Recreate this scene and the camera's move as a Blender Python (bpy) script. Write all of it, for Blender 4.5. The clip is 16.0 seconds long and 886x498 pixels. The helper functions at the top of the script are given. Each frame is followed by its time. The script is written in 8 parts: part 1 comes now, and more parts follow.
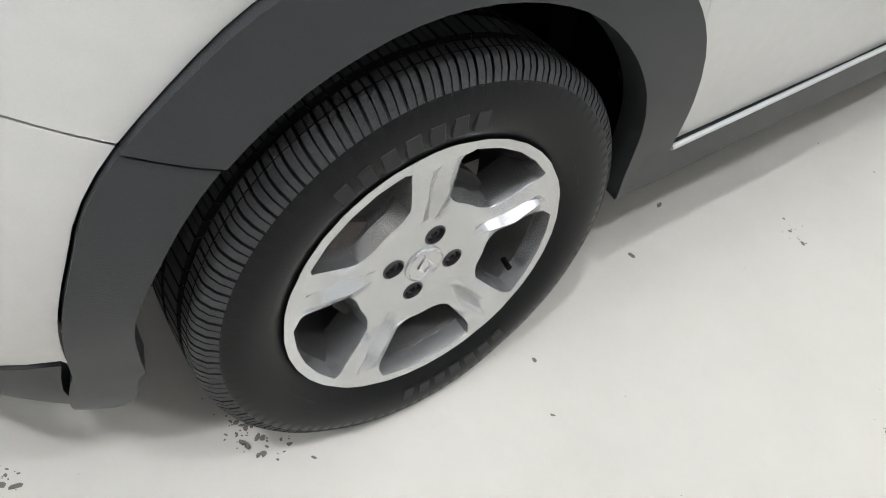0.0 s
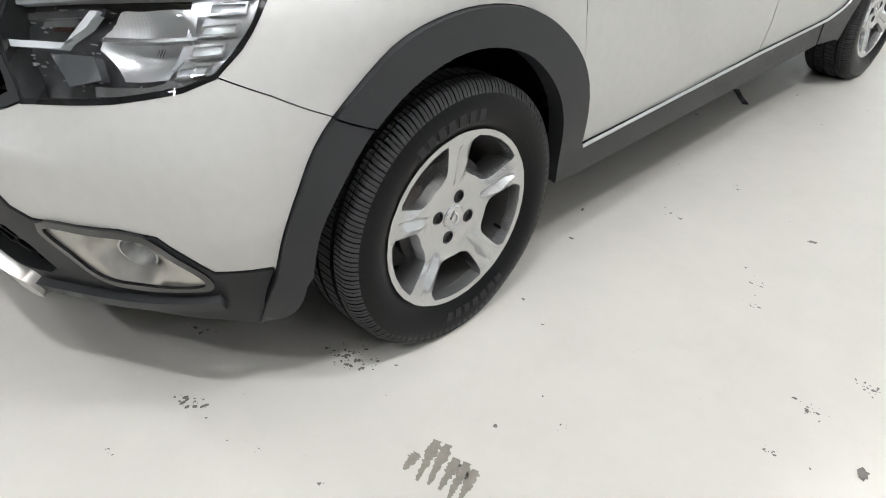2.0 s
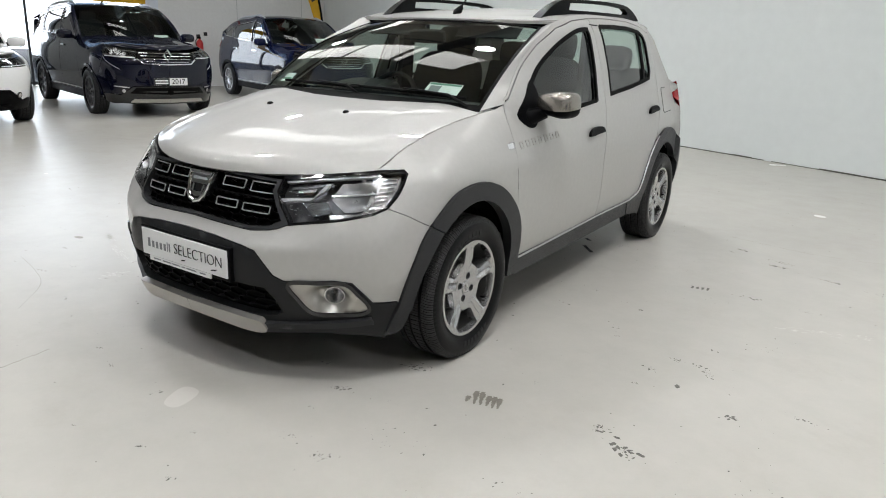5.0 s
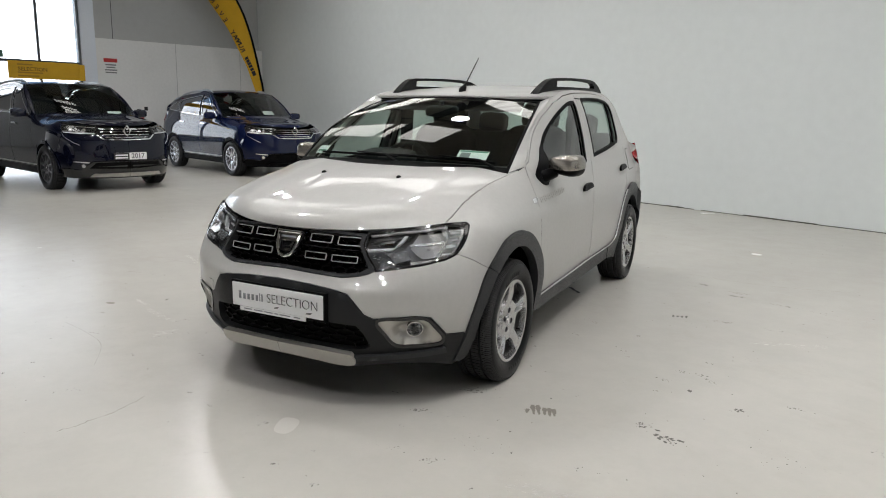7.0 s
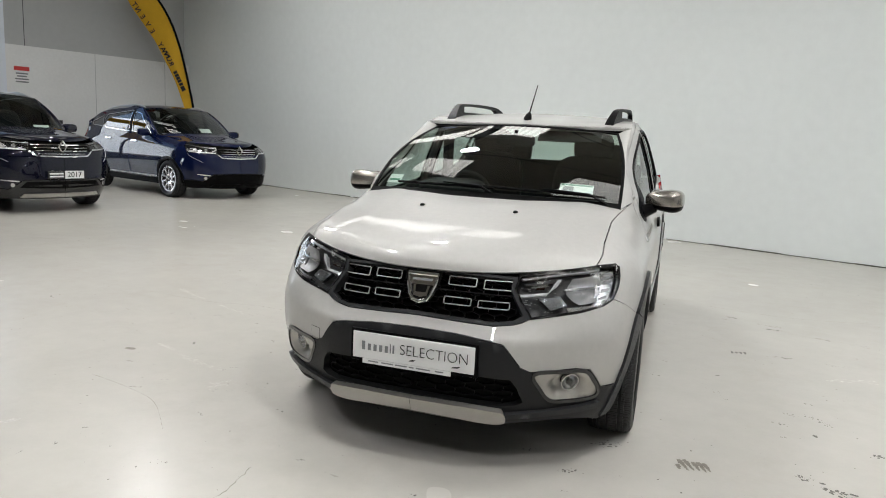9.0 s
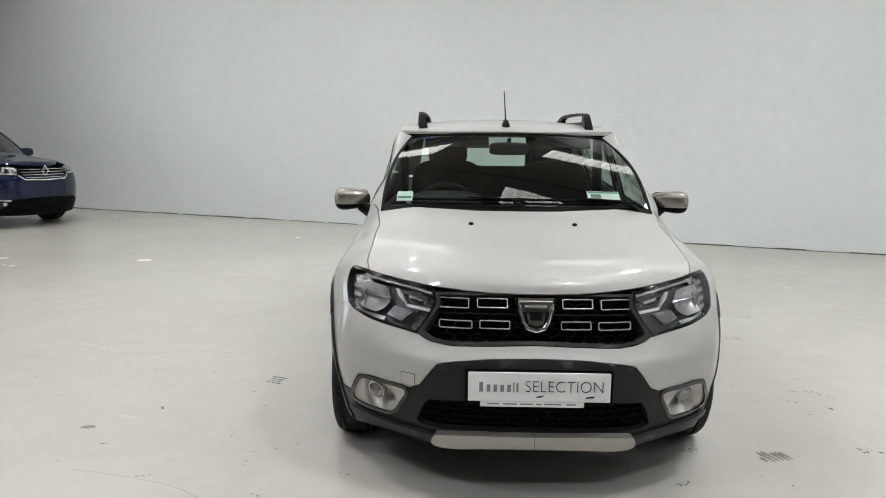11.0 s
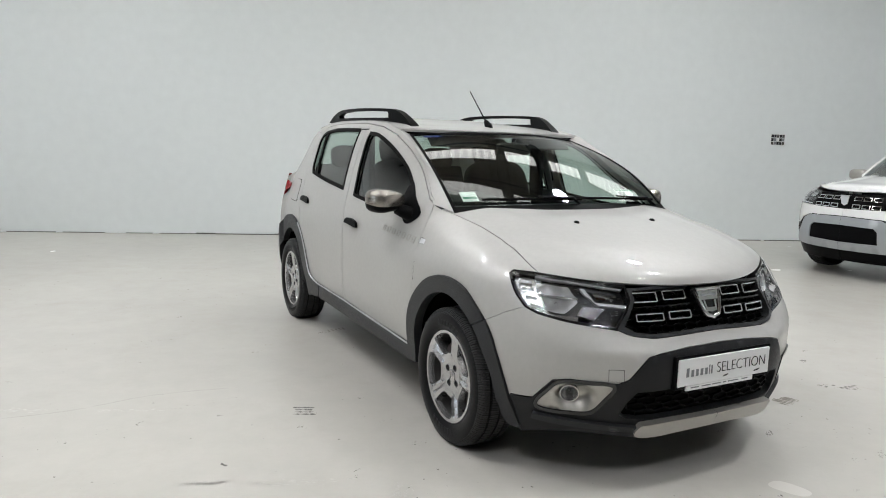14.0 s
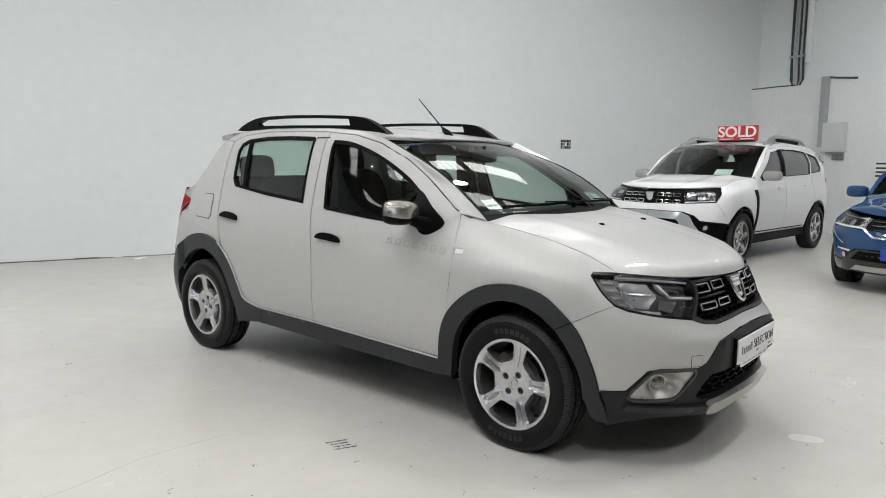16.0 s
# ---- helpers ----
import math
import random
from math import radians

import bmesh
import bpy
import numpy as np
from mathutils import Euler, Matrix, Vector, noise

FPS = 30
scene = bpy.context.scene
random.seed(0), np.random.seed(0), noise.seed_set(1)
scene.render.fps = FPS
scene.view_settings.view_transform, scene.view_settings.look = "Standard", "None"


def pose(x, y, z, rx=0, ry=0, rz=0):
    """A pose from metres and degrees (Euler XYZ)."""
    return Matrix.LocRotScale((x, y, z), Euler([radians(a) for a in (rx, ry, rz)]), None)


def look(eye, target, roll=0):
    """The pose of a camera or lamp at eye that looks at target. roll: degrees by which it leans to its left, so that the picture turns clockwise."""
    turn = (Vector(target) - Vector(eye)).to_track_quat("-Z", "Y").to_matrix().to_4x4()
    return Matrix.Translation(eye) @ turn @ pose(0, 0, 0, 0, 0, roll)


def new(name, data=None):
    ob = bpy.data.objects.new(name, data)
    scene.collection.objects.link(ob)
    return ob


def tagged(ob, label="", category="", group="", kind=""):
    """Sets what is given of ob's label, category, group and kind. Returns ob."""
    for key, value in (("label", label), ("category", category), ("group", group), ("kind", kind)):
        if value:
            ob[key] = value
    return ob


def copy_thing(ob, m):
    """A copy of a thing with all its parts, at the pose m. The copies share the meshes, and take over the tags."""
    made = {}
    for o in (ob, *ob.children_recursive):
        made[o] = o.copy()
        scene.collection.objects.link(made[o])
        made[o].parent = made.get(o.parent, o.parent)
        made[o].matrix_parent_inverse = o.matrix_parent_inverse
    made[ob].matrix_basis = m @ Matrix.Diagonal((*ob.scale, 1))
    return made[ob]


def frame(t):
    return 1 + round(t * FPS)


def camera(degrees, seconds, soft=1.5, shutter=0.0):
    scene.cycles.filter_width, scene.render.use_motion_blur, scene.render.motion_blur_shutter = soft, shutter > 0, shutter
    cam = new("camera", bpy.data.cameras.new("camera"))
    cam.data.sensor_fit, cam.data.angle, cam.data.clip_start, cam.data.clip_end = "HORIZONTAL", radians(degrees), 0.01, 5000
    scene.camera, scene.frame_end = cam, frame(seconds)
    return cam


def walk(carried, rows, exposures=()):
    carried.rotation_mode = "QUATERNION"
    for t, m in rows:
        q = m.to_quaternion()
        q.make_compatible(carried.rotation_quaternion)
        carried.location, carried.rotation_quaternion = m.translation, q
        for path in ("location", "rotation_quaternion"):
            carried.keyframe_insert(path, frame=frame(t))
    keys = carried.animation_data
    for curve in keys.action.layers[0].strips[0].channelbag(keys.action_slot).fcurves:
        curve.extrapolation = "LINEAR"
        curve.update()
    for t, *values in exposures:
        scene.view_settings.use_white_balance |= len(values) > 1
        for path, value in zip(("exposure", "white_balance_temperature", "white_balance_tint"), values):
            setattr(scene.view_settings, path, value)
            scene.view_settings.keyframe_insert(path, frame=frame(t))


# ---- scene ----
cam = camera(65.0, 16.0, 1.0)
PATH = [
    (0, (1.309, -0.353, 0.991), (0.233, 0.477, -0.477), 5.5),
    (0.5, (1.37, -0.409, 1.007), (0.27, 0.475, -0.411), 4.4),
    (1, (1.507, -0.538, 1.046), (0.327, 0.431, -0.245), 3.5),
    (1.5, (1.623, -0.694, 1.071), (0.416, 0.336, -0.146), 2.7),
    (2, (1.73, -0.932, 1.109), (0.553, 0.226, -0.019), 1.3),
    (2.5, (1.872, -1.132, 1.145), (0.695, 0.104, 0.1), 1.6),
    (3, (2.026, -1.37, 1.166), (0.863, -0.094, 0.155), 1.8),
    (3.5, (2.099, -1.673, 1.215), (0.944, -0.31, 0.316), 1.2),
    (4, (2.174, -1.937, 1.264), (1.07, -0.448, 0.511), 2.1),
    (4.5, (2.278, -2.186, 1.302), (1.171, -0.659, 0.638), 3.1),
    (4.7, (2.278, -2.281, 1.304), (1.192, -0.722, 0.68), 3.0),
    (6.8, (2.148, -3.112, 1.33), (1.206, -1.393, 0.934), 0.6),
    (7, (2.055, -3.178, 1.331), (1.164, -1.43, 0.944), 1.2),
    (7.5, (1.877, -3.279, 1.324), (1.035, -1.498, 0.978), 3.1),
    (8, (1.58, -3.271, 1.32), (0.755, -1.477, 1.003), 3.1),
    (8.5, (1.294, -3.292, 1.316), (0.534, -1.47, 0.992), 3.3),
    (9, (0.957, -3.314, 1.33), (0.328, -1.442, 1.014), 2.8),
    (9.5, (0.661, -3.271, 1.327), (0.119, -1.371, 1.015), 1.5),
    (9.7, (0.548, -3.264, 1.331), (0.038, -1.355, 1.022), 2.2),
    (11.8, (-0.868, -3.248, 1.35), (-0.555, -1.296, 1.051), 1.6),
    (12, (-1.0, -3.239, 1.345), (-0.634, -1.297, 1.036), 2.4),
    (12.5, (-1.297, -3.131, 1.35), (-0.864, -1.203, 1.038), 0.3),
    (13, (-1.646, -3.007, 1.33), (-1.036, -1.124, 1.041), 1.7),
    (13.5, (-2.004, -2.883, 1.331), (-1.186, -1.082, 1.037), 1.6),
    (14, (-2.282, -2.689, 1.313), (-1.361, -0.935, 1.034), 1.5),
    (14.5, (-2.586, -2.49, 1.304), (-1.478, -0.847, 1.031), 1.2),
    (15, (-2.862, -2.292, 1.313), (-1.578, -0.783, 1.037), 1.5),
    (15.5, (-3.071, -2.02, 1.3), (-1.668, -0.62, 1.032), 2.0),
    (16, (-3.35, -1.769, 1.301), (-1.847, -0.473, 1.052), 0.5),
]
walk(cam, [(t, look(eye, target, roll)) for t, eye, target, roll in PATH], [(0.0, 1.42, 6320, 10), (2.0, 1.36, 6380, 10), (4.5, 0.80, 6440, 10), (7.0, 0.52, 6600, 11), (9.0, 0.75, 6600, 10), (12.0, 0.68, 6480, 10), (16.0, 0.78, 6420, 10)])

# ---- daylight and room light --------------------------------------------
world = bpy.data.worlds.new("sky")
scene.world = world
world.use_nodes = True
wn = world.node_tree.nodes
sky = wn.new("ShaderNodeTexSky")
sky.sky_type, sky.sun_disc, sky.sun_elevation, sky.sun_rotation = "NISHITA", False, radians(28), radians(108)
world.node_tree.links.new(sky.outputs[0], wn["Background"].inputs[0])
wn["Background"].inputs[1].default_value = 0.15
SKYLIGHT, LAMP = 2.0, 185.0
sun = new("sun", bpy.data.lights.new("sun", "SUN"))
sun.data.energy, sun.data.angle, sun.data.color = 4.5, radians(0.6), (1.0, 0.95, 0.88)
sun.matrix_world = look((40, -6, 34), (-20, 14, 0))

# ---- materials -----------------------------------------------------------
def material(name, base, rough=0.5, metal=0.0, coat=0.0, vary=0.0, scale=8.0, bump=0.0, bump_scale=200.0, rough_vary=0.0, spec=0.5,
             emit=None, power=0.0, alpha=None, glass=False, ior=1.45, detail=4.0):
    """A surface with two scales of colour change, gloss change and fine relief."""
    m = bpy.data.materials.new(name)
    m.use_nodes = True
    nt = m.node_tree
    b = nt.nodes["Principled BSDF"]
    b.inputs["Base Color"].default_value = (*base, 1)
    b.inputs["Roughness"].default_value, b.inputs["Metallic"].default_value = rough, metal
    b.inputs["Coat Weight"].default_value, b.inputs["Coat Roughness"].default_value = coat, 0.02
    b.inputs["Specular IOR Level"].default_value, b.inputs["IOR"].default_value = spec, ior
    if emit:
        b.inputs["Emission Color"].default_value, b.inputs["Emission Strength"].default_value = (*emit, 1), power
    if glass:
        b.inputs["Transmission Weight"].default_value = 1.0
    geo = nt.nodes.new("ShaderNodeTexCoord")
    if vary or rough_vary:
        big, fine = nt.nodes.new("ShaderNodeTexNoise"), nt.nodes.new("ShaderNodeTexNoise")
        for n, k in ((big, scale), (fine, scale * 14)):
            n.inputs["Scale"].default_value, n.inputs["Detail"].default_value = k, detail
            nt.links.new(geo.outputs["Object"], n.inputs["Vector"])
        add = nt.nodes.new("ShaderNodeMath")
        add.operation = "ADD"
        nt.links.new(big.outputs["Fac"], add.inputs[0])
        nt.links.new(fine.outputs["Fac"], add.inputs[1])
        if vary:
            ramp = nt.nodes.new("ShaderNodeMapRange")
            ramp.inputs["From Min"].default_value, ramp.inputs["From Max"].default_value = 0.6, 1.4
            ramp.inputs["To Min"].default_value, ramp.inputs["To Max"].default_value = 1 - vary, 1 + vary
            nt.links.new(add.outputs[0], ramp.inputs["Value"])
            mul = nt.nodes.new("ShaderNodeVectorMath")
            mul.operation = "SCALE"
            mul.inputs[0].default_value = base
            nt.links.new(ramp.outputs[0], mul.inputs["Scale"])
            nt.links.new(mul.outputs[0], b.inputs["Base Color"])
        if rough_vary:
            rr = nt.nodes.new("ShaderNodeMapRange")
            rr.inputs["From Min"].default_value, rr.inputs["From Max"].default_value = 0.6, 1.4
            rr.inputs["To Min"].default_value, rr.inputs["To Max"].default_value = max(0.02, rough - rough_vary), rough + rough_vary
            nt.links.new(add.outputs[0], rr.inputs["Value"])
            nt.links.new(rr.outputs[0], b.inputs["Roughness"])
    if bump:
        bn, bp = nt.nodes.new("ShaderNodeTexNoise"), nt.nodes.new("ShaderNodeBump")
        bn.inputs["Scale"].default_value, bn.inputs["Detail"].default_value = bump_scale, 3.0
        nt.links.new(geo.outputs["Object"], bn.inputs["Vector"])
        bp.inputs["Strength"].default_value, bp.inputs["Distance"].default_value = bump, 0.002
        nt.links.new(bn.outputs["Fac"], bp.inputs["Height"])
        nt.links.new(bp.outputs[0], b.inputs["Normal"])
    return m


def clear_pane(name, tint, gloss=0.9, rake=0.92):
    """Thin window glass: tinted see-through with a mirror-like face."""
    m = bpy.data.materials.new(name)
    m.use_nodes = True
    nt = m.node_tree
    nt.nodes.remove(nt.nodes["Principled BSDF"])
    mix, tr, gl, lw, pw, fr = (nt.nodes.new(k) for k in ("ShaderNodeMixShader", "ShaderNodeBsdfTransparent", "ShaderNodeBsdfGlossy", "ShaderNodeLayerWeight", "ShaderNodeMath", "ShaderNodeMath"))
    tr.inputs[0].default_value = (*tint, 1)
    gl.inputs["Roughness"].default_value = 0.0
    gl.inputs[0].default_value = (gloss, gloss, gloss, 1)
    lw.inputs[0].default_value = 0.5
    pw.operation, fr.operation = "POWER", "MULTIPLY_ADD"
    pw.inputs[1].default_value, fr.inputs[1].default_value, fr.inputs[2].default_value = 4.0, rake, 0.072
    nt.links.new(lw.outputs["Facing"], pw.inputs[0])
    nt.links.new(pw.outputs[0], fr.inputs[0])
    nt.links.new(fr.outputs[0], mix.inputs[0])
    nt.links.new(tr.outputs[0], mix.inputs[1])
    nt.links.new(gl.outputs[0], mix.inputs[2])
    nt.links.new(mix.outputs[0], nt.nodes["Material Output"].inputs[0])
    return m


def paint(name, base, metal, flake=0.04, rough=0.48, spec=0.4, coat=1.0):
    return material(name, base, rough, metal, coat=coat, vary=flake, scale=40.0, bump=0.02, bump_scale=900.0, spec=spec)


SILVER = paint("silver_paint", (0.492, 0.484, 0.464), 0.19, rough=0.52, spec=0.2, coat=0.7)
NAVY = paint("navy_paint", (0.0018, 0.0055, 0.034), 0.0, spec=0.05, coat=1.0)
DEEP_NAVY = paint("deep_navy_paint", (0.0015, 0.0024, 0.012), 0.0, spec=0.05, coat=1.0)
BLUE = paint("blue_paint", (0.012, 0.055, 0.15), 0.2, spec=0.1)
WHITE_PAINT = paint("white_paint", (0.80, 0.80, 0.79), 0.0)
PLASTIC = material("grey_plastic", (0.030, 0.031, 0.033), 0.38, spec=0.28, vary=0.08, scale=20, bump=0.25, bump_scale=700, rough_vary=0.06)
DARK_PLASTIC = material("black_plastic", (0.003, 0.003, 0.0035), 0.40, spec=0.07, vary=0.1, scale=20, bump=0.15, bump_scale=700, rough_vary=0.06)
GLOSS_BLACK = material("gloss_black", (0.008, 0.008, 0.009), 0.08, coat=0.5, vary=0.1)
# felt of the wheel housings, also the dark fill inside the bodies
LINER = material("felt_and_shade_fill", (0.005, 0.005, 0.005), 0.95, spec=0.05, vary=0.25, scale=15, bump=0.4, bump_scale=150)
TREAD = material("worn_tread", (0.045, 0.045, 0.046), 0.62, spec=0.15, vary=0.25, scale=30, bump=0.4, bump_scale=300, rough_vary=0.1)
RUBBER = material("tyre_rubber", (0.0065, 0.0065, 0.007), 0.36, spec=0.17, vary=0.18, scale=18, bump=0.12, bump_scale=350, rough_vary=0.05)
RUBBER_MARK = material("raised_rubber", (0.022, 0.022, 0.023), 0.6, spec=0.25, vary=0.15, scale=60)
SEAL = material("rubber_seal", (0.003, 0.003, 0.003), 0.55, spec=0.08, vary=0.1)
ALLOY = material("alloy", (0.54, 0.54, 0.545), 0.27, 0.90, coat=0.3, vary=0.03, scale=12)
# alloy barrel with the shade behind the spokes put into its colour
BARREL = material("shaded_barrel", (0.045, 0.043, 0.041), 0.55, 0.5, vary=0.25, scale=14, rough_vary=0.1)
ALLOY_DARK = material("dark_alloy", (0.05, 0.05, 0.055), 0.35, 0.6, vary=0.1, scale=30)
BRIGHT = material("bright_trim", (0.55, 0.56, 0.57), 0.38, 0.6, vary=0.02, scale=20)
ALLOY_MID = material("shaded_alloy", (0.11, 0.11, 0.115), 0.32, 0.85, vary=0.08, scale=30)
SATIN = material("satin_silver", (0.43, 0.415, 0.385), 0.36, 0.70, coat=0.3, vary=0.05, scale=30, rough_vary=0.05)
CHROME = material("chrome", (0.85, 0.85, 0.86), 0.06, 1.0, rough_vary=0.02)
STEEL = material("brake_steel", (0.055, 0.052, 0.050), 0.5, 0.7, vary=0.2, scale=30, rough_vary=0.1)
IRON = material("rusty_iron", (0.06, 0.05, 0.045), 0.7, 0.3, vary=0.3, scale=25, bump=0.3)
SCREEN = clear_pane("windscreen_glass", (0.80, 0.90, 0.85))
TINT = clear_pane("side_glass", (0.70, 0.80, 0.75))
LENS = clear_pane("lamp_lens", (0.93, 0.94, 0.95), 0.9, 0.5)
DARK_GLASS = material("privacy_glass", (0.006, 0.008, 0.010), 0.03, coat=0.8)
AMBER = material("amber_lens", (0.55, 0.16, 0.03), 0.12, coat=1.0, vary=0.1)
RED_LENS = material("red_lens", (0.30, 0.008, 0.012), 0.10, coat=1.0, vary=0.1)
REFLECTOR = material("reflector", (0.64, 0.64, 0.645), 0.24, 1.0, vary=0.03, scale=30)
CLOTH = material("seat_cloth", (0.012, 0.012, 0.014), 0.95, vary=0.2, scale=30, bump=0.6, bump_scale=400)
DASH = material("dash_plastic", (0.008, 0.008, 0.009), 0.6, spec=0.3, vary=0.15, scale=30, bump=0.3, bump_scale=500)
PAPER = material("paper", (0.78, 0.79, 0.78), 0.6, vary=0.05, scale=30)
INK = material("ink", (0.02, 0.02, 0.022), 0.6, vary=0.05)
GREY_INK = material("grey_ink", (0.22, 0.23, 0.24), 0.6, vary=0.05)
GREEN_INK = material("green_ink", (0.10, 0.26, 0.18), 0.6, vary=0.05)
BLUE_INK = material("blue_ink", (0.02, 0.05, 0.30), 0.5, vary=0.05)
YELLOW = material("yellow_cloth", (0.66, 0.38, 0.02), 0.75, vary=0.08, scale=6, bump=0.3, bump_scale=300)
RED = material("red_board", (0.55, 0.035, 0.035), 0.45, vary=0.06, scale=10)
WHITE = material("white_card", (0.8, 0.8, 0.8), 0.5, vary=0.03, scale=10)
WALL = material("white_wall_paint", (0.765, 0.80, 0.795), 0.75, vary=0.035, scale=0.5, bump=0.35, bump_scale=60, rough_vary=0.05)
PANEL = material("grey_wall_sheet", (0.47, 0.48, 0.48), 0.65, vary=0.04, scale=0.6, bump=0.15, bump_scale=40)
BLOCK = material("painted_block", (0.78, 0.785, 0.78), 0.6, vary=0.05, scale=1.2, bump=0.5, bump_scale=70, rough_vary=0.05)
DIRT = material("dark_joint", (0.10, 0.095, 0.085), 0.9, vary=0.3, scale=12, bump=0.5)
ROOF = material("roof_sheet", (0.27, 0.25, 0.215), 0.55, vary=0.05, scale=1.0)
BEAM = material("painted_steel", (0.03, 0.032, 0.036), 0.5, vary=0.15, scale=3)
GALV = material("galvanised_steel", (0.42, 0.43, 0.44), 0.42, 0.8, vary=0.12, scale=12, rough_vary=0.08)
CABLE = material("cable", (0.05, 0.05, 0.05), 0.6, vary=0.2)
CHIP = material("bare_concrete", (0.13, 0.122, 0.11), 0.9, vary=0.35, scale=60, bump=0.6, bump_scale=300)
FAINT = material("rubbed_paint", (0.465, 0.45, 0.415), 0.6, vary=0.3, scale=40)
SCUFF = material("tyre_scuff", (0.20, 0.185, 0.155), 0.7, vary=0.25, scale=60, bump=0.3)
ASPHALT = material("asphalt", (0.055, 0.055, 0.055), 0.9, vary=0.2, scale=3, bump=0.5)
GLOW = material("rooflight_sheet", (0.8, 0.8, 0.8), 0.5, emit=(0.98, 0.97, 0.93), power=SKYLIGHT)
LAMP_GLOW = material("lamp_lens_lit", (0.8, 0.8, 0.8), 0.5, emit=(0.96, 0.975, 1.0), power=LAMP)
# dimmer copy of the rooflight glow: the ribs' shade put into emission
GLOW_SHADED = material("rooflight_shaded_slope", (0.8, 0.8, 0.8), 0.5, emit=(0.98, 0.97, 0.93), power=SKYLIGHT * 0.62)


def floor_material():
    """Worn white floor paint: glossy, with stains, fine scratches and specks of bare concrete."""
    m = material("floor_paint", (0.55, 0.545, 0.53), 0.30, coat=0.0, rough_vary=0.0, spec=0.38)
    nt = m.node_tree
    b = nt.nodes["Principled BSDF"]
    tc = nt.nodes.new("ShaderNodeTexCoord")

    def noise_node(scale, detail=5.0, rough=0.6):
        n = nt.nodes.new("ShaderNodeTexNoise")
        n.inputs["Scale"].default_value, n.inputs["Detail"].default_value, n.inputs["Roughness"].default_value = scale, detail, rough
        nt.links.new(tc.outputs["Object"], n.inputs["Vector"])
        return n.outputs["Fac"]

    def ramp(src, a, b2, lo, hi):
        r = nt.nodes.new("ShaderNodeMapRange")
        for k, v in zip(("From Min", "From Max", "To Min", "To Max"), (a, b2, lo, hi)):
            r.inputs[k].default_value = v
        nt.links.new(src, r.inputs["Value"])
        return r.outputs[0]

    def mathn(op, a, b2):
        n = nt.nodes.new("ShaderNodeMath")
        n.operation = op
        for i, v in enumerate((a, b2)):
            if isinstance(v, float):
                n.inputs[i].default_value = v
            else:
                nt.links.new(v, n.inputs[i])
        return n.outputs[0]
    stain = mathn("MULTIPLY", ramp(noise_node(0.35, 3.0), 0.2, 0.8, 1.08, 0.90), ramp(noise_node(5.0, 6.0, 0.7), 0.2, 0.8, 1.05, 0.95))
    scuffs = ramp(noise_node(2.2, 8.0, 0.75), 0.53, 0.80, 0.0, 0.34)
    col = nt.nodes.new("ShaderNodeVectorMath")
    col.operation = "SCALE"
    col.inputs[0].default_value = (0.522, 0.503, 0.460)
    nt.links.new(stain, col.inputs["Scale"])
    mix = nt.nodes.new("ShaderNodeMix")
    mix.data_type = "RGBA"
    nt.links.new(scuffs, mix.inputs[0])
    nt.links.new(col.outputs[0], mix.inputs[6])
    mix.inputs[7].default_value = (0.42, 0.38, 0.33, 1)
    nt.links.new(mix.outputs[2], b.inputs["Base Color"])
    nt.links.new(ramp(noise_node(1.3, 2.0), 0.0, 1.0, 0.245, 0.285), b.inputs["Roughness"])
    return m


FLOOR = floor_material()

# ---- body surfaces -------------------------------------------------------
def curve1(xs, ys):
    """A smooth curve through given knots (monotone cubic)."""
    xs, ys = np.array(xs, float), np.array(ys, float)
    d = np.diff(ys) / np.diff(xs)
    m = np.r_[d[0], (d[:-1] + d[1:]) / 2, d[-1]]
    for i in range(len(d)):
        if d[i] == 0:
            m[i] = m[i + 1] = 0
        else:
            a, b = m[i] / d[i], m[i + 1] / d[i]
            q = a * a + b * b
            if a < 0 or b < 0:
                m[i] = m[i] if a >= 0 else 0
                m[i + 1] = m[i + 1] if b >= 0 else 0
            elif q > 9:
                m[i], m[i + 1] = 3 * a / math.sqrt(q) * d[i], 3 * b / math.sqrt(q) * d[i]
    lx, ly, lm = xs.tolist(), ys.tolist(), m.tolist()

    def f(x):
        if x <= lx[0]:
            return ly[0] + lm[0] * (x - lx[0]) * 0.0
        if x >= lx[-1]:
            return ly[-1]
        i = 0
        while x > lx[i + 1]:
            i += 1
        h = lx[i + 1] - lx[i]
        t = (x - lx[i]) / h
        t2, t3 = t * t, t * t * t
        return ((2 * t3 - 3 * t2 + 1) * ly[i] + (t3 - 2 * t2 + t) * h * lm[i]
                + (-2 * t3 + 3 * t2) * ly[i + 1] + (t3 - t2) * h * lm[i + 1])
    return f


def smooth01(t):
    t = min(1.0, max(0.0, t))
    return t * t * (3 - 2 * t)


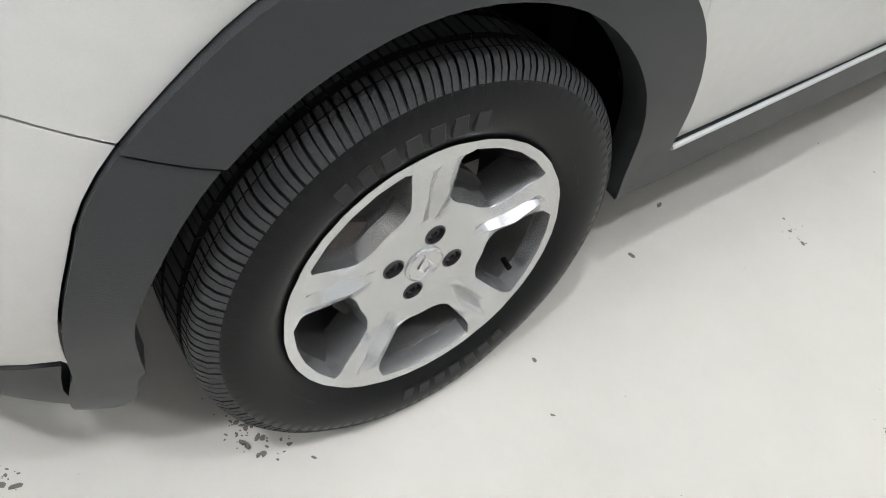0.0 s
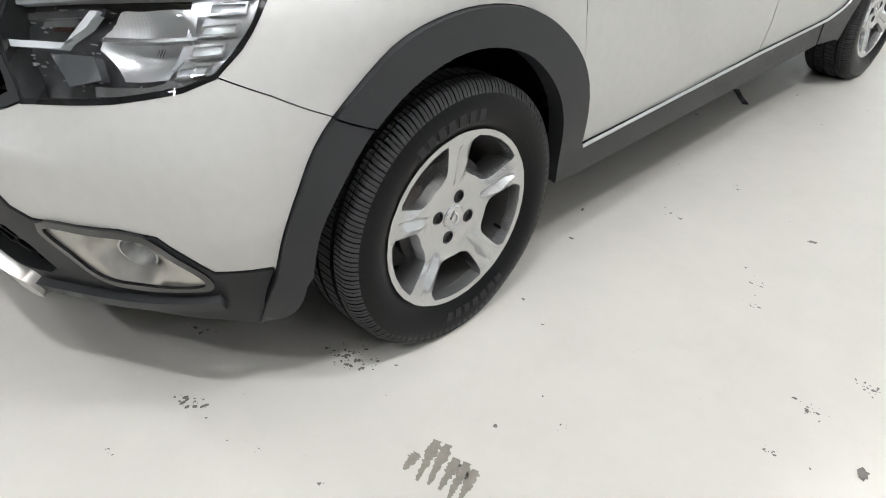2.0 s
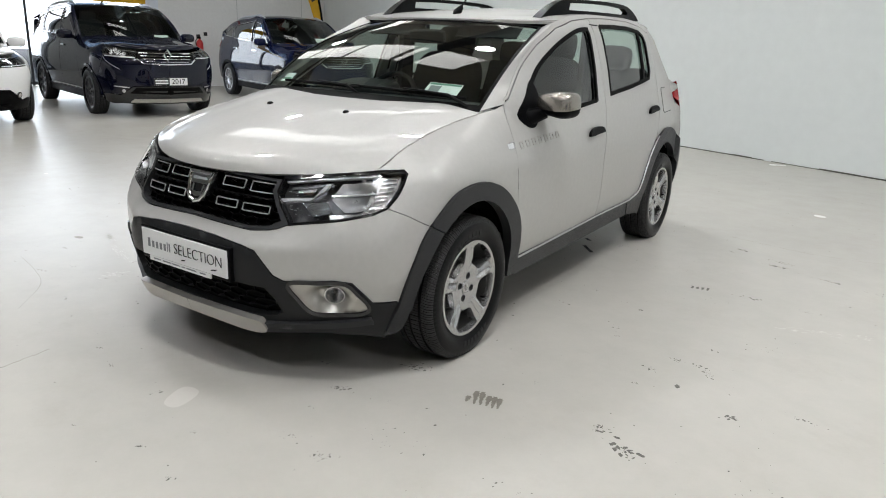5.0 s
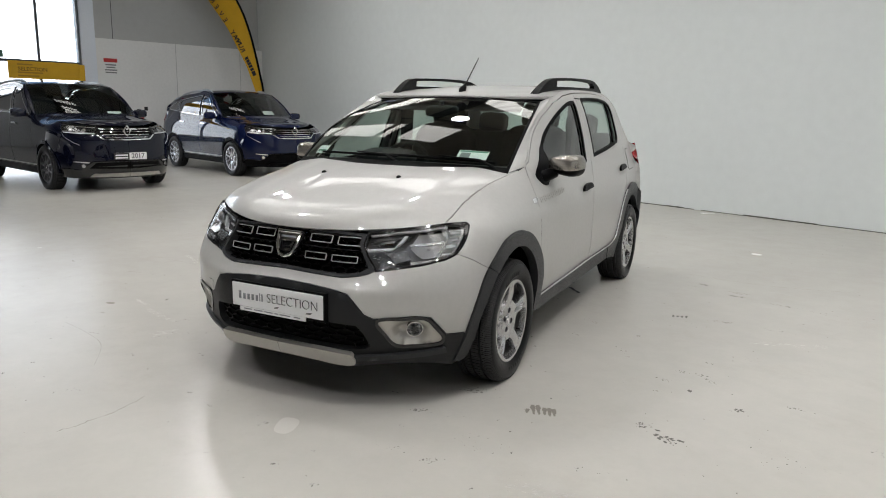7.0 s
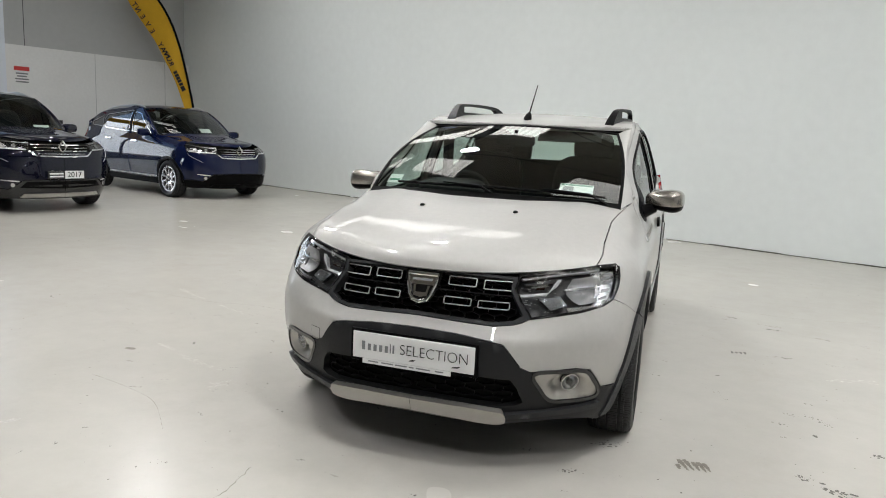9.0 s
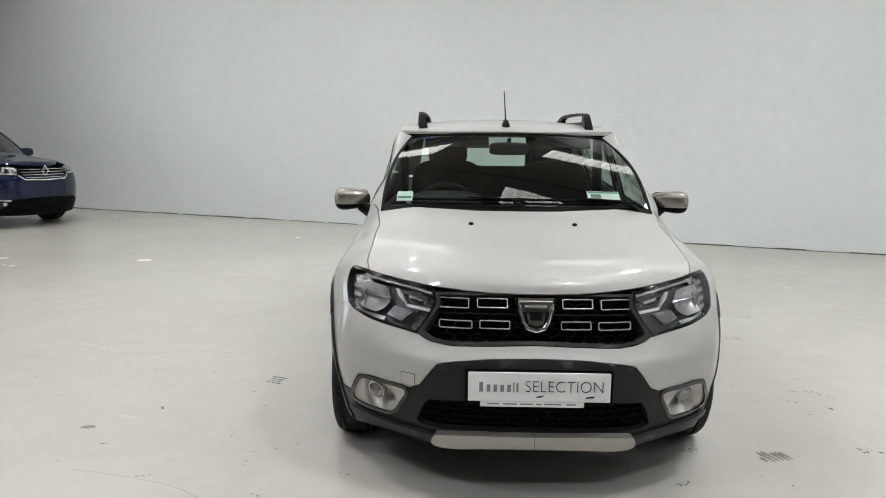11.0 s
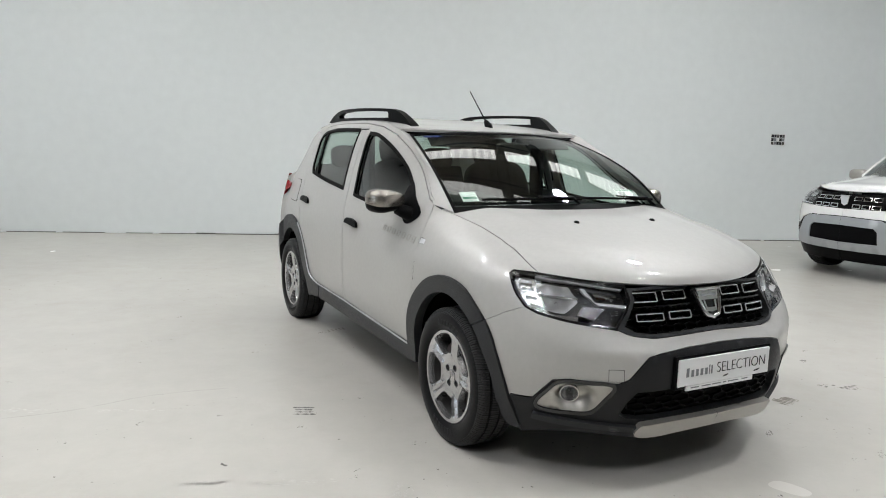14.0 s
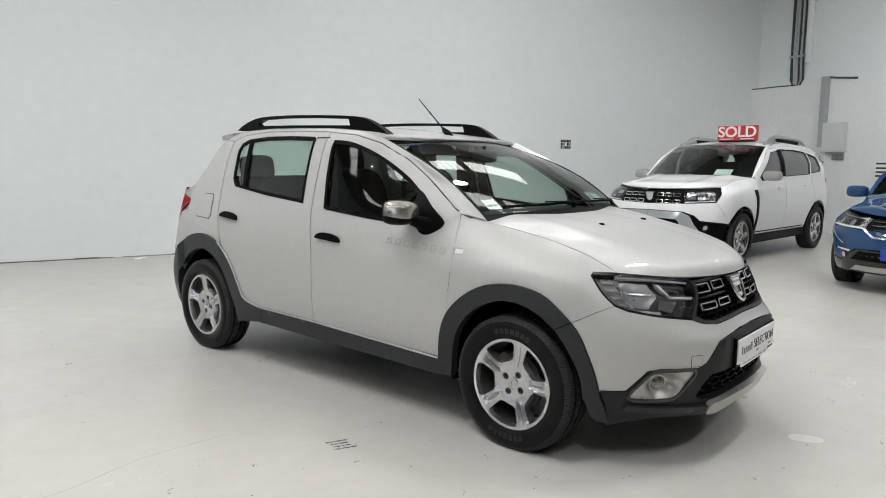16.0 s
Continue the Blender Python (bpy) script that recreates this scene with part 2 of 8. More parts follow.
class Skin:
    """The outer skin of a car that faces -y with its front axle at y = 0. A point of the skin is named by s, the way along
    the plan outline (equal to y on the flank), and the height z."""

    def __init__(self, plan, flank, push, s0, taper, rear, rear_push, s1, inset=None):
        # plan: outline from the flank at s0 round to the nose; rear: the same at the back
        self.flank, self.push, self.s0, self.s1, self.taper, self.rear_push = flank, push, s0, s1, taper, rear_push
        self.front, self.back = self.arc(plan, s0, -1), self.arc(rear, s1, 1)
        self.inset = inset

    def arc(self, pts, start, sign):
        fine = []
        n = len(pts)
        tx = curve1(range(n), [p[0] for p in pts])
        ty = curve1(range(n), [p[1] for p in pts])
        for i in range((n - 1) * 12 + 1):
            fine.append((tx(i / 12), ty(i / 12)))
        s, out = 0.0, [(0.0, *fine[0])]
        for a, b in zip(fine, fine[1:]):
            s += math.hypot(b[0] - a[0], b[1] - a[1])
            out.append((s, *b))
        return np.array(out).T

    def __call__(self, s, z):
        hw = self.flank(z)
        if s >= self.s1:
            a = self.back
            px, py = np.interp(s - self.s1, a[0], a[1]), np.interp(s - self.s1, a[0], a[2])
            k = smooth01((s - self.s1) / 0.25)
            x = px / a[1][0] * hw
            return Vector((x, py + k * self.rear_push(z), z))
        if s >= self.s0:
            return Vector((hw - self.taper(s, z), s, z))
        a = self.front
        px, py = np.interp(self.s0 - s, a[0], a[1]), np.interp(self.s0 - s, a[0], a[2])
        k = smooth01((self.s0 - s) / 0.44)
        y = py + k * self.push(z) + (self.inset(s, z) if self.inset else 0.0)
        x = px / a[1][0] * (hw - self.taper(y, z))
        return Vector((x, y, z))

    def find(self, x, y, z):
        """The s of the skin's point nearest to a place at height z."""
        best = min(((self(s, z) - Vector((x, y, z))).length, s) for s in np.arange(self.s0 - self.front[0][-1], self.s1 + self.back[0][-1], 0.01))
        return best[1]

# the silver hatchback: plan outline, flank section, nose and tail profiles
hero_flank = curve1([0.15, 0.22, 0.32, 0.45, 0.60, 0.75, 0.88, 0.96, 1.03, 1.08, 1.25, 1.435, 1.50],
                    [0.780, 0.800, 0.818, 0.842, 0.848, 0.848, 0.836, 0.820, 0.801, 0.788, 0.740, 0.664, 0.610])
hero_push = curve1([0.15, 0.20, 0.28, 0.36, 0.45, 0.55, 0.62, 0.70, 0.77, 0.83, 0.90],
                   [0.10, 0.07, 0.035, 0.015, 0.0, 0.0, 0.02, 0.07, 0.12, 0.155, 0.20])
hero_rear_push = curve1([0.15, 0.30, 0.5, 0.65, 0.8, 1.0, 1.1, 1.45], [-0.06, -0.01, 0.0, -0.02, -0.08, -0.13, -0.18, -0.40])


hero_roll = curve1([-0.62, -0.49, -0.43, -0.36, -0.29, -0.21, -0.12, 0.03, 0.17, 0.25, 0.34, 0.40], [0.0, 0.010, 0.030, 0.047, 0.078, 0.118, 0.114, 0.105, 0.080, 0.062, 0.040, 0.0])
hero_wing_top = curve1([-0.52, -0.44, -0.38, -0.29, -0.18, -0.12, 0.03, 0.17, 0.33], [0.81, 0.845, 0.875, 0.903, 0.933, 0.950, 0.978, 1.007, 1.03])
hero_round = curve1([-0.52, -0.44, -0.30, -0.12, 0.20, 0.40], [0.10, 0.13, 0.17, 0.20, 0.19, 0.16])


def hero_taper(y, z):
    g = min(1.0, max(0.0, (1.35 - y) / 0.9) ** 2)
    tail = max(0.0, (y - 2.0) / 1.0) ** 2
    h = hero_round(y)
    roll = hero_roll(y) * min(1.6, max(0.0, (min(z, 1.03) - hero_wing_top(y) + h) / h)) ** 2.8 if y < 0.42 else 0.0
    lean = 0.060 * smooth01((1.25 - y) / 0.70) * smooth01((z - 1.03) / 0.22)
    return roll + lean + 0.045 * g * smooth01((z - 0.78) / 0.22) + tail * (0.035 + 0.07 * smooth01((z - 0.85) / 0.5))


hero_shelf = curve1([0.15, 0.50, 0.55, 0.58, 0.61, 0.66, 0.70, 0.77, 0.82], [0.0, 0.0, 0.003, 0.018, 0.034, 0.032, 0.020, 0.003, 0.0])


def hero_inset(s, z):
    """The grille stands back behind the bumper's lip."""
    return float(hero_shelf(min(0.82, z))) * smooth01((-0.66 - s) / 0.30)


hero = Skin([(0.852, -0.12), (0.845, -0.26), (0.815, -0.385), (0.775, -0.495), (0.705, -0.580), (0.61, -0.650), (0.489, -0.715),
             (0.362, -0.774), (0.20, -0.797), (0.0, -0.804)],
            hero_flank, hero_push, -0.12, hero_taper,
            [(0.852, 2.85), (0.83, 2.98), (0.77, 3.10), (0.66, 3.18), (0.45, 3.22), (0.0, 3.245)], hero_rear_push, 2.85, hero_inset)

# ---- mesh tools ----------------------------------------------------------
import mathutils.geometry


def obj_from(name, verts, faces, mat, smooth=True, mats=None):
    me = bpy.data.meshes.new(name)
    me.from_pydata([tuple(v) for v in verts], [], faces)
    me.materials.append(mat)
    if smooth:
        me.shade_smooth()
    return new(name, me)


def link_bm(name, bm, mat, smooth=False, sharp=None):
    me = bpy.data.meshes.new(name)
    bmesh.ops.recalc_face_normals(bm, faces=bm.faces)
    bm.to_mesh(me)
    bm.free()
    me.materials.append(mat)
    if smooth:
        me.shade_smooth()
        if sharp:
            me.set_sharp_from_angle(angle=radians(sharp))
    return new(name, me)


def child(ob, parent, label=""):
    if parent:
        ob.parent = parent
    if label:
        ob["label"] = label
    return ob


def part(name, bm, mat, parent, label="", smooth=False, sharp=35):
    return child(link_bm(name, bm, mat, smooth, sharp), parent, label)


def box_bm(x0, y0, z0, x1, y1, z1, bevel=0.0, seg=2):
    bm = bmesh.new()
    bmesh.ops.create_cube(bm, size=1)
    for v in bm.verts:
        v.co = Vector((x0 + (v.co.x + 0.5) * (x1 - x0), y0 + (v.co.y + 0.5) * (y1 - y0), z0 + (v.co.z + 0.5) * (z1 - z0)))
    if bevel:
        bmesh.ops.bevel(bm, geom=bm.edges[:], offset=bevel, segments=seg, affect="EDGES", profile=0.5)
    return bm


def lathe(profile, n, axis="x", close=False):
    """A turned solid: profile points (along, radius) round the axis."""
    verts, faces = [], []
    k = len(profile)
    for i in range(n):
        a = 2 * math.pi * i / n
        for d, r in profile:
            p = (d, r * math.cos(a), r * math.sin(a))
            verts.append(p if axis == "x" else (p[1], p[2], p[0]) if axis == "z" else (p[1], p[0], p[2]))
    for i in range(n):
        j = (i + 1) % n
        for q in range(k - 1 + (1 if close else 0)):
            r = (q + 1) % k
            faces.append((i * k + q, i * k + r, j * k + r, j * k + q))
    return verts, faces


def lathe_bm(profile, n, axis="x", close=False, caps=True):
    v, f = lathe(profile, n, axis, close)
    bm = bmesh.new()
    bv = [bm.verts.new(p) for p in v]
    for q in f:
        bm.faces.new([bv[i] for i in q])
    bmesh.ops.remove_doubles(bm, verts=bm.verts, dist=1e-6)
    if caps:
        bmesh.ops.holes_fill(bm, edges=[e for e in bm.edges if e.is_boundary], sides=0)
    return bm


def tube_bm(points, radius, n=8, closed=False, flat=1.0, up=(0, 0, 1)):
    """A bar of round or oval section along a line of points; radius may be one number or one for each point."""
    pts = [Vector(p) for p in points]
    rad = [radius] * len(pts) if isinstance(radius, (int, float)) else radius
    bm = bmesh.new()
    rings = []
    for i, p in enumerate(pts):
        a = pts[i - 1] if i or closed else pts[i]
        b = pts[(i + 1) % len(pts)] if i < len(pts) - 1 or closed else pts[i]
        d = (b - a).normalized()
        u = Vector(up)
        if abs(d.dot(u)) > 0.98:
            u = Vector((1, 0, 0))
        side = d.cross(u).normalized()
        above = side.cross(d)
        rings.append([bm.verts.new(p + side * (rad[i] * math.cos(t)) + above * (rad[i] * flat * math.sin(t)))
                      for t in (2 * math.pi * k / n for k in range(n))])
    m = len(rings)
    for i in range(m if closed else m - 1):
        a, b = rings[i], rings[(i + 1) % m]
        for k in range(n):
            bm.faces.new((a[k], a[(k + 1) % n], b[(k + 1) % n], b[k]))
    if not closed:
        bm.faces.new(rings[0][::-1])
        bm.faces.new(rings[-1])
    return bm


def prism_bm(outline, lo, hi, axis="y", bevel=0.0):
    """A flat outline given depth. axis y: outline in (x, z); x: (y, z); z: (x, y)."""
    bm = bmesh.new()

    def at(p, d):
        return {"y": (p[0], d, p[1]), "x": (d, p[0], p[1]), "z": (p[0], p[1], d)}[axis]
    a = [bm.verts.new(at(p, lo)) for p in outline]
    b = [bm.verts.new(at(p, hi)) for p in outline]
    bm.faces.new(a)
    bm.faces.new(b[::-1])
    n = len(a)
    for i in range(n):
        bm.faces.new((a[i], b[i], b[(i + 1) % n], a[(i + 1) % n]))
    if bevel:
        bmesh.ops.bevel(bm, geom=bm.edges[:], offset=bevel, segments=2, affect="EDGES", profile=0.5)
    return bm


def spline2(pts, n=6, closed=False):
    """A smooth line through points of a plane."""
    out = []
    m = len(pts)
    for i in range(m if closed else m - 1):
        p = [Vector(pts[(i + k) % m] if closed else pts[min(m - 1, max(0, i + k))]) for k in (-1, 0, 1, 2)]
        for j in range(n):
            t = j / n
            out.append(0.5 * ((2 * p[1]) + (p[2] - p[0]) * t + (2 * p[0] - 5 * p[1] + 4 * p[2] - p[3]) * t * t
                              + (3 * p[1] - p[0] - 3 * p[2] + p[3]) * t ** 3))
    if not closed:
        out.append(Vector(pts[-1]))
    return [tuple(v) for v in out]


def arc2(cx, cz, r, a0, a1, n=16, rz=None):
    return [(cx + r * math.cos(radians(a0 + (a1 - a0) * i / n)), cz + (rz or r) * math.sin(radians(a0 + (a1 - a0) * i / n))) for i in range(n + 1)]


def inside2(p, poly):
    hit, j = False, len(poly) - 1
    for i in range(len(poly)):
        a, b = poly[i], poly[j]
        if (a[1] > p[1]) != (b[1] > p[1]) and p[0] < (b[0] - a[0]) * (p[1] - a[1]) / (b[1] - a[1]) + a[0]:
            hit = not hit
        j = i
    return hit


def near2(p, poly, d):
    for i in range(len(poly)):
        a, b = poly[i - 1], poly[i]
        ex, ey = b[0] - a[0], b[1] - a[1]
        ll = ex * ex + ey * ey
        t = max(0, min(1, ((p[0] - a[0]) * ex + (p[1] - a[1]) * ey) / ll)) if ll else 0
        if (p[0] - a[0] - t * ex) ** 2 + (p[1] - a[1] - t * ey) ** 2 < d * d:
            return True
    return False


def dense(poly, step):
    out = []
    for i in range(len(poly)):
        a, b = poly[i], poly[(i + 1) % len(poly)]
        n = max(1, int(math.hypot(b[0] - a[0], b[1] - a[1]) / step + 0.5))
        out += [(a[0] + (b[0] - a[0]) * k / n, a[1] + (b[1] - a[1]) * k / n) for k in range(n)]
    return out


def fill2(outline, holes=(), step=0.04):
    """Triangles over a flat outline with holes; also the loops of the border."""
    loops = [dense(o, step) for o in (outline, *holes)]
    pts, edges = [], []
    for lo in loops:
        k = len(pts)
        pts += lo
        edges += [(k + i, k + (i + 1) % len(lo)) for i in range(len(lo))]
    x0, x1 = min(p[0] for p in loops[0]), max(p[0] for p in loops[0])
    y0, y1 = min(p[1] for p in loops[0]), max(p[1] for p in loops[0])
    row, y = 0, y0 + step / 2
    while y < y1:
        x = x0 + step / 2 * (1 + row % 2)
        while x < x1:
            p = (x, y)
            if inside2(p, loops[0]) and not any(inside2(p, h) for h in loops[1:]) and not any(near2(p, h, step * 0.55) for h in loops):
                pts.append(p)
            x += step
        y += step * 0.87
        row += 1
    v, e, f, ov, oe, of = mathutils.geometry.delaunay_2d_cdt([Vector(p) for p in pts], edges, [], 0, 1e-6)
    v = [tuple(p) for p in v]
    tris = []
    for t in f:
        c = (sum(v[i][0] for i in t) / 3, sum(v[i][1] for i in t) / 3)
        if inside2(c, loops[0]) and not any(inside2(c, h) for h in loops[1:]):
            tris.append(t)
    return v, tris


def normal_of(surf, p, d=0.004):
    a = surf(p[0] + d, p[1]) - surf(p[0] - d, p[1])
    b = surf(p[0], p[1] + d) - surf(p[0], p[1] - d)
    return a.cross(b).normalized()


SHEET_NORMALS = {}


def panel_mesh(name, outline, surf, mat, depth=0.014, holes=(), step=0.04, proud=0.0, flip=False, true_normals=False):
    """A sheet with the given outline laid on a surface, with its edges turned inwards by depth. Returns the mesh."""
    v2, tris = fill2(outline, holes, step)
    nor = [normal_of(surf, p) * (-1 if flip else 1) for p in v2]
    pos = [surf(*p) + n * proud for p, n in zip(v2, nor)]
    verts = [tuple(p) for p in pos]
    test = next((t for t in tris), None)
    faces = []
    for t in tris:
        a, b, c = (pos[i] for i in t)
        faces.append(tuple(t) if (b - a).cross(c - a).dot(nor[t[0]]) > 0 else tuple(t)[::-1])
    count = {}
    for t in faces:
        for i in range(3):
            e = (t[i], t[(i + 1) % 3])
            count[e] = count.get(e, 0) + 1
    border = [e for e in count if (e[1], e[0]) not in count]
    if isinstance(surf, Skin):
        centre = surf.s0 - surf.front[0][-1] + 1e-4
        border = [e for e in border if v2[e[0]][0] > centre or v2[e[1]][0] > centre]
    if depth:
        ring, low = {}, {}
        for i in {i for e in border for i in e}:
            ring[i] = len(verts)
            verts.append(verts[i])
            low[i] = len(verts)
            verts.append(tuple(pos[i] - nor[i] * depth))
        faces += [(a_, low_a, low_b, b_) for a, b in border for a_, b_, low_a, low_b in ((ring[a], ring[b], low[a], low[b]),)]
    me = bpy.data.meshes.new(name)
    me.from_pydata(verts, [], faces)
    me.materials.append(mat)
    me.shade_smooth()
    if true_normals:
        SHEET_NORMALS[me.name] = [tuple(n) for n in nor] + [(0.0, 0.0, 0.0)] * (len(verts) - len(nor))
        me.normals_split_custom_set_from_vertices(SHEET_NORMALS[me.name])
    return me


def mirrored(me):
    m2 = me.copy()
    if me.name in SHEET_NORMALS:
        m2.normals_split_custom_set_from_vertices([(0.0, 0.0, 0.0)] * len(m2.vertices))
    m2.transform(Matrix.Diagonal((-1, 1, 1, 1)))
    m2.flip_normals()
    if me.name in SHEET_NORMALS:
        m2.normals_split_custom_set_from_vertices([(-n[0], n[1], n[2]) for n in SHEET_NORMALS[me.name]])
    return m2


def pair(name, me, parent, label="", both=True):
    """The same panel on both flanks of a car."""
    made = [child(new(name, me), parent, label)]
    if both:
        made.append(child(new(name, mirrored(me)), parent, label))
    return made


def text_ob(name, body, size, mat, m, parent=None, depth=0.001, align="CENTER", label="", weight=-0.022):
    cu = bpy.data.curves.new(name, "FONT")
    cu.body, cu.size, cu.align_x, cu.align_y, cu.extrude = body, size, align, "CENTER", depth
    cu.offset = weight * size
    tmp = bpy.data.objects.new(name, cu)
    scene.collection.objects.link(tmp)
    me = bpy.data.meshes.new_from_object(tmp.evaluated_get(bpy.context.evaluated_depsgraph_get()))
    bpy.data.objects.remove(tmp)
    bpy.data.curves.remove(cu)
    me.materials.clear()
    me.materials.append(mat)
    me.transform(m)
    return child(new(name, me), parent, label)

# ---- the hall ------------------------------------------------------------
ROOM = Matrix.Translation((0, 7.8, 0)) @ Matrix.Rotation(math.atan2(-0.3586, 0.9335), 4, "Z")
U0, U1, DEEP, HIGH = -12.38, 13.06, 21.0, 6.4
LEDGE = 2.88


def room(ob, label="", category="", kind="structure", group=""):
    """Lays a thing built along the long wall (x along it, -y into the hall) into the world."""
    ob.matrix_world = ROOM @ ob.matrix_world
    return tagged(ob, label, category, group, kind)


room(link_bm("floor", box_bm(U0 - 0.5, -DEEP - 0.4, -0.2, U1 + 0.5, 0.4, 0.0), FLOOR), "worn glossy off-white painted concrete showroom floor", "floor")
room(link_bm("wall_north", box_bm(U0 - 0.5, 0.0, 0.0, U1 + 0.5, 0.3, HIGH + 0.3), WALL), "plain white painted long hall wall", "wall")
# unseen wall added to close the hall, grey so less light bounces back
room(link_bm("wall_south", box_bm(U0 - 0.5, -DEEP - 0.3, 0.0, U1 + 0.5, -DEEP, HIGH + 0.3), PANEL), "unseen closing hall wall, toned grey to bounce less light", "wall")

# foot of the long wall: a dark uneven joint
random.seed(4)
bm = bmesh.new()
u = U0
while u < U1:
    w = random.uniform(0.15, 0.7)
    h = random.uniform(0.006, 0.018)
    for q in (box_bm(u, -random.uniform(0.004, 0.010), 0.0, min(u + w, U1), 0.004, h),):
        tmp = bpy.data.meshes.new("tmp")
        q.to_mesh(tmp)
        bm.from_mesh(tmp)
        q.free()
        bpy.data.meshes.remove(tmp)
    u += w + (random.uniform(0.05, 0.3) if random.random() < 0.25 else 0)
room(link_bm("baseboard", bm, DIRT), "dark grimy joint along the foot of the wall", "trim")

# east side: painted block below, sheet above, set back
room(link_bm("wall_east", box_bm(U1, -DEEP, 0, U1 + 0.5, 0.0, 2.85), BLOCK), "white painted blockwork wall below a ledge", "wall")
room(link_bm("wall_east_upper", box_bm(U1 + 0.22, -DEEP, 2.85, U1 + 0.5, 0.0, HIGH + 0.3), WALL), "white sheet wall above the ledge", "wall")
# west side: block, then a tall glazed front
room(link_bm("wall_west", box_bm(U0 - 0.5, -4.30, 0, U0, 0.0, LEDGE), BLOCK), "white painted blockwork wall below a ledge", "wall")
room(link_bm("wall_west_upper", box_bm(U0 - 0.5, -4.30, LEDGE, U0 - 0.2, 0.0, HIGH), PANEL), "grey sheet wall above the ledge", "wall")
room(link_bm("column", box_bm(U0 - 0.45, -4.62, 0, U0 + 0.02, -4.30, HIGH, 0.006), material("column_paint", (0.74, 0.79, 0.86), 0.5, vary=0.04, scale=2)),
     "pale blue-grey painted steel column by the window", "column")
# grey here also holds down the light from the far end
room(link_bm("wall_west_far", box_bm(U0 - 0.4, -DEEP, 0, U0, -8.63, HIGH), PANEL), "plain wall past the window, toned grey to bounce less light", "wall")
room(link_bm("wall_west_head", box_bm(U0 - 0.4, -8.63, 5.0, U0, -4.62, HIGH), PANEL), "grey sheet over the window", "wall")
room(link_bm("trim", box_bm(U0 - 0.204, -3.846, LEDGE, U0 - 0.195, -3.834, HIGH), BEAM), "dark sheet joint above the ledge", "trim")
for y in (-0.66, -2.4):
    room(link_bm("trim", box_bm(U0 - 0.004, y - 0.006, 0.0, U0 + 0.004, y + 0.006, LEDGE), PANEL), "narrow joint strip in the block wall", "trim")

# glazed front: frame bars and panes
window = tagged(new("window_1"), "tall glazed shop front with dark frame bars", "window", kind="structure")
bars = [("mullion", (-0.10, y - 0.025, 0.0, -0.02, y + 0.025, 5.0)) for y in (-4.65, -5.5, -7.05, -8.6)]
bars += [("transom", (-0.095, -8.6, z - 0.03, -0.025, -4.65, z + 0.03)) for z in (0.05, 2.26, 4.97)]
for n, (a, b, c, d, e, g) in bars:
    ob = part(n, box_bm(U0 + a, b, c, U0 + d, e, g, 0.004, 1), material("frame_grey", (0.10, 0.11, 0.12), 0.4, 0.3, vary=0.1) if n == "mullion" and b > -4.7 else BEAM, window)
for a, b in zip((-4.65, -5.5, -7.05), (-5.5, -7.05, -8.6)):
    for z0, z1 in ((0.08, 2.23), (2.29, 4.94)):
        ob = part("pane", box_bm(U0 - 0.065, b + 0.025, z0, U0 - 0.059, a - 0.025, z1), LENS, window)
        ob.visible_shadow = False
window.matrix_world = ROOM

# outside: yard and a pale facade with added glow for bright daylight
room(link_bm("ground", box_bm(U0 - 60, -50, -0.25, U0 - 0.5, 30, -0.06), ASPHALT), "grey asphalt yard outside the window", "ground")
room(link_bm("backdrop", box_bm(U0 - 31, -45, -0.06, U0 - 30, 25, 12.0), material("glowing_facade", (0.7, 0.72, 0.75), 0.9, vary=0.1, scale=0.3, emit=(0.80, 0.90, 1.0), power=2.0)), "pale building front far outside, glowing in place of daylight", "backdrop")

# roof: ribbed sheets, steel and rooflights
ROWS_V = [1.9 + 3.5 * i for i in range(3)]
SPOTS_U = [-8.3, -6.0, -3.7, -1.4, 3.25, 5.6, 7.95]
bm = bmesh.new()
cuts = sorted({U0 - 0.5, U1 + 0.5} | {c + d for c in SPOTS_U for d in (-1.05, 1.05)})
rows = sorted({-0.3, DEEP + 0.3} | {c + d for c in ROWS_V for d in (-0.52, 0.52)})
for a, b in zip(cuts, cuts[1:]):
    for c, d in zip(rows, rows[1:]):
        if any(abs((a + b) / 2 - q) < 1 for q in SPOTS_U) and any(abs((c + d) / 2 - q) < 0.3 for q in ROWS_V):
            continue
        n = max(1, int((b - a) / 0.16))
        for i in range(n):
            x0, x1 = a + (b - a) * i / n, a + (b - a) * (i + 1) / n
            w = (x1 - x0)
            prof = ((x0, HIGH), (x0 + w * 0.62, HIGH), (x0 + w * 0.72, HIGH + 0.035), (x0 + w * 0.90, HIGH + 0.035), (x1, HIGH))
            for p, q in zip(prof, prof[1:]):
                vs = [bm.verts.new(t) for t in ((p[0], -c, p[1]), (q[0], -c, q[1]), (q[0], -d, q[1]), (p[0], -d, p[1]))]
                bm.faces.new(vs)
room(link_bm("ceiling", bm, ROOF), "white ribbed metal roof sheets", "ceiling")
light = tagged(new("rooflight"), "translucent white ribbed rooflight panel in the roof", "rooflight", "rooflights", "structure")
sheet = child(obj_from("sheet", [(-1.05 + 0.1 * (i // 2), 0.52 if i % 2 else -0.52, 0.018 * ((i // 2) % 2)) for i in range(44)],
               [(2 * i, 2 * i + 1, 2 * i + 3, 2 * i + 2) for i in range(21)], GLOW, False), light)
sheet.data.materials.append(GLOW_SHADED)
for p in sheet.data.polygons:
    p.material_index = p.index % 2
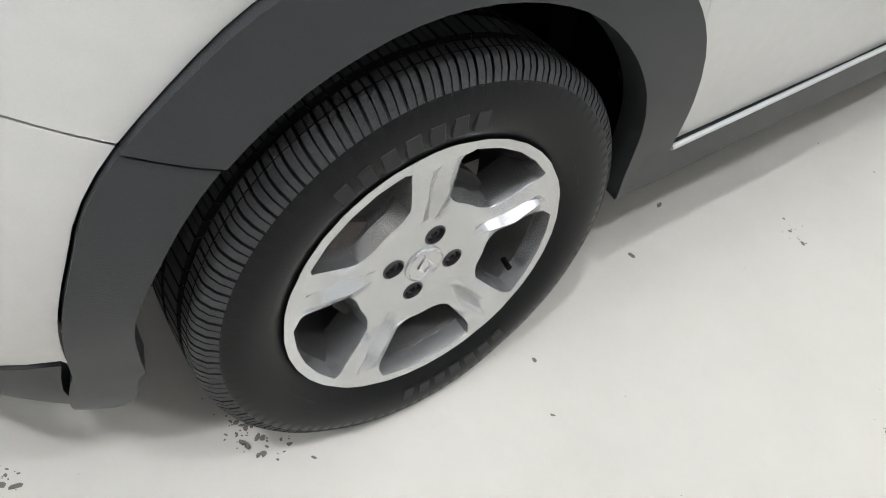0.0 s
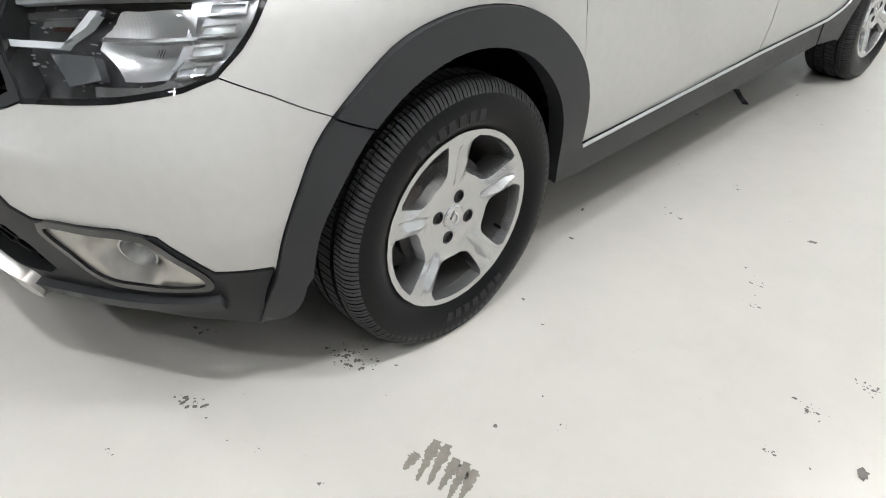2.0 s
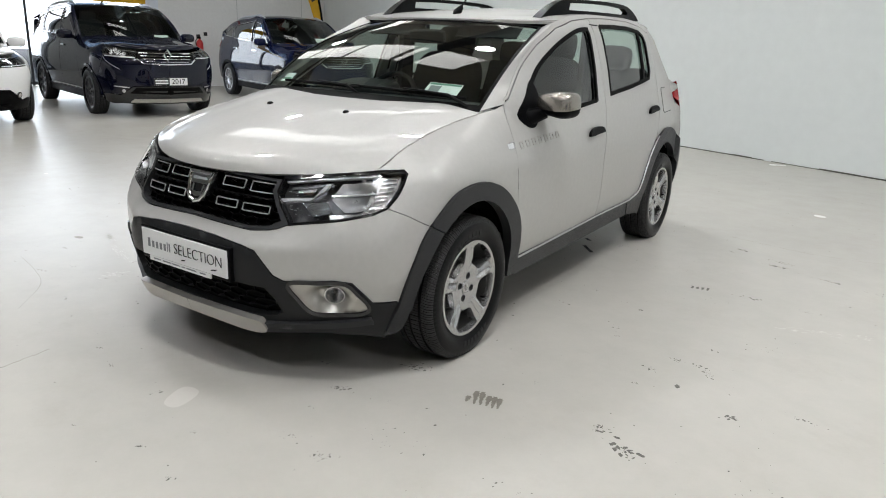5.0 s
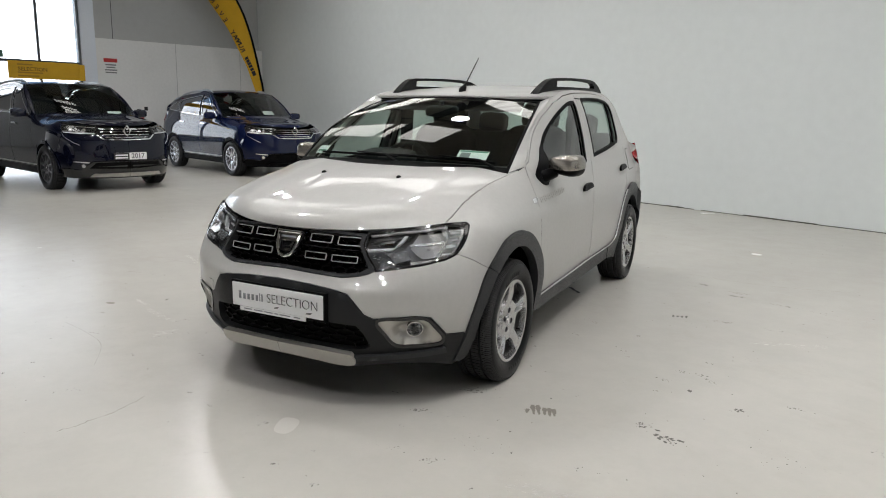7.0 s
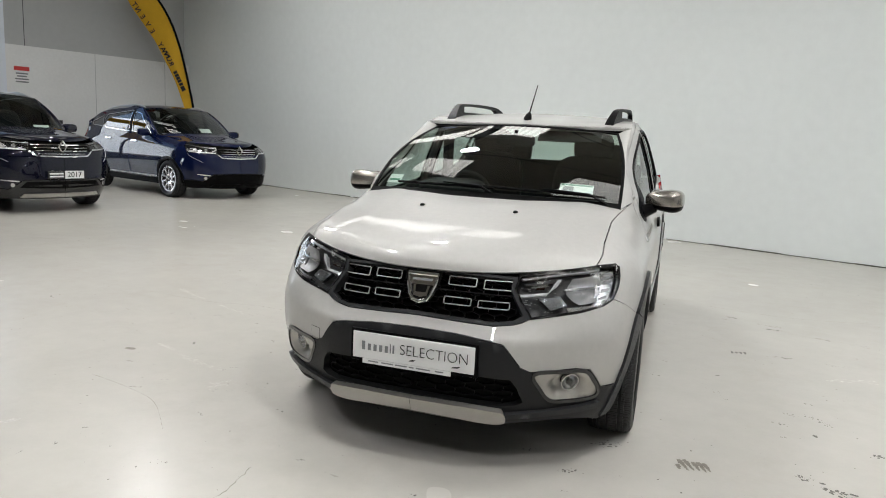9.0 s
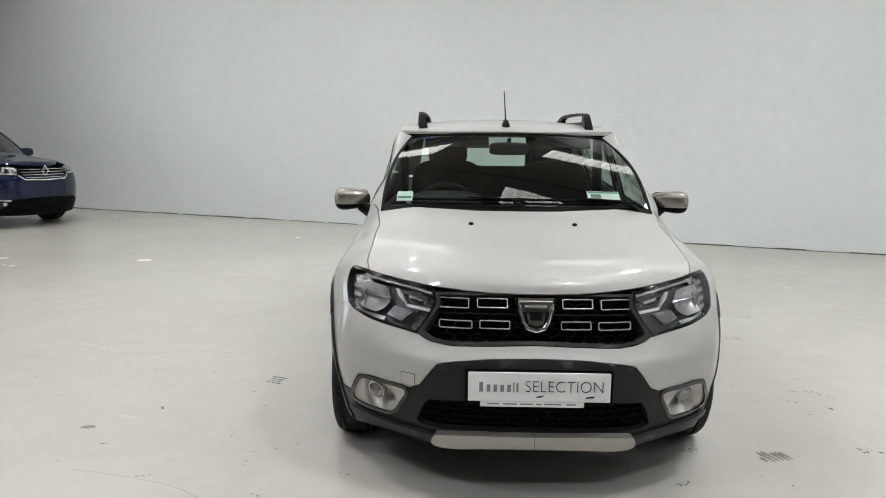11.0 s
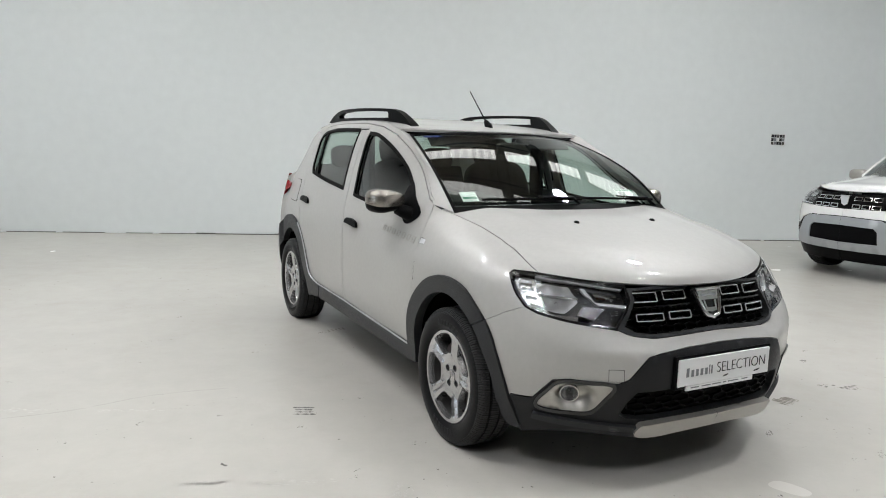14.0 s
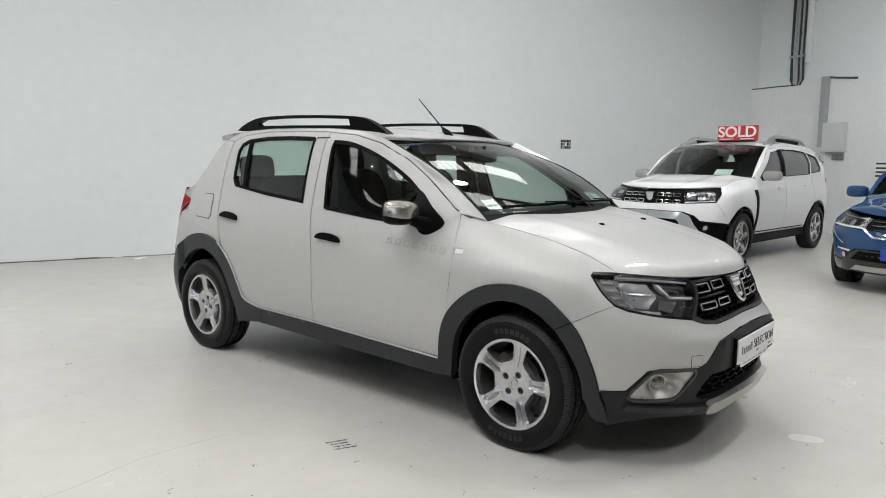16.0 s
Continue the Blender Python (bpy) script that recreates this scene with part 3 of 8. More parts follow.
part("kerb", tube_bm([(-1.07, -0.54, 0), (1.07, -0.54, 0), (1.07, 0.54, 0), (-1.07, 0.54, 0)], 0.03, 4, closed=True), ROOF, light)
first = True
for v in ROWS_V:
    for u in SPOTS_U:
        at = ROOM @ Matrix.Translation((u, -v, HIGH + 0.02))
        if first:
            light.matrix_world, first = at, False
        else:
            copy_thing(light, at)
# unseen cover added above sheets and rooflights to block sun and sky
room(link_bm("roof_cover", box_bm(U0 - 0.6, -DEEP - 0.4, HIGH + 0.3, U1 + 0.6, 0.4, HIGH + 0.34), ROOF), "unseen added cover over the ribbed sheets that keeps daylight out", "roof")
for u in (-8.8, -1.7, 5.4, 12.5):
    bm = bmesh.new()
    for z0, z1, w in ((HIGH - 0.42, HIGH - 0.40, 0.10), (HIGH - 0.40, HIGH - 0.09, 0.008), (HIGH - 0.09, HIGH - 0.07, 0.10)):
        q = box_bm(u - w, -DEEP, z0, u + w, 0, z1)
        tmp = bpy.data.meshes.new("tmp")
        q.to_mesh(tmp)
        bm.from_mesh(tmp)
        q.free()
        bpy.data.meshes.remove(tmp)
    room(link_bm("roof_beam", bm, BEAM), "dark painted steel roof beam", "beam", group="roof beams")
for v in [0.9 + 3.5 * i for i in range(6)]:
    room(link_bm("purlin", box_bm(U0, -v - 0.03, HIGH - 0.07, U1, -v + 0.03, HIGH - 0.01), BEAM), "dark painted steel purlin", "beam", group="purlins")

# round high-bay lamps
lamp = tagged(new("bay_lamp"), "round lit high-bay lamp hung from the roof", "lamp", "high-bay lamps")
part("housing", lathe_bm([(0.16, 0.03), (0.16, 0.10), (0.05, 0.19), (0.0, 0.21), (0.0, 0.195), (0.03, 0.18)], 28, "z", caps=False), GALV, lamp, smooth=True)
part("lens", lathe_bm([(0.012, 0.001), (0.012, 0.185)], 28, "z", caps=False), LAMP_GLOW, lamp)
part("rod", tube_bm([(0, 0, 0.16), (0, 0, 0.92)], 0.008), GALV, lamp)
first = True
# the last lamp stands off the grid, added to brighten the east wall
for u, v in [(-6.2 + 5.75 * i, 4.5 + 3.6 * j) for i in range(4) for j in range(3) if (i, j) not in ((0, 1), (0, 2), (3, 0), (3, 1), (3, 2))] + [(11.05, 5.2)]:
    at = ROOM @ Matrix.Translation((u, -v, 5.5))
    if first:
        lamp.matrix_world, first = at, False
    else:
        copy_thing(lamp, at)

# ---- wheels --------------------------------------------------------------
def tyre_mesh(radius, width, rim, hub_h, pitches=72, groove=0.008):
    """A tyre with ribs, cut shoulder blocks, sidewall steps and a flat where it stands."""
    h, w = radius - rim, width / 2
    prof = [(-w * 0.80, rim - 0.004, 0), (-w * 0.855, rim + 0.008, 0), (-w * 0.90, rim + 0.013, 0), (-w * 0.975, rim + h * 0.27, 0), (-w, rim + h * 0.46, 0), (-w * 0.99, rim + h * 0.60, 0),
            (-w * 0.958, rim + h * 0.745, 0), (-w * 0.945, rim + h * 0.760, 1), (-w * 0.885, rim + h * 0.875, 2), (-w * 0.80, rim + h * 0.948, 2)]
    ribs = [(-0.74, -0.66, 3), (-0.645, -0.50, 3), (-0.40, -0.10, 1), (0.0, 0.38, 1), (0.50, 0.645, 3), (0.66, 0.74, 3)]
    for i, (a, b, k) in enumerate(ribs):
        ra = rim + h * (1.0 - 0.028 * a * a * 1.6)
        rb = rim + h * (1.0 - 0.028 * b * b * 1.6)
        if i:
            prof.append((w * a, ra - groove, 0))
        prof.append((w * a, ra, k))
        prof.append((w * b, rb, k))
        if i < 5:
            prof.append((w * b, rb - groove, 0))
    prof += [(-d, r, k) for d, r, k in prof[:10][::-1]]
    frac = [0.0, 0.02, 0.15, 0.17, 0.50, 0.52, 0.58, 0.60]
    per = len(frac)
    n = pitches * per
    verts, faces, kk = [], [], len(prof)
    for i in range(n):
        step = i % per
        main, sipe = step in (1, 2), step in (5, 6)
        for d, r, k in prof:
            if k == 2 and (main or sipe):
                r -= groove * (0.75 if main else 0.35)
            elif k == 3 and (main or sipe):
                r -= groove * (0.75 if main else 0.5)
            elif k == 1 and abs(d) > w * 0.7 and main:
                r -= groove * 0.15
            elif k == 1 and abs(d) <= w * 0.7 and main:
                r -= groove * 0.6
            slant = 0.55 * (d / w) ** 2 * (1 if d > 0 else -1) if k else 0.0
            a = 2 * math.pi * (i // per + frac[step] + slant) / pitches
            z = max(-hub_h, r * math.sin(a))
            spread = 1.0 + 0.05 * max(0.0, (-hub_h + 0.05 - r * math.sin(a)) / 0.05) * (1 if abs(d) > w * 0.85 else 0)
            verts.append((d * spread, r * math.cos(a), z))
    worn = []
    for i in range(n):
        j = (i + 1) % n
        step = i % per
        for q in range(kk - 1):
            faces.append((i * kk + q, i * kk + q + 1, j * kk + q + 1, j * kk + q))
            top = prof[q][2] and prof[q + 1][2] and abs(prof[q][0]) < w * 0.95 and abs(prof[q + 1][0]) < w * 0.95
            worn.append(1 if top and step not in (0, 1, 2, 4, 5, 6) else 0)
    me = bpy.data.meshes.new("tyre")
    me.from_pydata(verts, [], faces)
    me.materials.append(RUBBER)
    me.materials.append(TREAD)
    me.polygons.foreach_set("material_index", worn)
    me.shade_smooth()
    me.set_sharp_from_angle(angle=radians(38))
    bm = bmesh.new()
    bm.from_mesh(me)
    bmesh.ops.recalc_face_normals(bm, faces=bm.faces)
    bm.to_mesh(me)
    bm.free()
    return me


def polar(r, deg):
    return (r * math.cos(radians(deg)), r * math.sin(radians(deg)))


def rim_face(spokes, rim, window_shape, dish, ridge, mat, start=90.0, name="spokes", depth=0.032, step=0.012):
    """The wheel's face: a dished disc with deep sloping pockets between the spokes."""
    holes = []
    for i in range(spokes):
        mid = start + 360 / spokes * (i + 0.5)
        holes.append([polar(r, mid + a) for r, a in window_shape] + [polar(r, mid - a) for r, a in window_shape[::-1]])

    def surf(a, b):
        return Vector((dish(math.hypot(a, b)), a, b))
    me = panel_mesh(name, [polar(rim, 360 * i / 72) for i in range(72)], surf, mat, 0.0, holes, step)
    bm = bmesh.new()
    bm.from_mesh(me)
    for f in bm.faces:
        f.smooth = True

    def wall(loop, inner):
        a = [bm.verts.new(p) for p in loop]
        b = [bm.verts.new(p) for p in inner]
        for k in range(len(a)):
            q = (k + 1) % len(a)
            bm.faces.new((a[k], a[q], b[q], b[k]))
        return b
    for k, h in enumerate(holes):
        m = Vector(polar(1.0, start + 360 / spokes * (k + 0.5)))
        side = Vector((-m.y, m.x))
        top = [surf(*p) for p in h]
        lip, low = [], []
        for p in h:
            p = Vector(p)
            al, la, r = p.dot(m), p.dot(side), p.length
            edge_in = 1.0 - smooth01((r - rim * 0.52) / (rim * 0.42))
            q = m * (al + 0.003 * edge_in) + side * (la * 0.965)
            lip.append(surf(*q) - Vector((0.0022, 0, 0)))
            q = m * (al + rim * 0.06 * edge_in) + side * (la * (0.90 if r < rim * 0.9 else 0.93))
            low.append(Vector((dish(r) - ridge * (2.4 - 0.8 * edge_in), q.x, q.y)))
        ledge = wall(top, lip)
        edge = wall([v.co.copy() for v in ledge], low)
        wall([v.co.copy() for v in edge], [v.co - Vector((0.034, 0, 0)) for v in edge])
    bm.normal_update()
    for f in bm.faces:
        if not f.smooth and f.normal.x < -0.05:
            f.normal_flip()
        f.smooth = True
    bm.to_mesh(me)
    bm.free()
    me.set_sharp_from_angle(angle=radians(26))
    return me


BOLT_TURN = 72.0


def five_spoke_face(rim, face_x, mat, start):
    """Five flat-topped spokes that widen to the rim, with sloped flanks, a sunk hub and deep pockets between them."""
    half = curve1([0.028, 0.092, 0.100, 0.108, 0.125, 0.150, 0.178, 0.187, 0.1970, rim], [30.0, 30.0, 25.0, 16.5, 13.2, 11.8, 10.8, 11.0, 14.0, 17.0])
    plate = curve1([0.028, 0.060, 0.085, 0.120, 0.160, 0.196, rim], [6.0, 6.5, 6.4, 6.6, 4.6, 2.6, 2.5])
    dish = curve1([0.028, 0.070, 0.088, 0.115, 0.150, 0.190, rim], [-0.022, -0.022, -0.0165, -0.0085, -0.0030, 0.0, 0.0015])
    side = curve1([0.028, 0.070, 0.090, 0.110, 0.150, 0.180, 0.1970, rim], [0.0, 0.0, 0.0040, 0.0070, 0.0080, 0.0070, 0.0, 0.0])
    groove = curve1([0.028, 0.074, 0.096, 0.130, 0.165, 0.1915, rim], [0.0, 0.0, 0.0075, 0.0125, 0.0100, 0.0, 0.0])
    rings = [0.070, 0.078, 0.086, 0.094, 0.100, 0.106, 0.115, 0.125, 0.138, 0.152, 0.166, 0.178, 0.187, 0.1935, 0.1970, rim]
    hole = (rings.index(0.100), rings.index(0.1970))

    def columns(r):
        w, p = half(r), plate(r)
        q = p + min(2.6, (w - p) * 0.45)
        kink = 1.6 * math.exp(-((r - 0.135) / 0.012) ** 2)
        d, g = side(r), groove(r)
        return [(-36, d), (-(36 + w) / 2, d), (-w, d), (-q - kink, d * 0.3), (-p - kink, 0.0), (-1.2, g), (p - kink * 0.6, 0.0), (q - kink * 0.6, d * 0.3), (w, d), ((36 + w) / 2, d)]
    bm = bmesh.new()
    grid = []
    for r in rings:
        row = []
        for k in range(5):
            for a, low in columns(r):
                y, z = polar(r, start + 72 * k + a)
                row.append(bm.verts.new((face_x + dish(r) - low, y, z)))
        grid.append(row)
    n = len(grid[0])
    for j in range(len(rings) - 1):
        for i in range(n):
            c = i % 10
            if hole[0] <= j < hole[1] and c in (0, 1, 8, 9):
                continue
            q = (i + 1) % n
            bm.faces.new((grid[j][i], grid[j][q], grid[j + 1][q], grid[j + 1][i]))

    def wall(a, points):
        b = [bm.verts.new(p) for p in points]
        for i in range(len(a)):
            q = (i + 1) % len(a)
            bm.faces.new((a[i], a[q], b[q], b[i]))
        return b
    for k in range(5):
        mid = Vector(polar(1.0, start + 72 * k + 36))
        across = Vector((-mid.y, mid.x))
        cols = [10 * k + 8, 10 * k + 9, (10 * k + 10) % n, (10 * k + 11) % n, (10 * k + 12) % n]
        lo, hi = hole
        loop = [grid[lo][c] for c in cols] + [grid[j][cols[-1]] for j in range(lo + 1, hi)] + [grid[hi][c] for c in cols[::-1]] + [grid[j][cols[0]] for j in range(hi - 1, lo, -1)]
        pts = [Vector((v.co.y, v.co.z)) for v in loop]

        def sunk(inset, low, depth, flat=False):
            out = []
            for v, p in zip(loop, pts):
                al, la, r = p.dot(mid), p.dot(across), p.length
                inner = 1 - smooth01((r - 0.098) / 0.030)
                outer = smooth01((r - 0.176) / 0.020)
                q = mid * (al + inset * 2.1 * inner - inset * 0.35 * outer) + across * (la * (1 - inset * 6.0 * (1 - 0.8 * outer)))
                out.append((v.co.x * (1 - low) + (face_x - depth) * low, q.x, q.y))
            return out
        a = wall(loop, sunk(0.0012, 0.10, 0.024))
        a = wall(a, sunk(0.0060, 1.0, 0.040))
        wall(a, [v.co - Vector((0.032, 0, 0)) for v in a])
    bolt = [polar(0.049, BOLT_TURN + 90 * i) for i in range(4)]
    v2, tris = fill2([polar(0.070, start + 7.2 * i) for i in range(50)], [arc2(b[0], b[1], 0.0150, 0, 360, 18)[:-1] for b in bolt], 0.012)
    hv = [bm.verts.new((face_x - 0.022, *p)) for p in v2]
    for t in tris:
        bm.faces.new([hv[i] for i in t])
    bmesh.ops.recalc_face_normals(bm, faces=bm.faces)
    for f in bm.faces:
        if f.normal.x < -0.6:
            f.normal_flip()
    me = bpy.data.meshes.new("spokes")
    bm.to_mesh(me)
    bm.free()
    me.materials.append(mat)
    me.shade_smooth()
    me.set_sharp_from_angle(angle=radians(17))
    return me


def build_wheel(name, radius, width, rim, hub_h, spokes, window_shape, face_mat, label, face_x, bolts=4, two_tone=None, ridge=0.012, step=0.010, pitches=72, disc=True, start=90.0, sunk=0.0):
    """A wheel that stands at the origin of its hub and faces +x."""
    w = new(name)
    child(new("tyre", tyre_mesh(radius, width, rim, hub_h, pitches)), w, "black rubber tyre with cut tread")
    barrel = [(face_x - 0.020, rim - 0.004), (face_x - 0.004, rim + 0.004), (face_x - 0.001, rim + 0.008), (face_x - 0.006, rim + 0.010), (face_x - 0.014, rim - 0.002),
              (face_x - 0.03, rim - 0.012), (face_x - 0.07, rim - 0.028), (face_x - 0.15, rim - 0.026), (-width * 0.42, rim + 0.002), (-width * 0.44, rim + 0.010)]
    part("rim", lathe_bm(barrel[:6], 72, "x", caps=False), face_mat, w, smooth=True, sharp=40)
    part("barrel", lathe_bm(barrel[5:], 72, "x", caps=False), BARREL, w, "inner barrel, coloured dark for the shade behind the spokes", smooth=True, sharp=40)
    dish = curve1([0.0, 0.035, 0.06, 0.10, 0.16, rim - 0.008, rim], [face_x - 0.016, face_x - 0.016, face_x - 0.010, face_x - 0.004, face_x - 0.002, face_x + 0.001, face_x + 0.001])
    me = rim_face(spokes, rim + 0.003, window_shape, dish, ridge, face_mat, step=step, start=start) if window_shape else five_spoke_face(rim + 0.003, face_x, face_mat, start)
    child(new("spokes", me), w)
    lip_x, face_x = face_x, face_x - sunk
    part("centre_cap", lathe_bm([(face_x - 0.016, 0.030), (face_x - 0.008, 0.029), (face_x - 0.006, 0.026), (face_x - 0.0075, 0.024), (face_x - 0.007, 0.0)], 32, caps=False), face_mat, w, smooth=True)
    part("emblem", tube_bm([(face_x - 0.0065, 0, 0.016), (face_x - 0.0065, 0.010, 0), (face_x - 0.0065, 0, -0.016), (face_x - 0.0065, -0.010, 0)], 0.0025, 6, closed=True), CHROME, w)
    for i in range(bolts):
        a = radians(360 / bolts * i + (9.0 if window_shape else BOLT_TURN))
        c = Vector((0, 0.049 * math.cos(a), 0.049 * math.sin(a)))
        well = part("bolt_well", lathe_bm([(face_x - 0.0105, 0.0165), (face_x - 0.0085, 0.0135), (face_x - 0.030, 0.012), (face_x - 0.030, 0.0)], 20, caps=False), ALLOY_DARK, w, smooth=True)
        bolt = part("wheel_bolt", lathe_bm([(face_x - 0.030, 0.0095), (face_x - 0.013, 0.0085), (face_x - 0.012, 0.0055), (face_x - 0.016, 0.005), (face_x - 0.016, 0.0)], 6, caps=False), STEEL, w)
        well.location = bolt.location = c
    face_x = lip_x
    if disc:
        part("brake_disc", lathe_bm([(face_x - 0.075, 0.05), (face_x - 0.060, 0.055), (face_x - 0.058, 0.13), (face_x - 0.080, 0.13), (face_x - 0.080, 0.05)], 40, close=True), STEEL, w, smooth=True, sharp=30)
        part("hub", lathe_bm([(face_x - 0.03, 0.0), (face_x - 0.03, 0.06), (face_x - 0.12, 0.07), (face_x - 0.12, 0.0)], 24), IRON, w)
        cal = part("brake_caliper", box_bm(face_x - 0.11, -0.055, 0.07, face_x - 0.046, 0.055, 0.145, 0.012), IRON, w)
        cal.rotation_euler = (radians(65), 0, 0)
    return tagged(w, label, "wheel")


HUB_H = 0.302
hero_car = new("hatchback_car")
tagged(hero_car, "silver five-door hatchback with grey plastic cladding and roof rails", "car")


def wheel_to(wheel, parent, x, y, z, spin=0.0, back=False):
    """Makes a wheel part of a car: turned outwards, at its hub."""
    wheel.parent = parent
    wheel.matrix_basis = Matrix.Translation((x, y, z)) @ (Matrix.Rotation(math.pi, 4, "Z") if back else Matrix.Identity(4)) @ Matrix.Rotation(radians(spin), 4, "X")


hero_wheel = build_wheel("wheel", 0.314, 0.205, 0.207, HUB_H, 5, None, ALLOY, "silver five-spoke alloy wheel with black tyre", 0.088, pitches=88, start=18.0, sunk=0.0118)
# sidewall lettering: raised plain bars in place of the maker's name, and small print rings
for mid, n, span in ((101, 7, 40), (281, 7, 40)):
    for i in range(n):
        a = radians(mid + span * (0.5 - i / (n - 1)))
        r = 0.246
        ob = part("raised_mark", box_bm(-0.0015, -0.0095, -0.0125, 0.0015, 0.0095, 0.0125, 0.001, 1), RUBBER_MARK, hero_wheel)
        ob.matrix_basis = Matrix.Translation((0.1018, r * math.cos(a), r * math.sin(a))) @ Matrix.Rotation(a - math.pi / 2, 4, "X")
for mid, n, span, r in ((25, 16, 24, 0.236), (205, 16, 24, 0.236), (150, 20, 30, 0.238), (330, 20, 30, 0.238)):
    bm = bmesh.new()
    for i in range(n):
        if i % 5 == 4:
            continue
        a = radians(mid + span * (0.5 - i / (n - 1)))
        q = box_bm(-0.0008, -0.0015, -0.0028, 0.0008, 0.0015, 0.0028)
        q.transform(Matrix.Translation((0.0985, r * math.cos(a), r * math.sin(a))) @ Matrix.Rotation(a - math.pi / 2, 4, "X"))
        tmp = bpy.data.meshes.new("tmp")
        q.to_mesh(tmp)
        bm.from_mesh(tmp)
        q.free()
        bpy.data.meshes.remove(tmp)
    part("small_print", bm, RUBBER_MARK, hero_wheel)
valve = part("valve", tube_bm([(0.055, 0.155, -0.09), (0.075, 0.150, -0.087)], 0.005), SEAL, hero_wheel)


def wheel_copy(src, parent, x, y, z, spin, back):
    c = copy_thing(src, Matrix.Identity(4))
    for k in ("category", "group"):
        if k in c:
            del c[k]
    for o in c.children:
        if not o.name.startswith("tyre"):
            o.matrix_basis = Matrix.Rotation(radians(spin), 4, "X") @ o.matrix_basis
    wheel_to(c, parent, x, y, z, 0, back)
    return c


WX, WB = 0.747, 2.589
for x, y, spin, back in ((-WX, -0.010, -14, True), (WX, WB, 25, False), (-WX, WB, 2, True)):
    wheel_copy(hero_wheel, hero_car, x, y, HUB_H, spin, back)
del hero_wheel["category"]
wheel_to(hero_wheel, hero_car, WX, 0, HUB_H)

# ---- outlines on the skin, as (way along the body, height) ----------------
MID = hero.s0 - hero.front[0][-1]
ARCH_F = spline2([(-0.448, 0.330), (-0.420, 0.417), (-0.385, 0.512), (-0.323, 0.634), (-0.200, 0.730), (-0.02, 0.764), (0.160, 0.733), (0.300, 0.645), (0.385, 0.530), (0.428, 0.338)], 5)
ARCH_F_IN = spline2([(-0.385, 0.215), (-0.368, 0.330), (-0.335, 0.450), (-0.239, 0.598), (-0.110, 0.672), (0.03, 0.684), (0.175, 0.630), (0.290, 0.500), (0.345, 0.300), (0.350, 0.262)], 5)
RC = 2.580
ARCH_R = spline2([(2.100, 0.420), (2.175, 0.560), (2.270, 0.675), (2.410, 0.768), (2.590, 0.800), (2.770, 0.765), (2.900, 0.680), (2.985, 0.540), (3.020, 0.400)], 5)
ARCH_R_IN = spline2([(2.205, 0.240), (2.215, 0.380), (2.270, 0.520), (2.380, 0.640), (2.570, 0.700), (2.760, 0.640), (2.870, 0.520), (2.925, 0.380), (2.935, 0.250)], 5)
i_seam = min(range(len(ARCH_F)), key=lambda i: (ARCH_F[i][0] + 0.323) ** 2 + (ARCH_F[i][1] - 0.634) ** 2)
i_door = min(range(len(ARCH_F)), key=lambda i: (ARCH_F[i][0] - 0.385) ** 2 + (ARCH_F[i][1] - 0.530) ** 2)
LIGHT_TOP = [(-0.985, 0.800), (-0.86, 0.815), (-0.74, 0.827), (-0.61, 0.838)]
LIGHT_BACK = [(-0.526, 0.840), (-0.513, 0.829), (-0.528, 0.798), (-0.542, 0.752), (-0.562, 0.714)]
LIGHT_LOW = [(-0.605, 0.694), (-0.71, 0.672), (-0.80, 0.658), (-0.915, 0.641)]
LAMP_LINE = LIGHT_TOP + LIGHT_BACK + LIGHT_LOW + [(-0.965, 0.70), (-0.995, 0.75)]
PAINT_LOW = [(-0.448, 0.352), (-0.554, 0.360), (-0.592, 0.405), (-0.632, 0.447), (-0.70, 0.455), (-0.888, 0.441), (-0.930, 0.460), (-0.975, 0.515), (-1.005, 0.548), (-1.06, 0.560), (-1.2, 0.573), (MID, 0.578)]
GRILLE_LOW = [(-0.915, 0.641), (-0.950, 0.625), (-0.983, 0.617), (-1.06, 0.608), (-1.20, 0.612), (MID, 0.618)]
GAP = 0.0010


def shrink(poly, d):
    """The outline drawn in by d, for the gap between panels."""
    n, out = len(poly), []
    area = sum(poly[i - 1][0] * poly[i][1] - poly[i][0] * poly[i - 1][1] for i in range(n))
    sg = 1 if area > 0 else -1
    for i in range(n):
        a, b, c = Vector(poly[i - 1]), Vector(poly[i]), Vector(poly[(i + 1) % n])
        e1, e2 = (b - a), (c - b)
        if e1.length < 1e-7 or e2.length < 1e-7:
            out.append(tuple(b))
            continue
        n1, n2 = Vector((-e1.y, e1.x)).normalized() * sg, Vector((-e2.y, e2.x)).normalized() * sg
        m = n1 + n2
        m = m / max(0.5, m.length_squared / 2) if m.length > 1e-6 else n1
        q = b + m * d
        out.append((b.x if abs(b.x - MID) < 1e-6 else q.x, q.y))
    return out


def hero_panel(name, outline, mat=None, depth=0.016, holes=(), step=0.035, proud=0.0, label="", gap=GAP, both=True, surf=None):
    me = panel_mesh(name, shrink(outline, gap), surf or hero, mat or SILVER, depth, holes, step, proud, true_normals=mat in (None, SATIN))
    return pair(name, me, hero_car, label, both)


SEAM_YZ = [(-0.428, 0.840), (-0.36, 0.876), (-0.29, 0.903), (-0.21, 0.926), (-0.12, 0.950), (0.03, 0.978), (0.19, 1.008), (0.33, 1.030)]


def seam_s(y, z):
    """The way along the skin at which it lies at y, at height z."""
    if y >= hero.s0:
        return y
    a, b = -0.72, hero.s0
    for _ in range(30):
        m = (a + b) / 2
        a, b = (m, b) if hero(m, z).y < y else (a, m)
    return (a + b) / 2


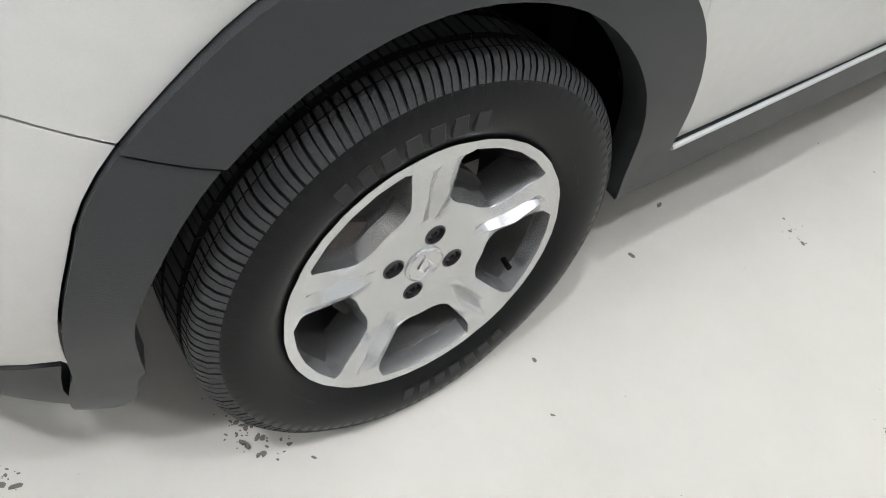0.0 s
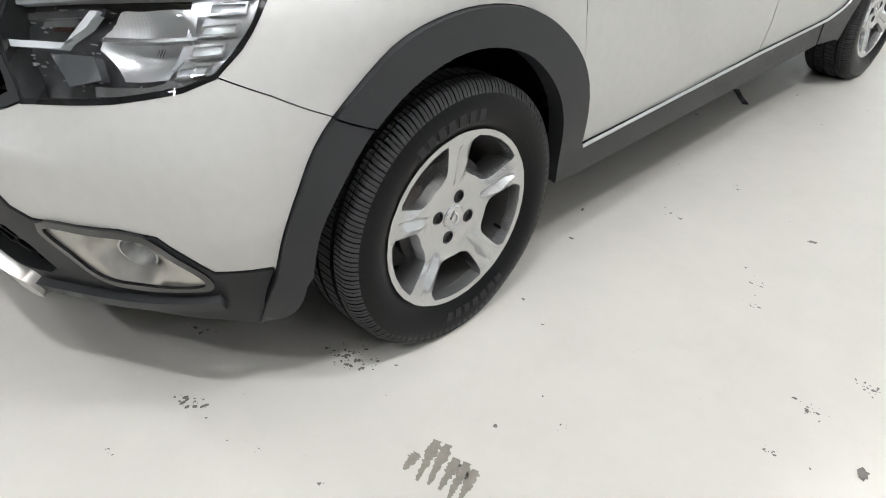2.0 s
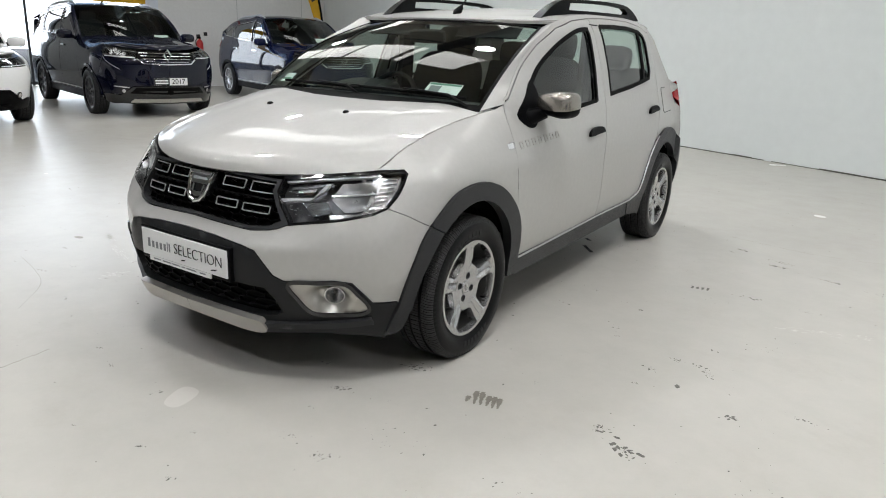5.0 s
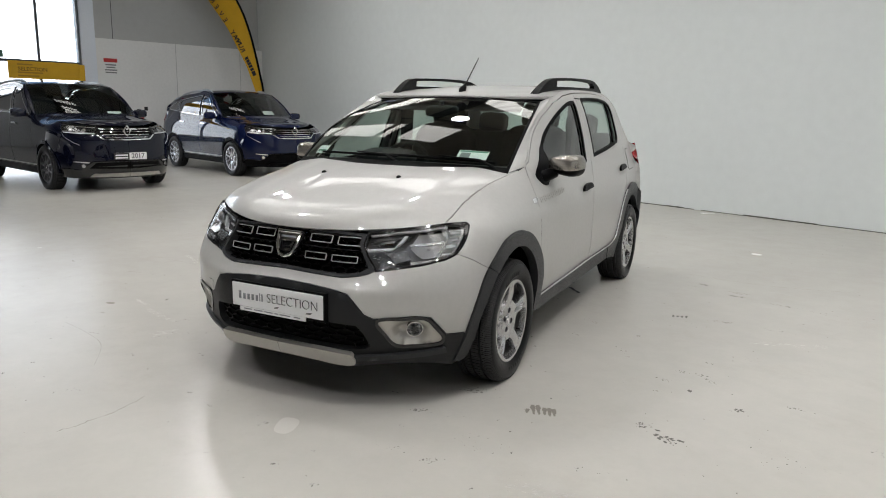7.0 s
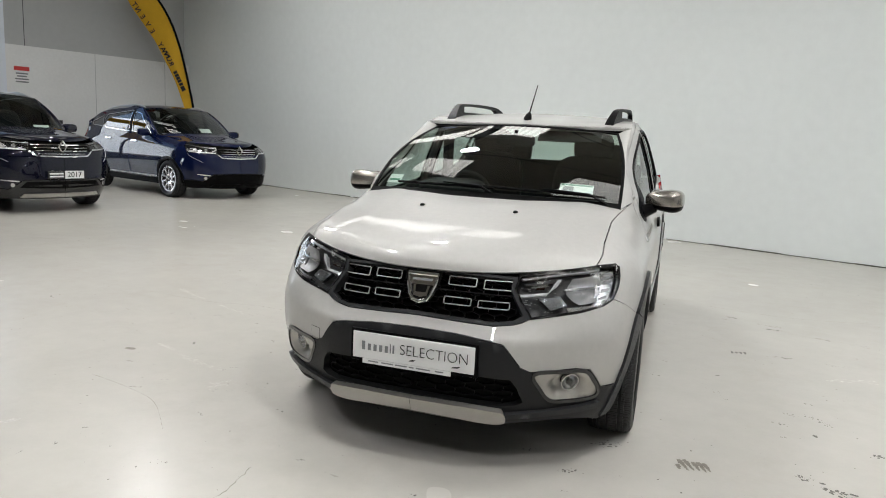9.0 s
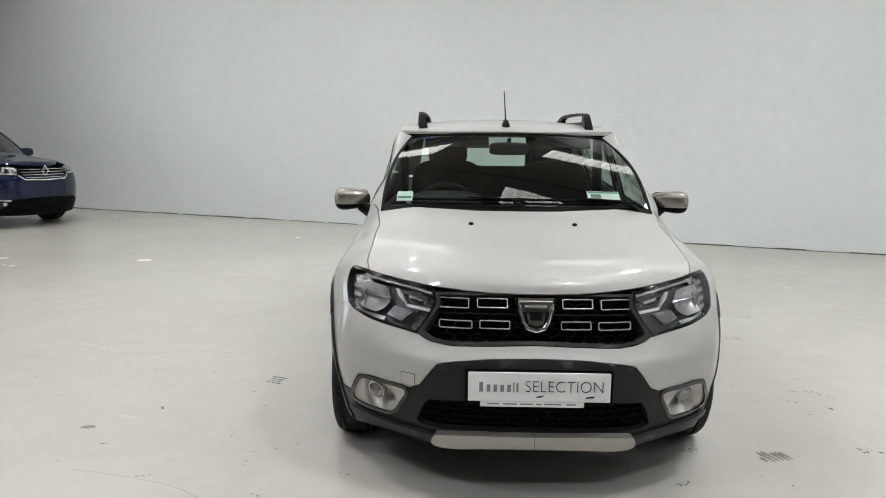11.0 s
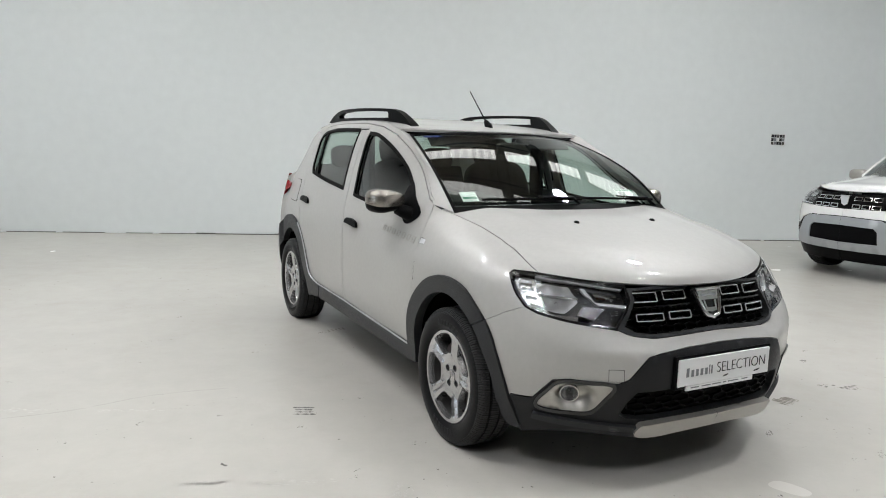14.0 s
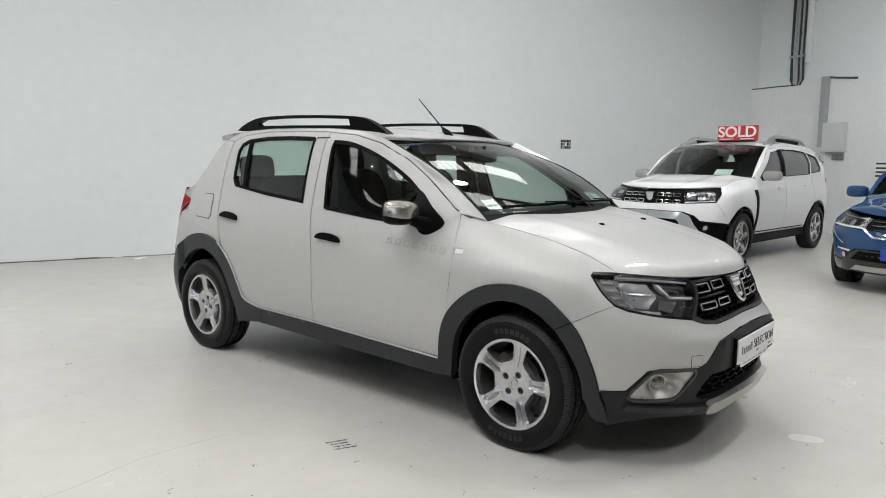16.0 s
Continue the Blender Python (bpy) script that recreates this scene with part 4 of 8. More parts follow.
seam_line = spline2(SEAM_YZ, 5)
SEAM_TOP = [(0.374, 1.05)] + [(float(seam_s(y, z)), z) for y, z in seam_line[::-1]]
fender = [(-0.562, 0.714), (-0.457, 0.683)] + ARCH_F[i_seam:i_door + 1] + [(0.362, 0.65), (0.343, 0.78), (0.350, 0.87), (0.362, 0.94)] + SEAM_TOP + LIGHT_BACK[:-1]
hero_panel("front_wing", fender)
bumper = [(-0.562, 0.714), (-0.605, 0.694), (-0.71, 0.672), (-0.80, 0.658)] + GRILLE_LOW + PAINT_LOW[::-1] + ARCH_F[1:i_seam + 1] + [(-0.457, 0.683)]
hero_panel("bumper_skin", bumper, label="silver painted upper bumper")

FRONT_DOOR = [(0.435, 0.344), (0.428, 0.380), (0.383, 0.530), (0.362, 0.65), (0.343, 0.78), (0.350, 0.87), (0.362, 0.94), (0.376, 1.055), (0.56, 1.166), (0.80, 1.312), (1.00, 1.398), (1.20, 1.445),
              (1.447, 1.468), (1.442, 1.30), (1.433, 1.010), (1.400, 0.85), (1.389, 0.737), (1.389, 0.372), (0.90, 0.352)]
WIN_F = spline2([(0.455, 1.000), (0.650, 1.140), (0.826, 1.250), (1.013, 1.342), (1.211, 1.402), (1.370, 1.416)], 4) + [(1.376, 1.38), (1.352, 1.200), (1.325, 1.035), (1.30, 1.028), (0.95, 0.998), (0.761, 0.988)]
hero_panel("front_door", FRONT_DOOR, holes=[WIN_F])
WIN_R = [(1.525, 1.055), (1.550, 1.425), (1.57, 1.438), (1.80, 1.446), (2.05, 1.446), (2.25, 1.430), (2.315, 1.405), (2.335, 1.36), (2.305, 1.180), (2.262, 1.132), (1.90, 1.088)]
REAR_DOOR = [(1.393, 0.372), (1.393, 0.737), (1.404, 0.85), (1.437, 1.010), (1.446, 1.30), (1.451, 1.468), (1.75, 1.480), (2.10, 1.480), (2.33, 1.462), (2.440, 1.425), (2.446, 1.30), (2.430, 1.10), (2.406, 0.939), (2.36, 0.80), (2.325, 0.722)] \
    + [p for p in ARCH_R[::-1] if p[0] < 2.315] + [(2.06, 0.395), (1.98, 0.380)]
hero_panel("rear_door", REAR_DOOR, holes=[WIN_R])
ROOFLINE = [(0.380, 1.075), (0.56, 1.186), (0.80, 1.338), (1.00, 1.428), (1.20, 1.472), (1.5, 1.494), (2.1, 1.503), (2.40, 1.492), (2.56, 1.450)]
side_top = [(0.376, 1.059), (0.56, 1.169), (0.80, 1.315), (1.00, 1.401), (1.20, 1.448), (1.447, 1.471), (1.75, 1.483), (2.10, 1.483), (2.335, 1.465), (2.443, 1.427)] + [(2.56, 1.44)] + ROOFLINE[:-1][::-1]
hero_panel("roof_side", side_top, depth=0.02)
QUARTER = [(2.364, 0.80), (2.410, 0.939), (2.434, 1.10), (2.450, 1.30), (2.445, 1.425), (2.56, 1.44), (2.64, 1.38), (2.74, 1.25), (2.85, 1.12), (2.865, 1.085), (2.835, 1.0), (2.88, 0.90), (2.97, 0.87), (3.05, 0.84), (3.05, 0.60), (3.0, 0.55)] + [p for p in ARCH_R[::-1] if 2.34 < p[0] < 2.975]
hero_panel("rear_quarter", QUARTER)
hero_panel("fuel_flap", [(2.50, 0.925), (2.515, 1.055), (2.53, 1.068), (2.64, 1.068), (2.66, 1.05), (2.70, 0.94), (2.69, 0.915), (2.52, 0.908)], proud=0.003, depth=0.008, gap=0.0)
for q in ([(2.496, 0.921), (2.511, 1.057), (2.528, 1.072), (2.642, 1.072), (2.664, 1.052), (2.704, 0.940), (2.693, 0.911), (2.518, 0.904)],):
    hero_panel("flap_gap", q, SEAL, depth=0.003, proud=0.0012, gap=0.0, step=0.03)
hero_panel("tail_lamp", [(2.85, 1.11), (2.865, 1.085), (2.835, 1.0), (2.88, 0.90), (2.955, 0.875), (2.985, 0.90), (2.97, 1.06), (2.91, 1.11)], RED_LENS, proud=0.001, depth=0.03, label="red tail lamp", gap=0.001)
hero_panel("rear_bumper", [(3.0, 0.55), (3.05, 0.60), (3.05, 0.84), (hero.s1 + hero.back[0][-1], 0.84), (hero.s1 + hero.back[0][-1], 0.28), (3.02, 0.28), (3.03, 0.4)])
hero_panel("tailgate", [(3.05, 0.845), (3.02, 0.90), (3.0, 1.08), (hero.s1 + hero.back[0][-1], 1.08), (hero.s1 + hero.back[0][-1], 0.845)])

# windows
hero_panel("door_glass", WIN_F, TINT, depth=0.0, proud=-0.012, gap=-0.006, label="clear tinted side window")
hero_panel("door_glass", WIN_R, TINT, depth=0.0, proud=-0.012, gap=-0.006, label="clear tinted side window")
for w in (WIN_F, WIN_R):
    hero_panel("window_seal", shrink(w, -0.004), SEAL, depth=0.012, holes=[shrink(w, 0.016)], proud=0.0025, gap=0.0, step=0.03, label="black rubber window seal")
hero_panel("window_divider", [(2.135, 1.12), (2.175, 1.12), (2.235, 1.435), (2.200, 1.435)], SEAL, depth=0.012, proud=0.0, gap=0.0)
hero_panel("mirror_base", spline2([(0.452, 1.005), (0.55, 1.078), (0.655, 1.152), (0.668, 1.10), (0.655, 1.03), (0.610, 0.962), (0.560, 0.938), (0.500, 0.955)], 3, True), DARK_PLASTIC, depth=0.014, proud=0.004, gap=0.0)

# ---- cladding ------------------------------------------------------------
ARCH_F_FULL = [(-0.470, 0.205), (-0.462, 0.260)] + ARCH_F + [(0.432, 0.300), (0.420, 0.235)]
i_in = min(range(len(ARCH_F_IN)), key=lambda i: (ARCH_F_IN[i][0] + 0.236) ** 2 + (ARCH_F_IN[i][1] - 0.600) ** 2)
hero_panel("wheel_arch_trim", [(-0.525, 0.204), (-0.478, 0.280)] + ARCH_F[:i_seam + 1] + [p for p in ARCH_F_IN[:i_in + 1][::-1] if p[1] > 0.30] + [(-0.390, 0.285), (-0.404, 0.255), (-0.425, 0.228), (-0.448, 0.212), (-0.468, 0.206)], PLASTIC, depth=0.035, proud=0.011, step=0.03, gap=0.0026, label="grey plastic wheel arch trim")
hero_panel("wheel_arch_trim", ARCH_F[i_seam:] + [(0.432, 0.300), (0.420, 0.262)] + ARCH_F_IN[i_in:][::-1], PLASTIC, depth=0.045, proud=0.014, step=0.03, gap=0.0012, label="grey plastic wheel arch trim")
hero_panel("wheel_arch_trim", [(1.90, 0.374), (1.99, 0.384), (2.06, 0.398)] + ARCH_R + [(3.025, 0.30)] + ARCH_R_IN[::-1] + [(2.17, 0.255), (1.95, 0.280)], PLASTIC, depth=0.045, proud=0.014, step=0.03, gap=0.0,
           label="grey plastic wheel arch trim")
hero_panel("sill_trim", [(0.432, 0.335), (0.90, 0.346), (1.389, 0.366), (1.90, 0.372), (1.95, 0.276), (1.40, 0.268), (0.90, 0.260), (0.424, 0.252)], PLASTIC, depth=0.06, proud=0.010, gap=0.0, label="grey plastic sill cladding")
rear_edge = [p for p in ARCH_R if p[0] < 2.42]
strip = dense([(0.434, 0.3415), (1.389, 0.3725), (1.93, 0.380), (1.99, 0.390), (2.06, 0.404)] + [(p[0] - 0.004, p[1] + 0.004) for p in rear_edge], 0.05)
strip = [p for p in strip[:-1] if p[0] > 0.433][:next(i for i, p in enumerate(strip) if p[0] > 2.385)]
for side in (1, -1):
    part("sill_strip", tube_bm([Vector((q.x * side, q.y, q.z)) for q in (hero(*p) + normal_of(hero, p) * 0.010 for p in strip)], 0.0048, 8), BRIGHT, hero_car, "bright strip along the door foot and arch", smooth=True)
FOG_HOLE = spline2([(-0.868, 0.430), (-0.76, 0.440), (-0.66, 0.440), (-0.610, 0.395), (-0.572, 0.345), (-0.590, 0.320), (-0.70, 0.314), (-0.785, 0.318), (-0.835, 0.370)], 4, True)
MESH_HOLE = [(MID, 0.420), (-1.10, 0.416), (-0.965, 0.408), (-0.930, 0.365), (-0.903, 0.308), (-0.93, 0.292), (-0.99, 0.288), (MID, 0.296)]
lower = [(p[0], p[1] - 0.003) for p in PAINT_LOW] + [MESH_HOLE[0]] + MESH_HOLE[1:] + [(MID, 0.205), (-1.02, 0.200), (-0.734, 0.222), (-0.60, 0.212), (-0.518, 0.188), (-0.482, 0.280)]
hero_panel("bumper_lower", lower, material("black_bumper_plastic", (0.017, 0.0175, 0.0185), 0.40, spec=0.25, vary=0.1, scale=20, bump=0.2, bump_scale=500), depth=0.03, holes=[FOG_HOLE], proud=0.004, gap=0.0, label="grey plastic lower bumper")
hero_panel("bumper_lip", spline2([(-0.560, 0.300), (-0.70, 0.286), (-0.86, 0.270), (-1.0, 0.262)], 4) + [(-1.0, 0.240), (-0.86, 0.246), (-0.70, 0.262), (-0.555, 0.276)], PLASTIC, depth=0.03, proud=0.022, gap=0.0)
skid = spline2([(MID, 0.290), (-1.15, 0.290), (-1.03, 0.283), (-0.990, 0.278)], 3) + spline2([(-0.975, 0.252), (-0.985, 0.228), (-1.06, 0.224), (-1.2, 0.234), (MID, 0.238)], 3)
hero_panel("skid_plate", skid, SATIN, depth=0.05, proud=0.032, gap=0.0, label="brushed satin silver skid plate")

# ---- bonnet, roof, screens -----------------------------------------------
def grid_mesh(name, fn, nu, nv, mat, depth=0.0, flip=False):
    """A sheet from fn(u, v), u and v from 0 to 1, with its rim turned in along -normal by depth."""
    verts = [fn(i / nu, j / nv) for j in range(nv + 1) for i in range(nu + 1)]
    w = nu + 1
    faces = [(j * w + i, j * w + i + 1, (j + 1) * w + i + 1, (j + 1) * w + i) for j in range(nv) for i in range(nu)]
    if flip:
        faces = [f[::-1] for f in faces]
    if depth:
        rim = [i for i in range(nu + 1)] + [j * w + nu for j in range(1, nv + 1)] + [nv * w + i for i in range(nu - 1, -1, -1)] + [j * w for j in range(nv - 1, 0, -1)]
        k = len(verts)
        for i in rim:
            u, v = (i % w) / nu, (i // w) / nv
            e = 0.01
            du = fn(min(1, u + e), v) - fn(max(0, u - e), v)
            dv = fn(u, min(1, v + e)) - fn(u, max(0, v - e))
            n = du.cross(dv).normalized() * (-1 if flip else 1)
            verts += [verts[i], verts[i] - n * depth]
        m = len(rim)
        for a in range(m):
            b = (a + 1) % m
            q = (k + 2 * a, k + 2 * b, k + 2 * b + 1, k + 2 * a + 1)
            faces.append(q if flip else q[::-1])
    me = bpy.data.meshes.new(name)
    me.from_pydata([tuple(v) for v in verts], [], faces)
    me.materials.append(mat)
    me.shade_smooth()
    return me


def curve3(pts):
    n = len(pts)
    t = [i / (n - 1) for i in range(n)]
    f = [curve1(t, [p[k] for p in pts]) for k in range(3)]
    return lambda v: Vector((f[0](v), f[1](v), f[2](v)))


bon_mid = curve3([(0, -0.700, 0.803), (0, -0.684, 0.838), (0, -0.640, 0.868), (0, -0.54, 0.905), (0, -0.36, 0.952), (0, -0.12, 1.004), (0, 0.125, 1.036)])
bon_edge = curve3([hero(*p) - Vector((0.004, 0, 0)) for p in SEAM_TOP[1:][::-1]])


def bonnet(u, v):
    a = 2 * u - 1
    m, e = bon_mid(v), bon_edge(v)
    k = abs(a)
    crease = (0.004 * smooth01((k - 0.60) / 0.10) * (1 - smooth01((k - 0.74) / 0.2)) + 0.007 * math.sin(math.pi * max(0.0, (k - 0.3) / 0.7))) * smooth01(v / 0.3)
    return Vector((e.x * a, m.y + (e.y - m.y) * k ** 2.0, m.z + (e.z - m.z) * k ** 2.8 + crease))


child(new("bonnet", grid_mesh("bonnet", bonnet, 60, 48, SILVER, 0.02)), hero_car, "silver bonnet")
for sx in (-1, 1):
    noz = part("washer_jet", lathe_bm([(-0.004, 0.011), (0.004, 0.010), (0.008, 0.006), (0.009, 0.0)], 14, "z"), SEAL, hero_car, smooth=True)
    noz.location, noz.scale = (0.234 * sx, -0.12, 1.000), (1.1, 1.5, 1.0)

SB = lambda u: Vector((0.684 * u, 0.150 + 0.100 * u * u, 1.036 - 0.014 * u * u))
ST = lambda u: Vector((0.575 * u, 0.900 + 0.115 * u * u, 1.428 - 0.024 * u * u))


def screen(u, v, grow=0.0):
    a = (2 * u - 1)
    p = SB(a).lerp(ST(a), v)
    bow = math.sin(math.pi * v)
    return p + Vector((0, -0.55, 0.83)) * (0.030 * bow * (1 - 0.4 * a * a)) + Vector((0.030 * a, -0.050 * a * a, 0.012 * a * a)) * bow


child(new("windscreen", grid_mesh("windscreen", lambda u, v: screen(0.012 + 0.976 * u, 0.01 + 0.975 * v), 32, 18, SCREEN)), hero_car, "clear windscreen glass")
# black printed border of the screen
for nm, (ua, ub, va, vb) in {"screen_border": (0.0, 1.0, 0.978, 1.0), "screen_foot": (0.0, 1.0, -0.02, 0.045), "screen_side": (0.0, 0.011, 0.0, 1.0), "screen_edge": (0.989, 1.0, 0.0, 1.0)}.items():
    child(new("screen_border", grid_mesh(nm, lambda u, v, a=ua, b=ub, c=va, d=vb: screen(a + (b - a) * u, c + (d - c) * v) + Vector((0, -0.55, 0.83)) * 0.0025,
                                         32 if ub - ua > 0.5 else 2, 18 if vb - va > 0.5 else 2, SEAL, 0.008)), hero_car)
# pillar between screen and door frame
roof_edge = lambda y: hero(y, np.interp(y, [p[0] for p in ROOFLINE], [p[1] for p in ROOFLINE]))


def pillar(u, v):
    y = 0.380 + (1.05 - 0.380) * v
    a, b = screen(1.0, v), roof_edge(y)
    if v < 0.12:
        b = b.lerp(hero(0.378, 1.05), (0.12 - v) / 0.12)
    p = a.lerp(b, u)
    return p + Vector((0.55, -0.55, 0.6)) * (0.006 * math.sin(math.pi * u))


pair("roof_pillar", grid_mesh("roof_pillar", pillar, 8, 24, SILVER, 0.012), hero_car)
roof_mid = curve3([(0, 0.905, 1.431), (0, 1.06, 1.464), (0, 1.25, 1.494), (0, 1.55, 1.524), (0, 1.9, 1.537), (0, 2.3, 1.530), (0, 2.70, 1.485)])


def roof(u, v):
    a = 2 * u - 1
    m = roof_mid(v)
    e = roof_edge(1.030 + (2.56 - 1.030) * v)
    k = abs(a)
    return Vector((e.x * a, m.y + (e.y - m.y) * k ** 2, m.z + (e.z - 0.0 - m.z) * k ** 2.6))


child(new("roof", grid_mesh("roof", roof, 40, 44, SILVER, 0.015)), hero_car, "silver roof")
child(new("header_strip", grid_mesh("header_strip", lambda u, v: (ST(2 * u - 1) * (1 - v) + roof(u, 0.012) * v) + Vector((0, 0, 0.001)), 32, 2, SEAL)), hero_car)
# tailgate glass and spoiler
BT = lambda a: roof(0.5 + 0.46 * a, 1.0) + Vector((0, 0.02, -0.02))
BB = lambda a: Vector((0.64 * a, 3.06 - 0.10 * a * a, 1.09))
child(new("rear_glass", grid_mesh("rear_glass", lambda u, v: BB(2 * u - 1).lerp(BT(2 * u - 1), v), 16, 8, TINT, 0.0, True)), hero_car, "rear window glass")
child(new("spoiler", grid_mesh("spoiler", lambda u, v: roof(0.06 + 0.88 * u, 1.0) + Vector((0, 0.16 * v, -0.012 * v - 0.01 * v * v)), 16, 3, SILVER, 0.03, True)), hero_car)
pair("rear_pillar", grid_mesh("rear_pillar", lambda u, v: (hero(2.56 + 0.25 * (1 - v), 1.10 + 0.34 * v)).lerp(BB(1.0).lerp(BT(1.0), v), u), 5, 12, SILVER, 0.01), hero_car)

# ---- inside: dark shell, liners, floor ------------------------------------
shell = [(MID, 0.27), (-0.48, 0.27), (-0.43, 0.40), (-0.36, 0.56), (-0.22, 0.70), (0.0, 0.745), (0.22, 0.70), (0.34, 0.58), (0.39, 0.42), (0.40, 0.26), (2.12, 0.26), (2.14, 0.42), (2.24, 0.60), (2.40, 0.73), (2.59, 0.775), (2.80, 0.73),
         (2.94, 0.58), (2.98, 0.42), (2.99, 0.30), (3.2, 0.30), (3.2, 0.82), (2.75, 0.95), (2.40, 0.98), (1.2, 0.96), (0.37, 0.95), (0.1, 0.86), (-0.2, 0.80), (-0.45, 0.70), (-0.62, 0.63), (-0.9, 0.59), (MID, 0.57)]
pair("inner_shell", panel_mesh("inner_shell", shell, hero, LINER, 0.0, [arc2(-0.715, 0.380, 0.085, 0, 360, 16)[:-1]], 0.06, -0.030), hero_car)
for cy in (0.0, WB):
    r = 0.395 if cy == 0 else 0.415
    prof = [(math.cos(radians(a)) * r, math.sin(radians(a)) * r) for a in range(0, 181, 9)]
    verts, faces = [], []
    for x in (0.44, 0.60, 0.765):
        verts += [(x, cy + p[0], HUB_H + p[1]) for p in prof]
    n = len(prof)
    for q in range(2):
        faces += [(q * n + i, q * n + i + 1, (q + 1) * n + i + 1, (q + 1) * n + i) for i in range(n - 1)]
    faces.append(tuple(range(n)))
    me = bpy.data.meshes.new("wheel_housing")
    me.from_pydata(verts, [], faces)
    me.materials.append(LINER)
    pair("wheel_housing", me, hero_car, "black felt wheel housing")
part("underbody", box_bm(-0.60, -0.45, 0.21, 0.60, 3.05, 0.30, 0.02), LINER, hero_car)
part("underbody_side", box_bm(-0.72, 0.40, 0.235, 0.72, 2.16, 0.31, 0.02), LINER, hero_car)
part("engine_block", box_bm(-0.44, -0.55, 0.30, 0.44, 0.30, 0.80, 0.04), LINER, hero_car)
for cy in (0, WB):
    part("axle", tube_bm([(-0.70, cy, HUB_H - 0.03), (0.70, cy, HUB_H - 0.03)], 0.035), IRON, hero_car)
for sx in (-1, 1):
    part("damper", tube_bm([(0.60 * sx, 0.02, 0.30), (0.52 * sx, 0.06, 0.72)], 0.035), IRON, hero_car)
    part("mud_flap", box_bm(min(0.58 * sx, 0.80 * sx), 0.352, 0.235, max(0.58 * sx, 0.785 * sx), 0.366, 0.62, 0.005), LINER, hero_car)
    for z in (0.28, 0.46):
        s = part("screw", lathe_bm([(0.0, 0.010), (0.004, 0.008), (0.004, 0.0)], 12, "y"), STEEL, hero_car)
        s.location = (0.77 * sx, 0.348, z)
part("firewall", box_bm(-0.68, 0.28, 0.25, 0.68, 0.33, 0.95), LINER, hero_car)
part("cabin_floor", box_bm(-0.74, 0.33, 0.30, 0.74, 3.0, 0.36), LINER, hero_car)
part("cowl", prism_bm([(0.14, 0.998), (0.30, 1.008), (0.42, 0.98), (0.42, 0.93), (0.12, 0.93)], -0.655, 0.655, "x", 0.004), DARK_PLASTIC, hero_car)


def blob(rx, ry, rz, e1=0.5, e2=0.5, nu=24, nv=14):
    """A rounded block (superellipsoid)."""
    bm = bmesh.new()
    pw = lambda c, e: math.copysign(abs(c) ** e, c)
    rows = []
    for j in range(1, nv):
        f = -math.pi / 2 + math.pi * j / nv
        rows.append([bm.verts.new((rx * pw(math.cos(f), e1) * pw(math.cos(t), e2), ry * pw(math.cos(f), e1) * pw(math.sin(t), e2), rz * pw(math.sin(f), e1)))
                     for t in (2 * math.pi * i / nu for i in range(nu))])
    lo, hi = bm.verts.new((0, 0, -rz)), bm.verts.new((0, 0, rz))
    for a, b in zip(rows, rows[1:]):
        for i in range(nu):
            bm.faces.new((a[i], a[(i + 1) % nu], b[(i + 1) % nu], b[i]))
    for i in range(nu):
        bm.faces.new((lo, rows[0][(i + 1) % nu], rows[0][i]))
        bm.faces.new((hi, rows[-1][i], rows[-1][(i + 1) % nu]))
    return bm


def put(ob, x, y, z, rx=0, ry=0, rz=0):
    ob.matrix_basis = pose(x, y, z, rx, ry, rz)
    return ob


# dashboard, wheel, seats
dash = [(0.40, 1.005), (0.52, 1.025), (0.70, 1.020), (0.82, 0.985), (0.86, 0.90), (0.80, 0.72), (0.62, 0.55), (0.40, 0.50)]
part("dashboard", prism_bm(dash, -0.70, 0.70, "x", 0.02), DASH, hero_car, "black plastic dashboard", smooth=True)
put(part("instrument_hood", blob(0.20, 0.12, 0.05, 0.6, 0.6), DASH, hero_car, smooth=True), -0.36, 0.72, 1.035, 8)
wheel_rim = part("steering_wheel", tube_bm([(0.182 * math.cos(t), 0.182 * math.sin(t), 0) for t in (2 * math.pi * i / 36 for i in range(36))], 0.015, 10, closed=True), DASH, hero_car, "black steering wheel", smooth=True)
put(wheel_rim, -0.36, 0.93, 0.955, 62)
put(part("horn_pad", blob(0.085, 0.07, 0.03), DASH, hero_car, smooth=True), -0.36, 0.925, 0.955, 62)
for a in (0, 180, 270):
    put(part("wheel_spoke", box_bm(0.05, -0.018, -0.008, 0.175, 0.018, 0.008, 0.004), DASH, hero_car), -0.36, 0.93, 0.955, 62, 0, 0).matrix_basis @= pose(0, 0, 0, 0, 0, a)
for sx in (-0.36, 0.36):
    put(part("seat_cushion", blob(0.26, 0.27, 0.09, 0.5, 0.45), CLOTH, hero_car, "dark grey cloth seat", smooth=True), sx, 1.18, 0.58, 8)
    put(part("seat_back", blob(0.25, 0.085, 0.34, 0.45, 0.5), CLOTH, hero_car, "dark grey cloth seat back", smooth=True), sx, 1.50, 0.92, -18)
    for dx in (-0.05, 0.05):
        put(part("headrest_post", tube_bm([(0, 0, 0), (0, 0.03, 0.14)], 0.006), STEEL, hero_car), sx + dx, 1.60, 1.18)
    put(part("headrest", blob(0.135, 0.055, 0.095, 0.5, 0.5), CLOTH, hero_car, "dark grey headrest", smooth=True), sx, 1.645, 1.315, -12)
    put(part("headrest", blob(0.13, 0.055, 0.085, 0.5, 0.5), CLOTH, hero_car, "dark grey headrest", smooth=True), sx * 1.1, 2.56, 1.25, -12)
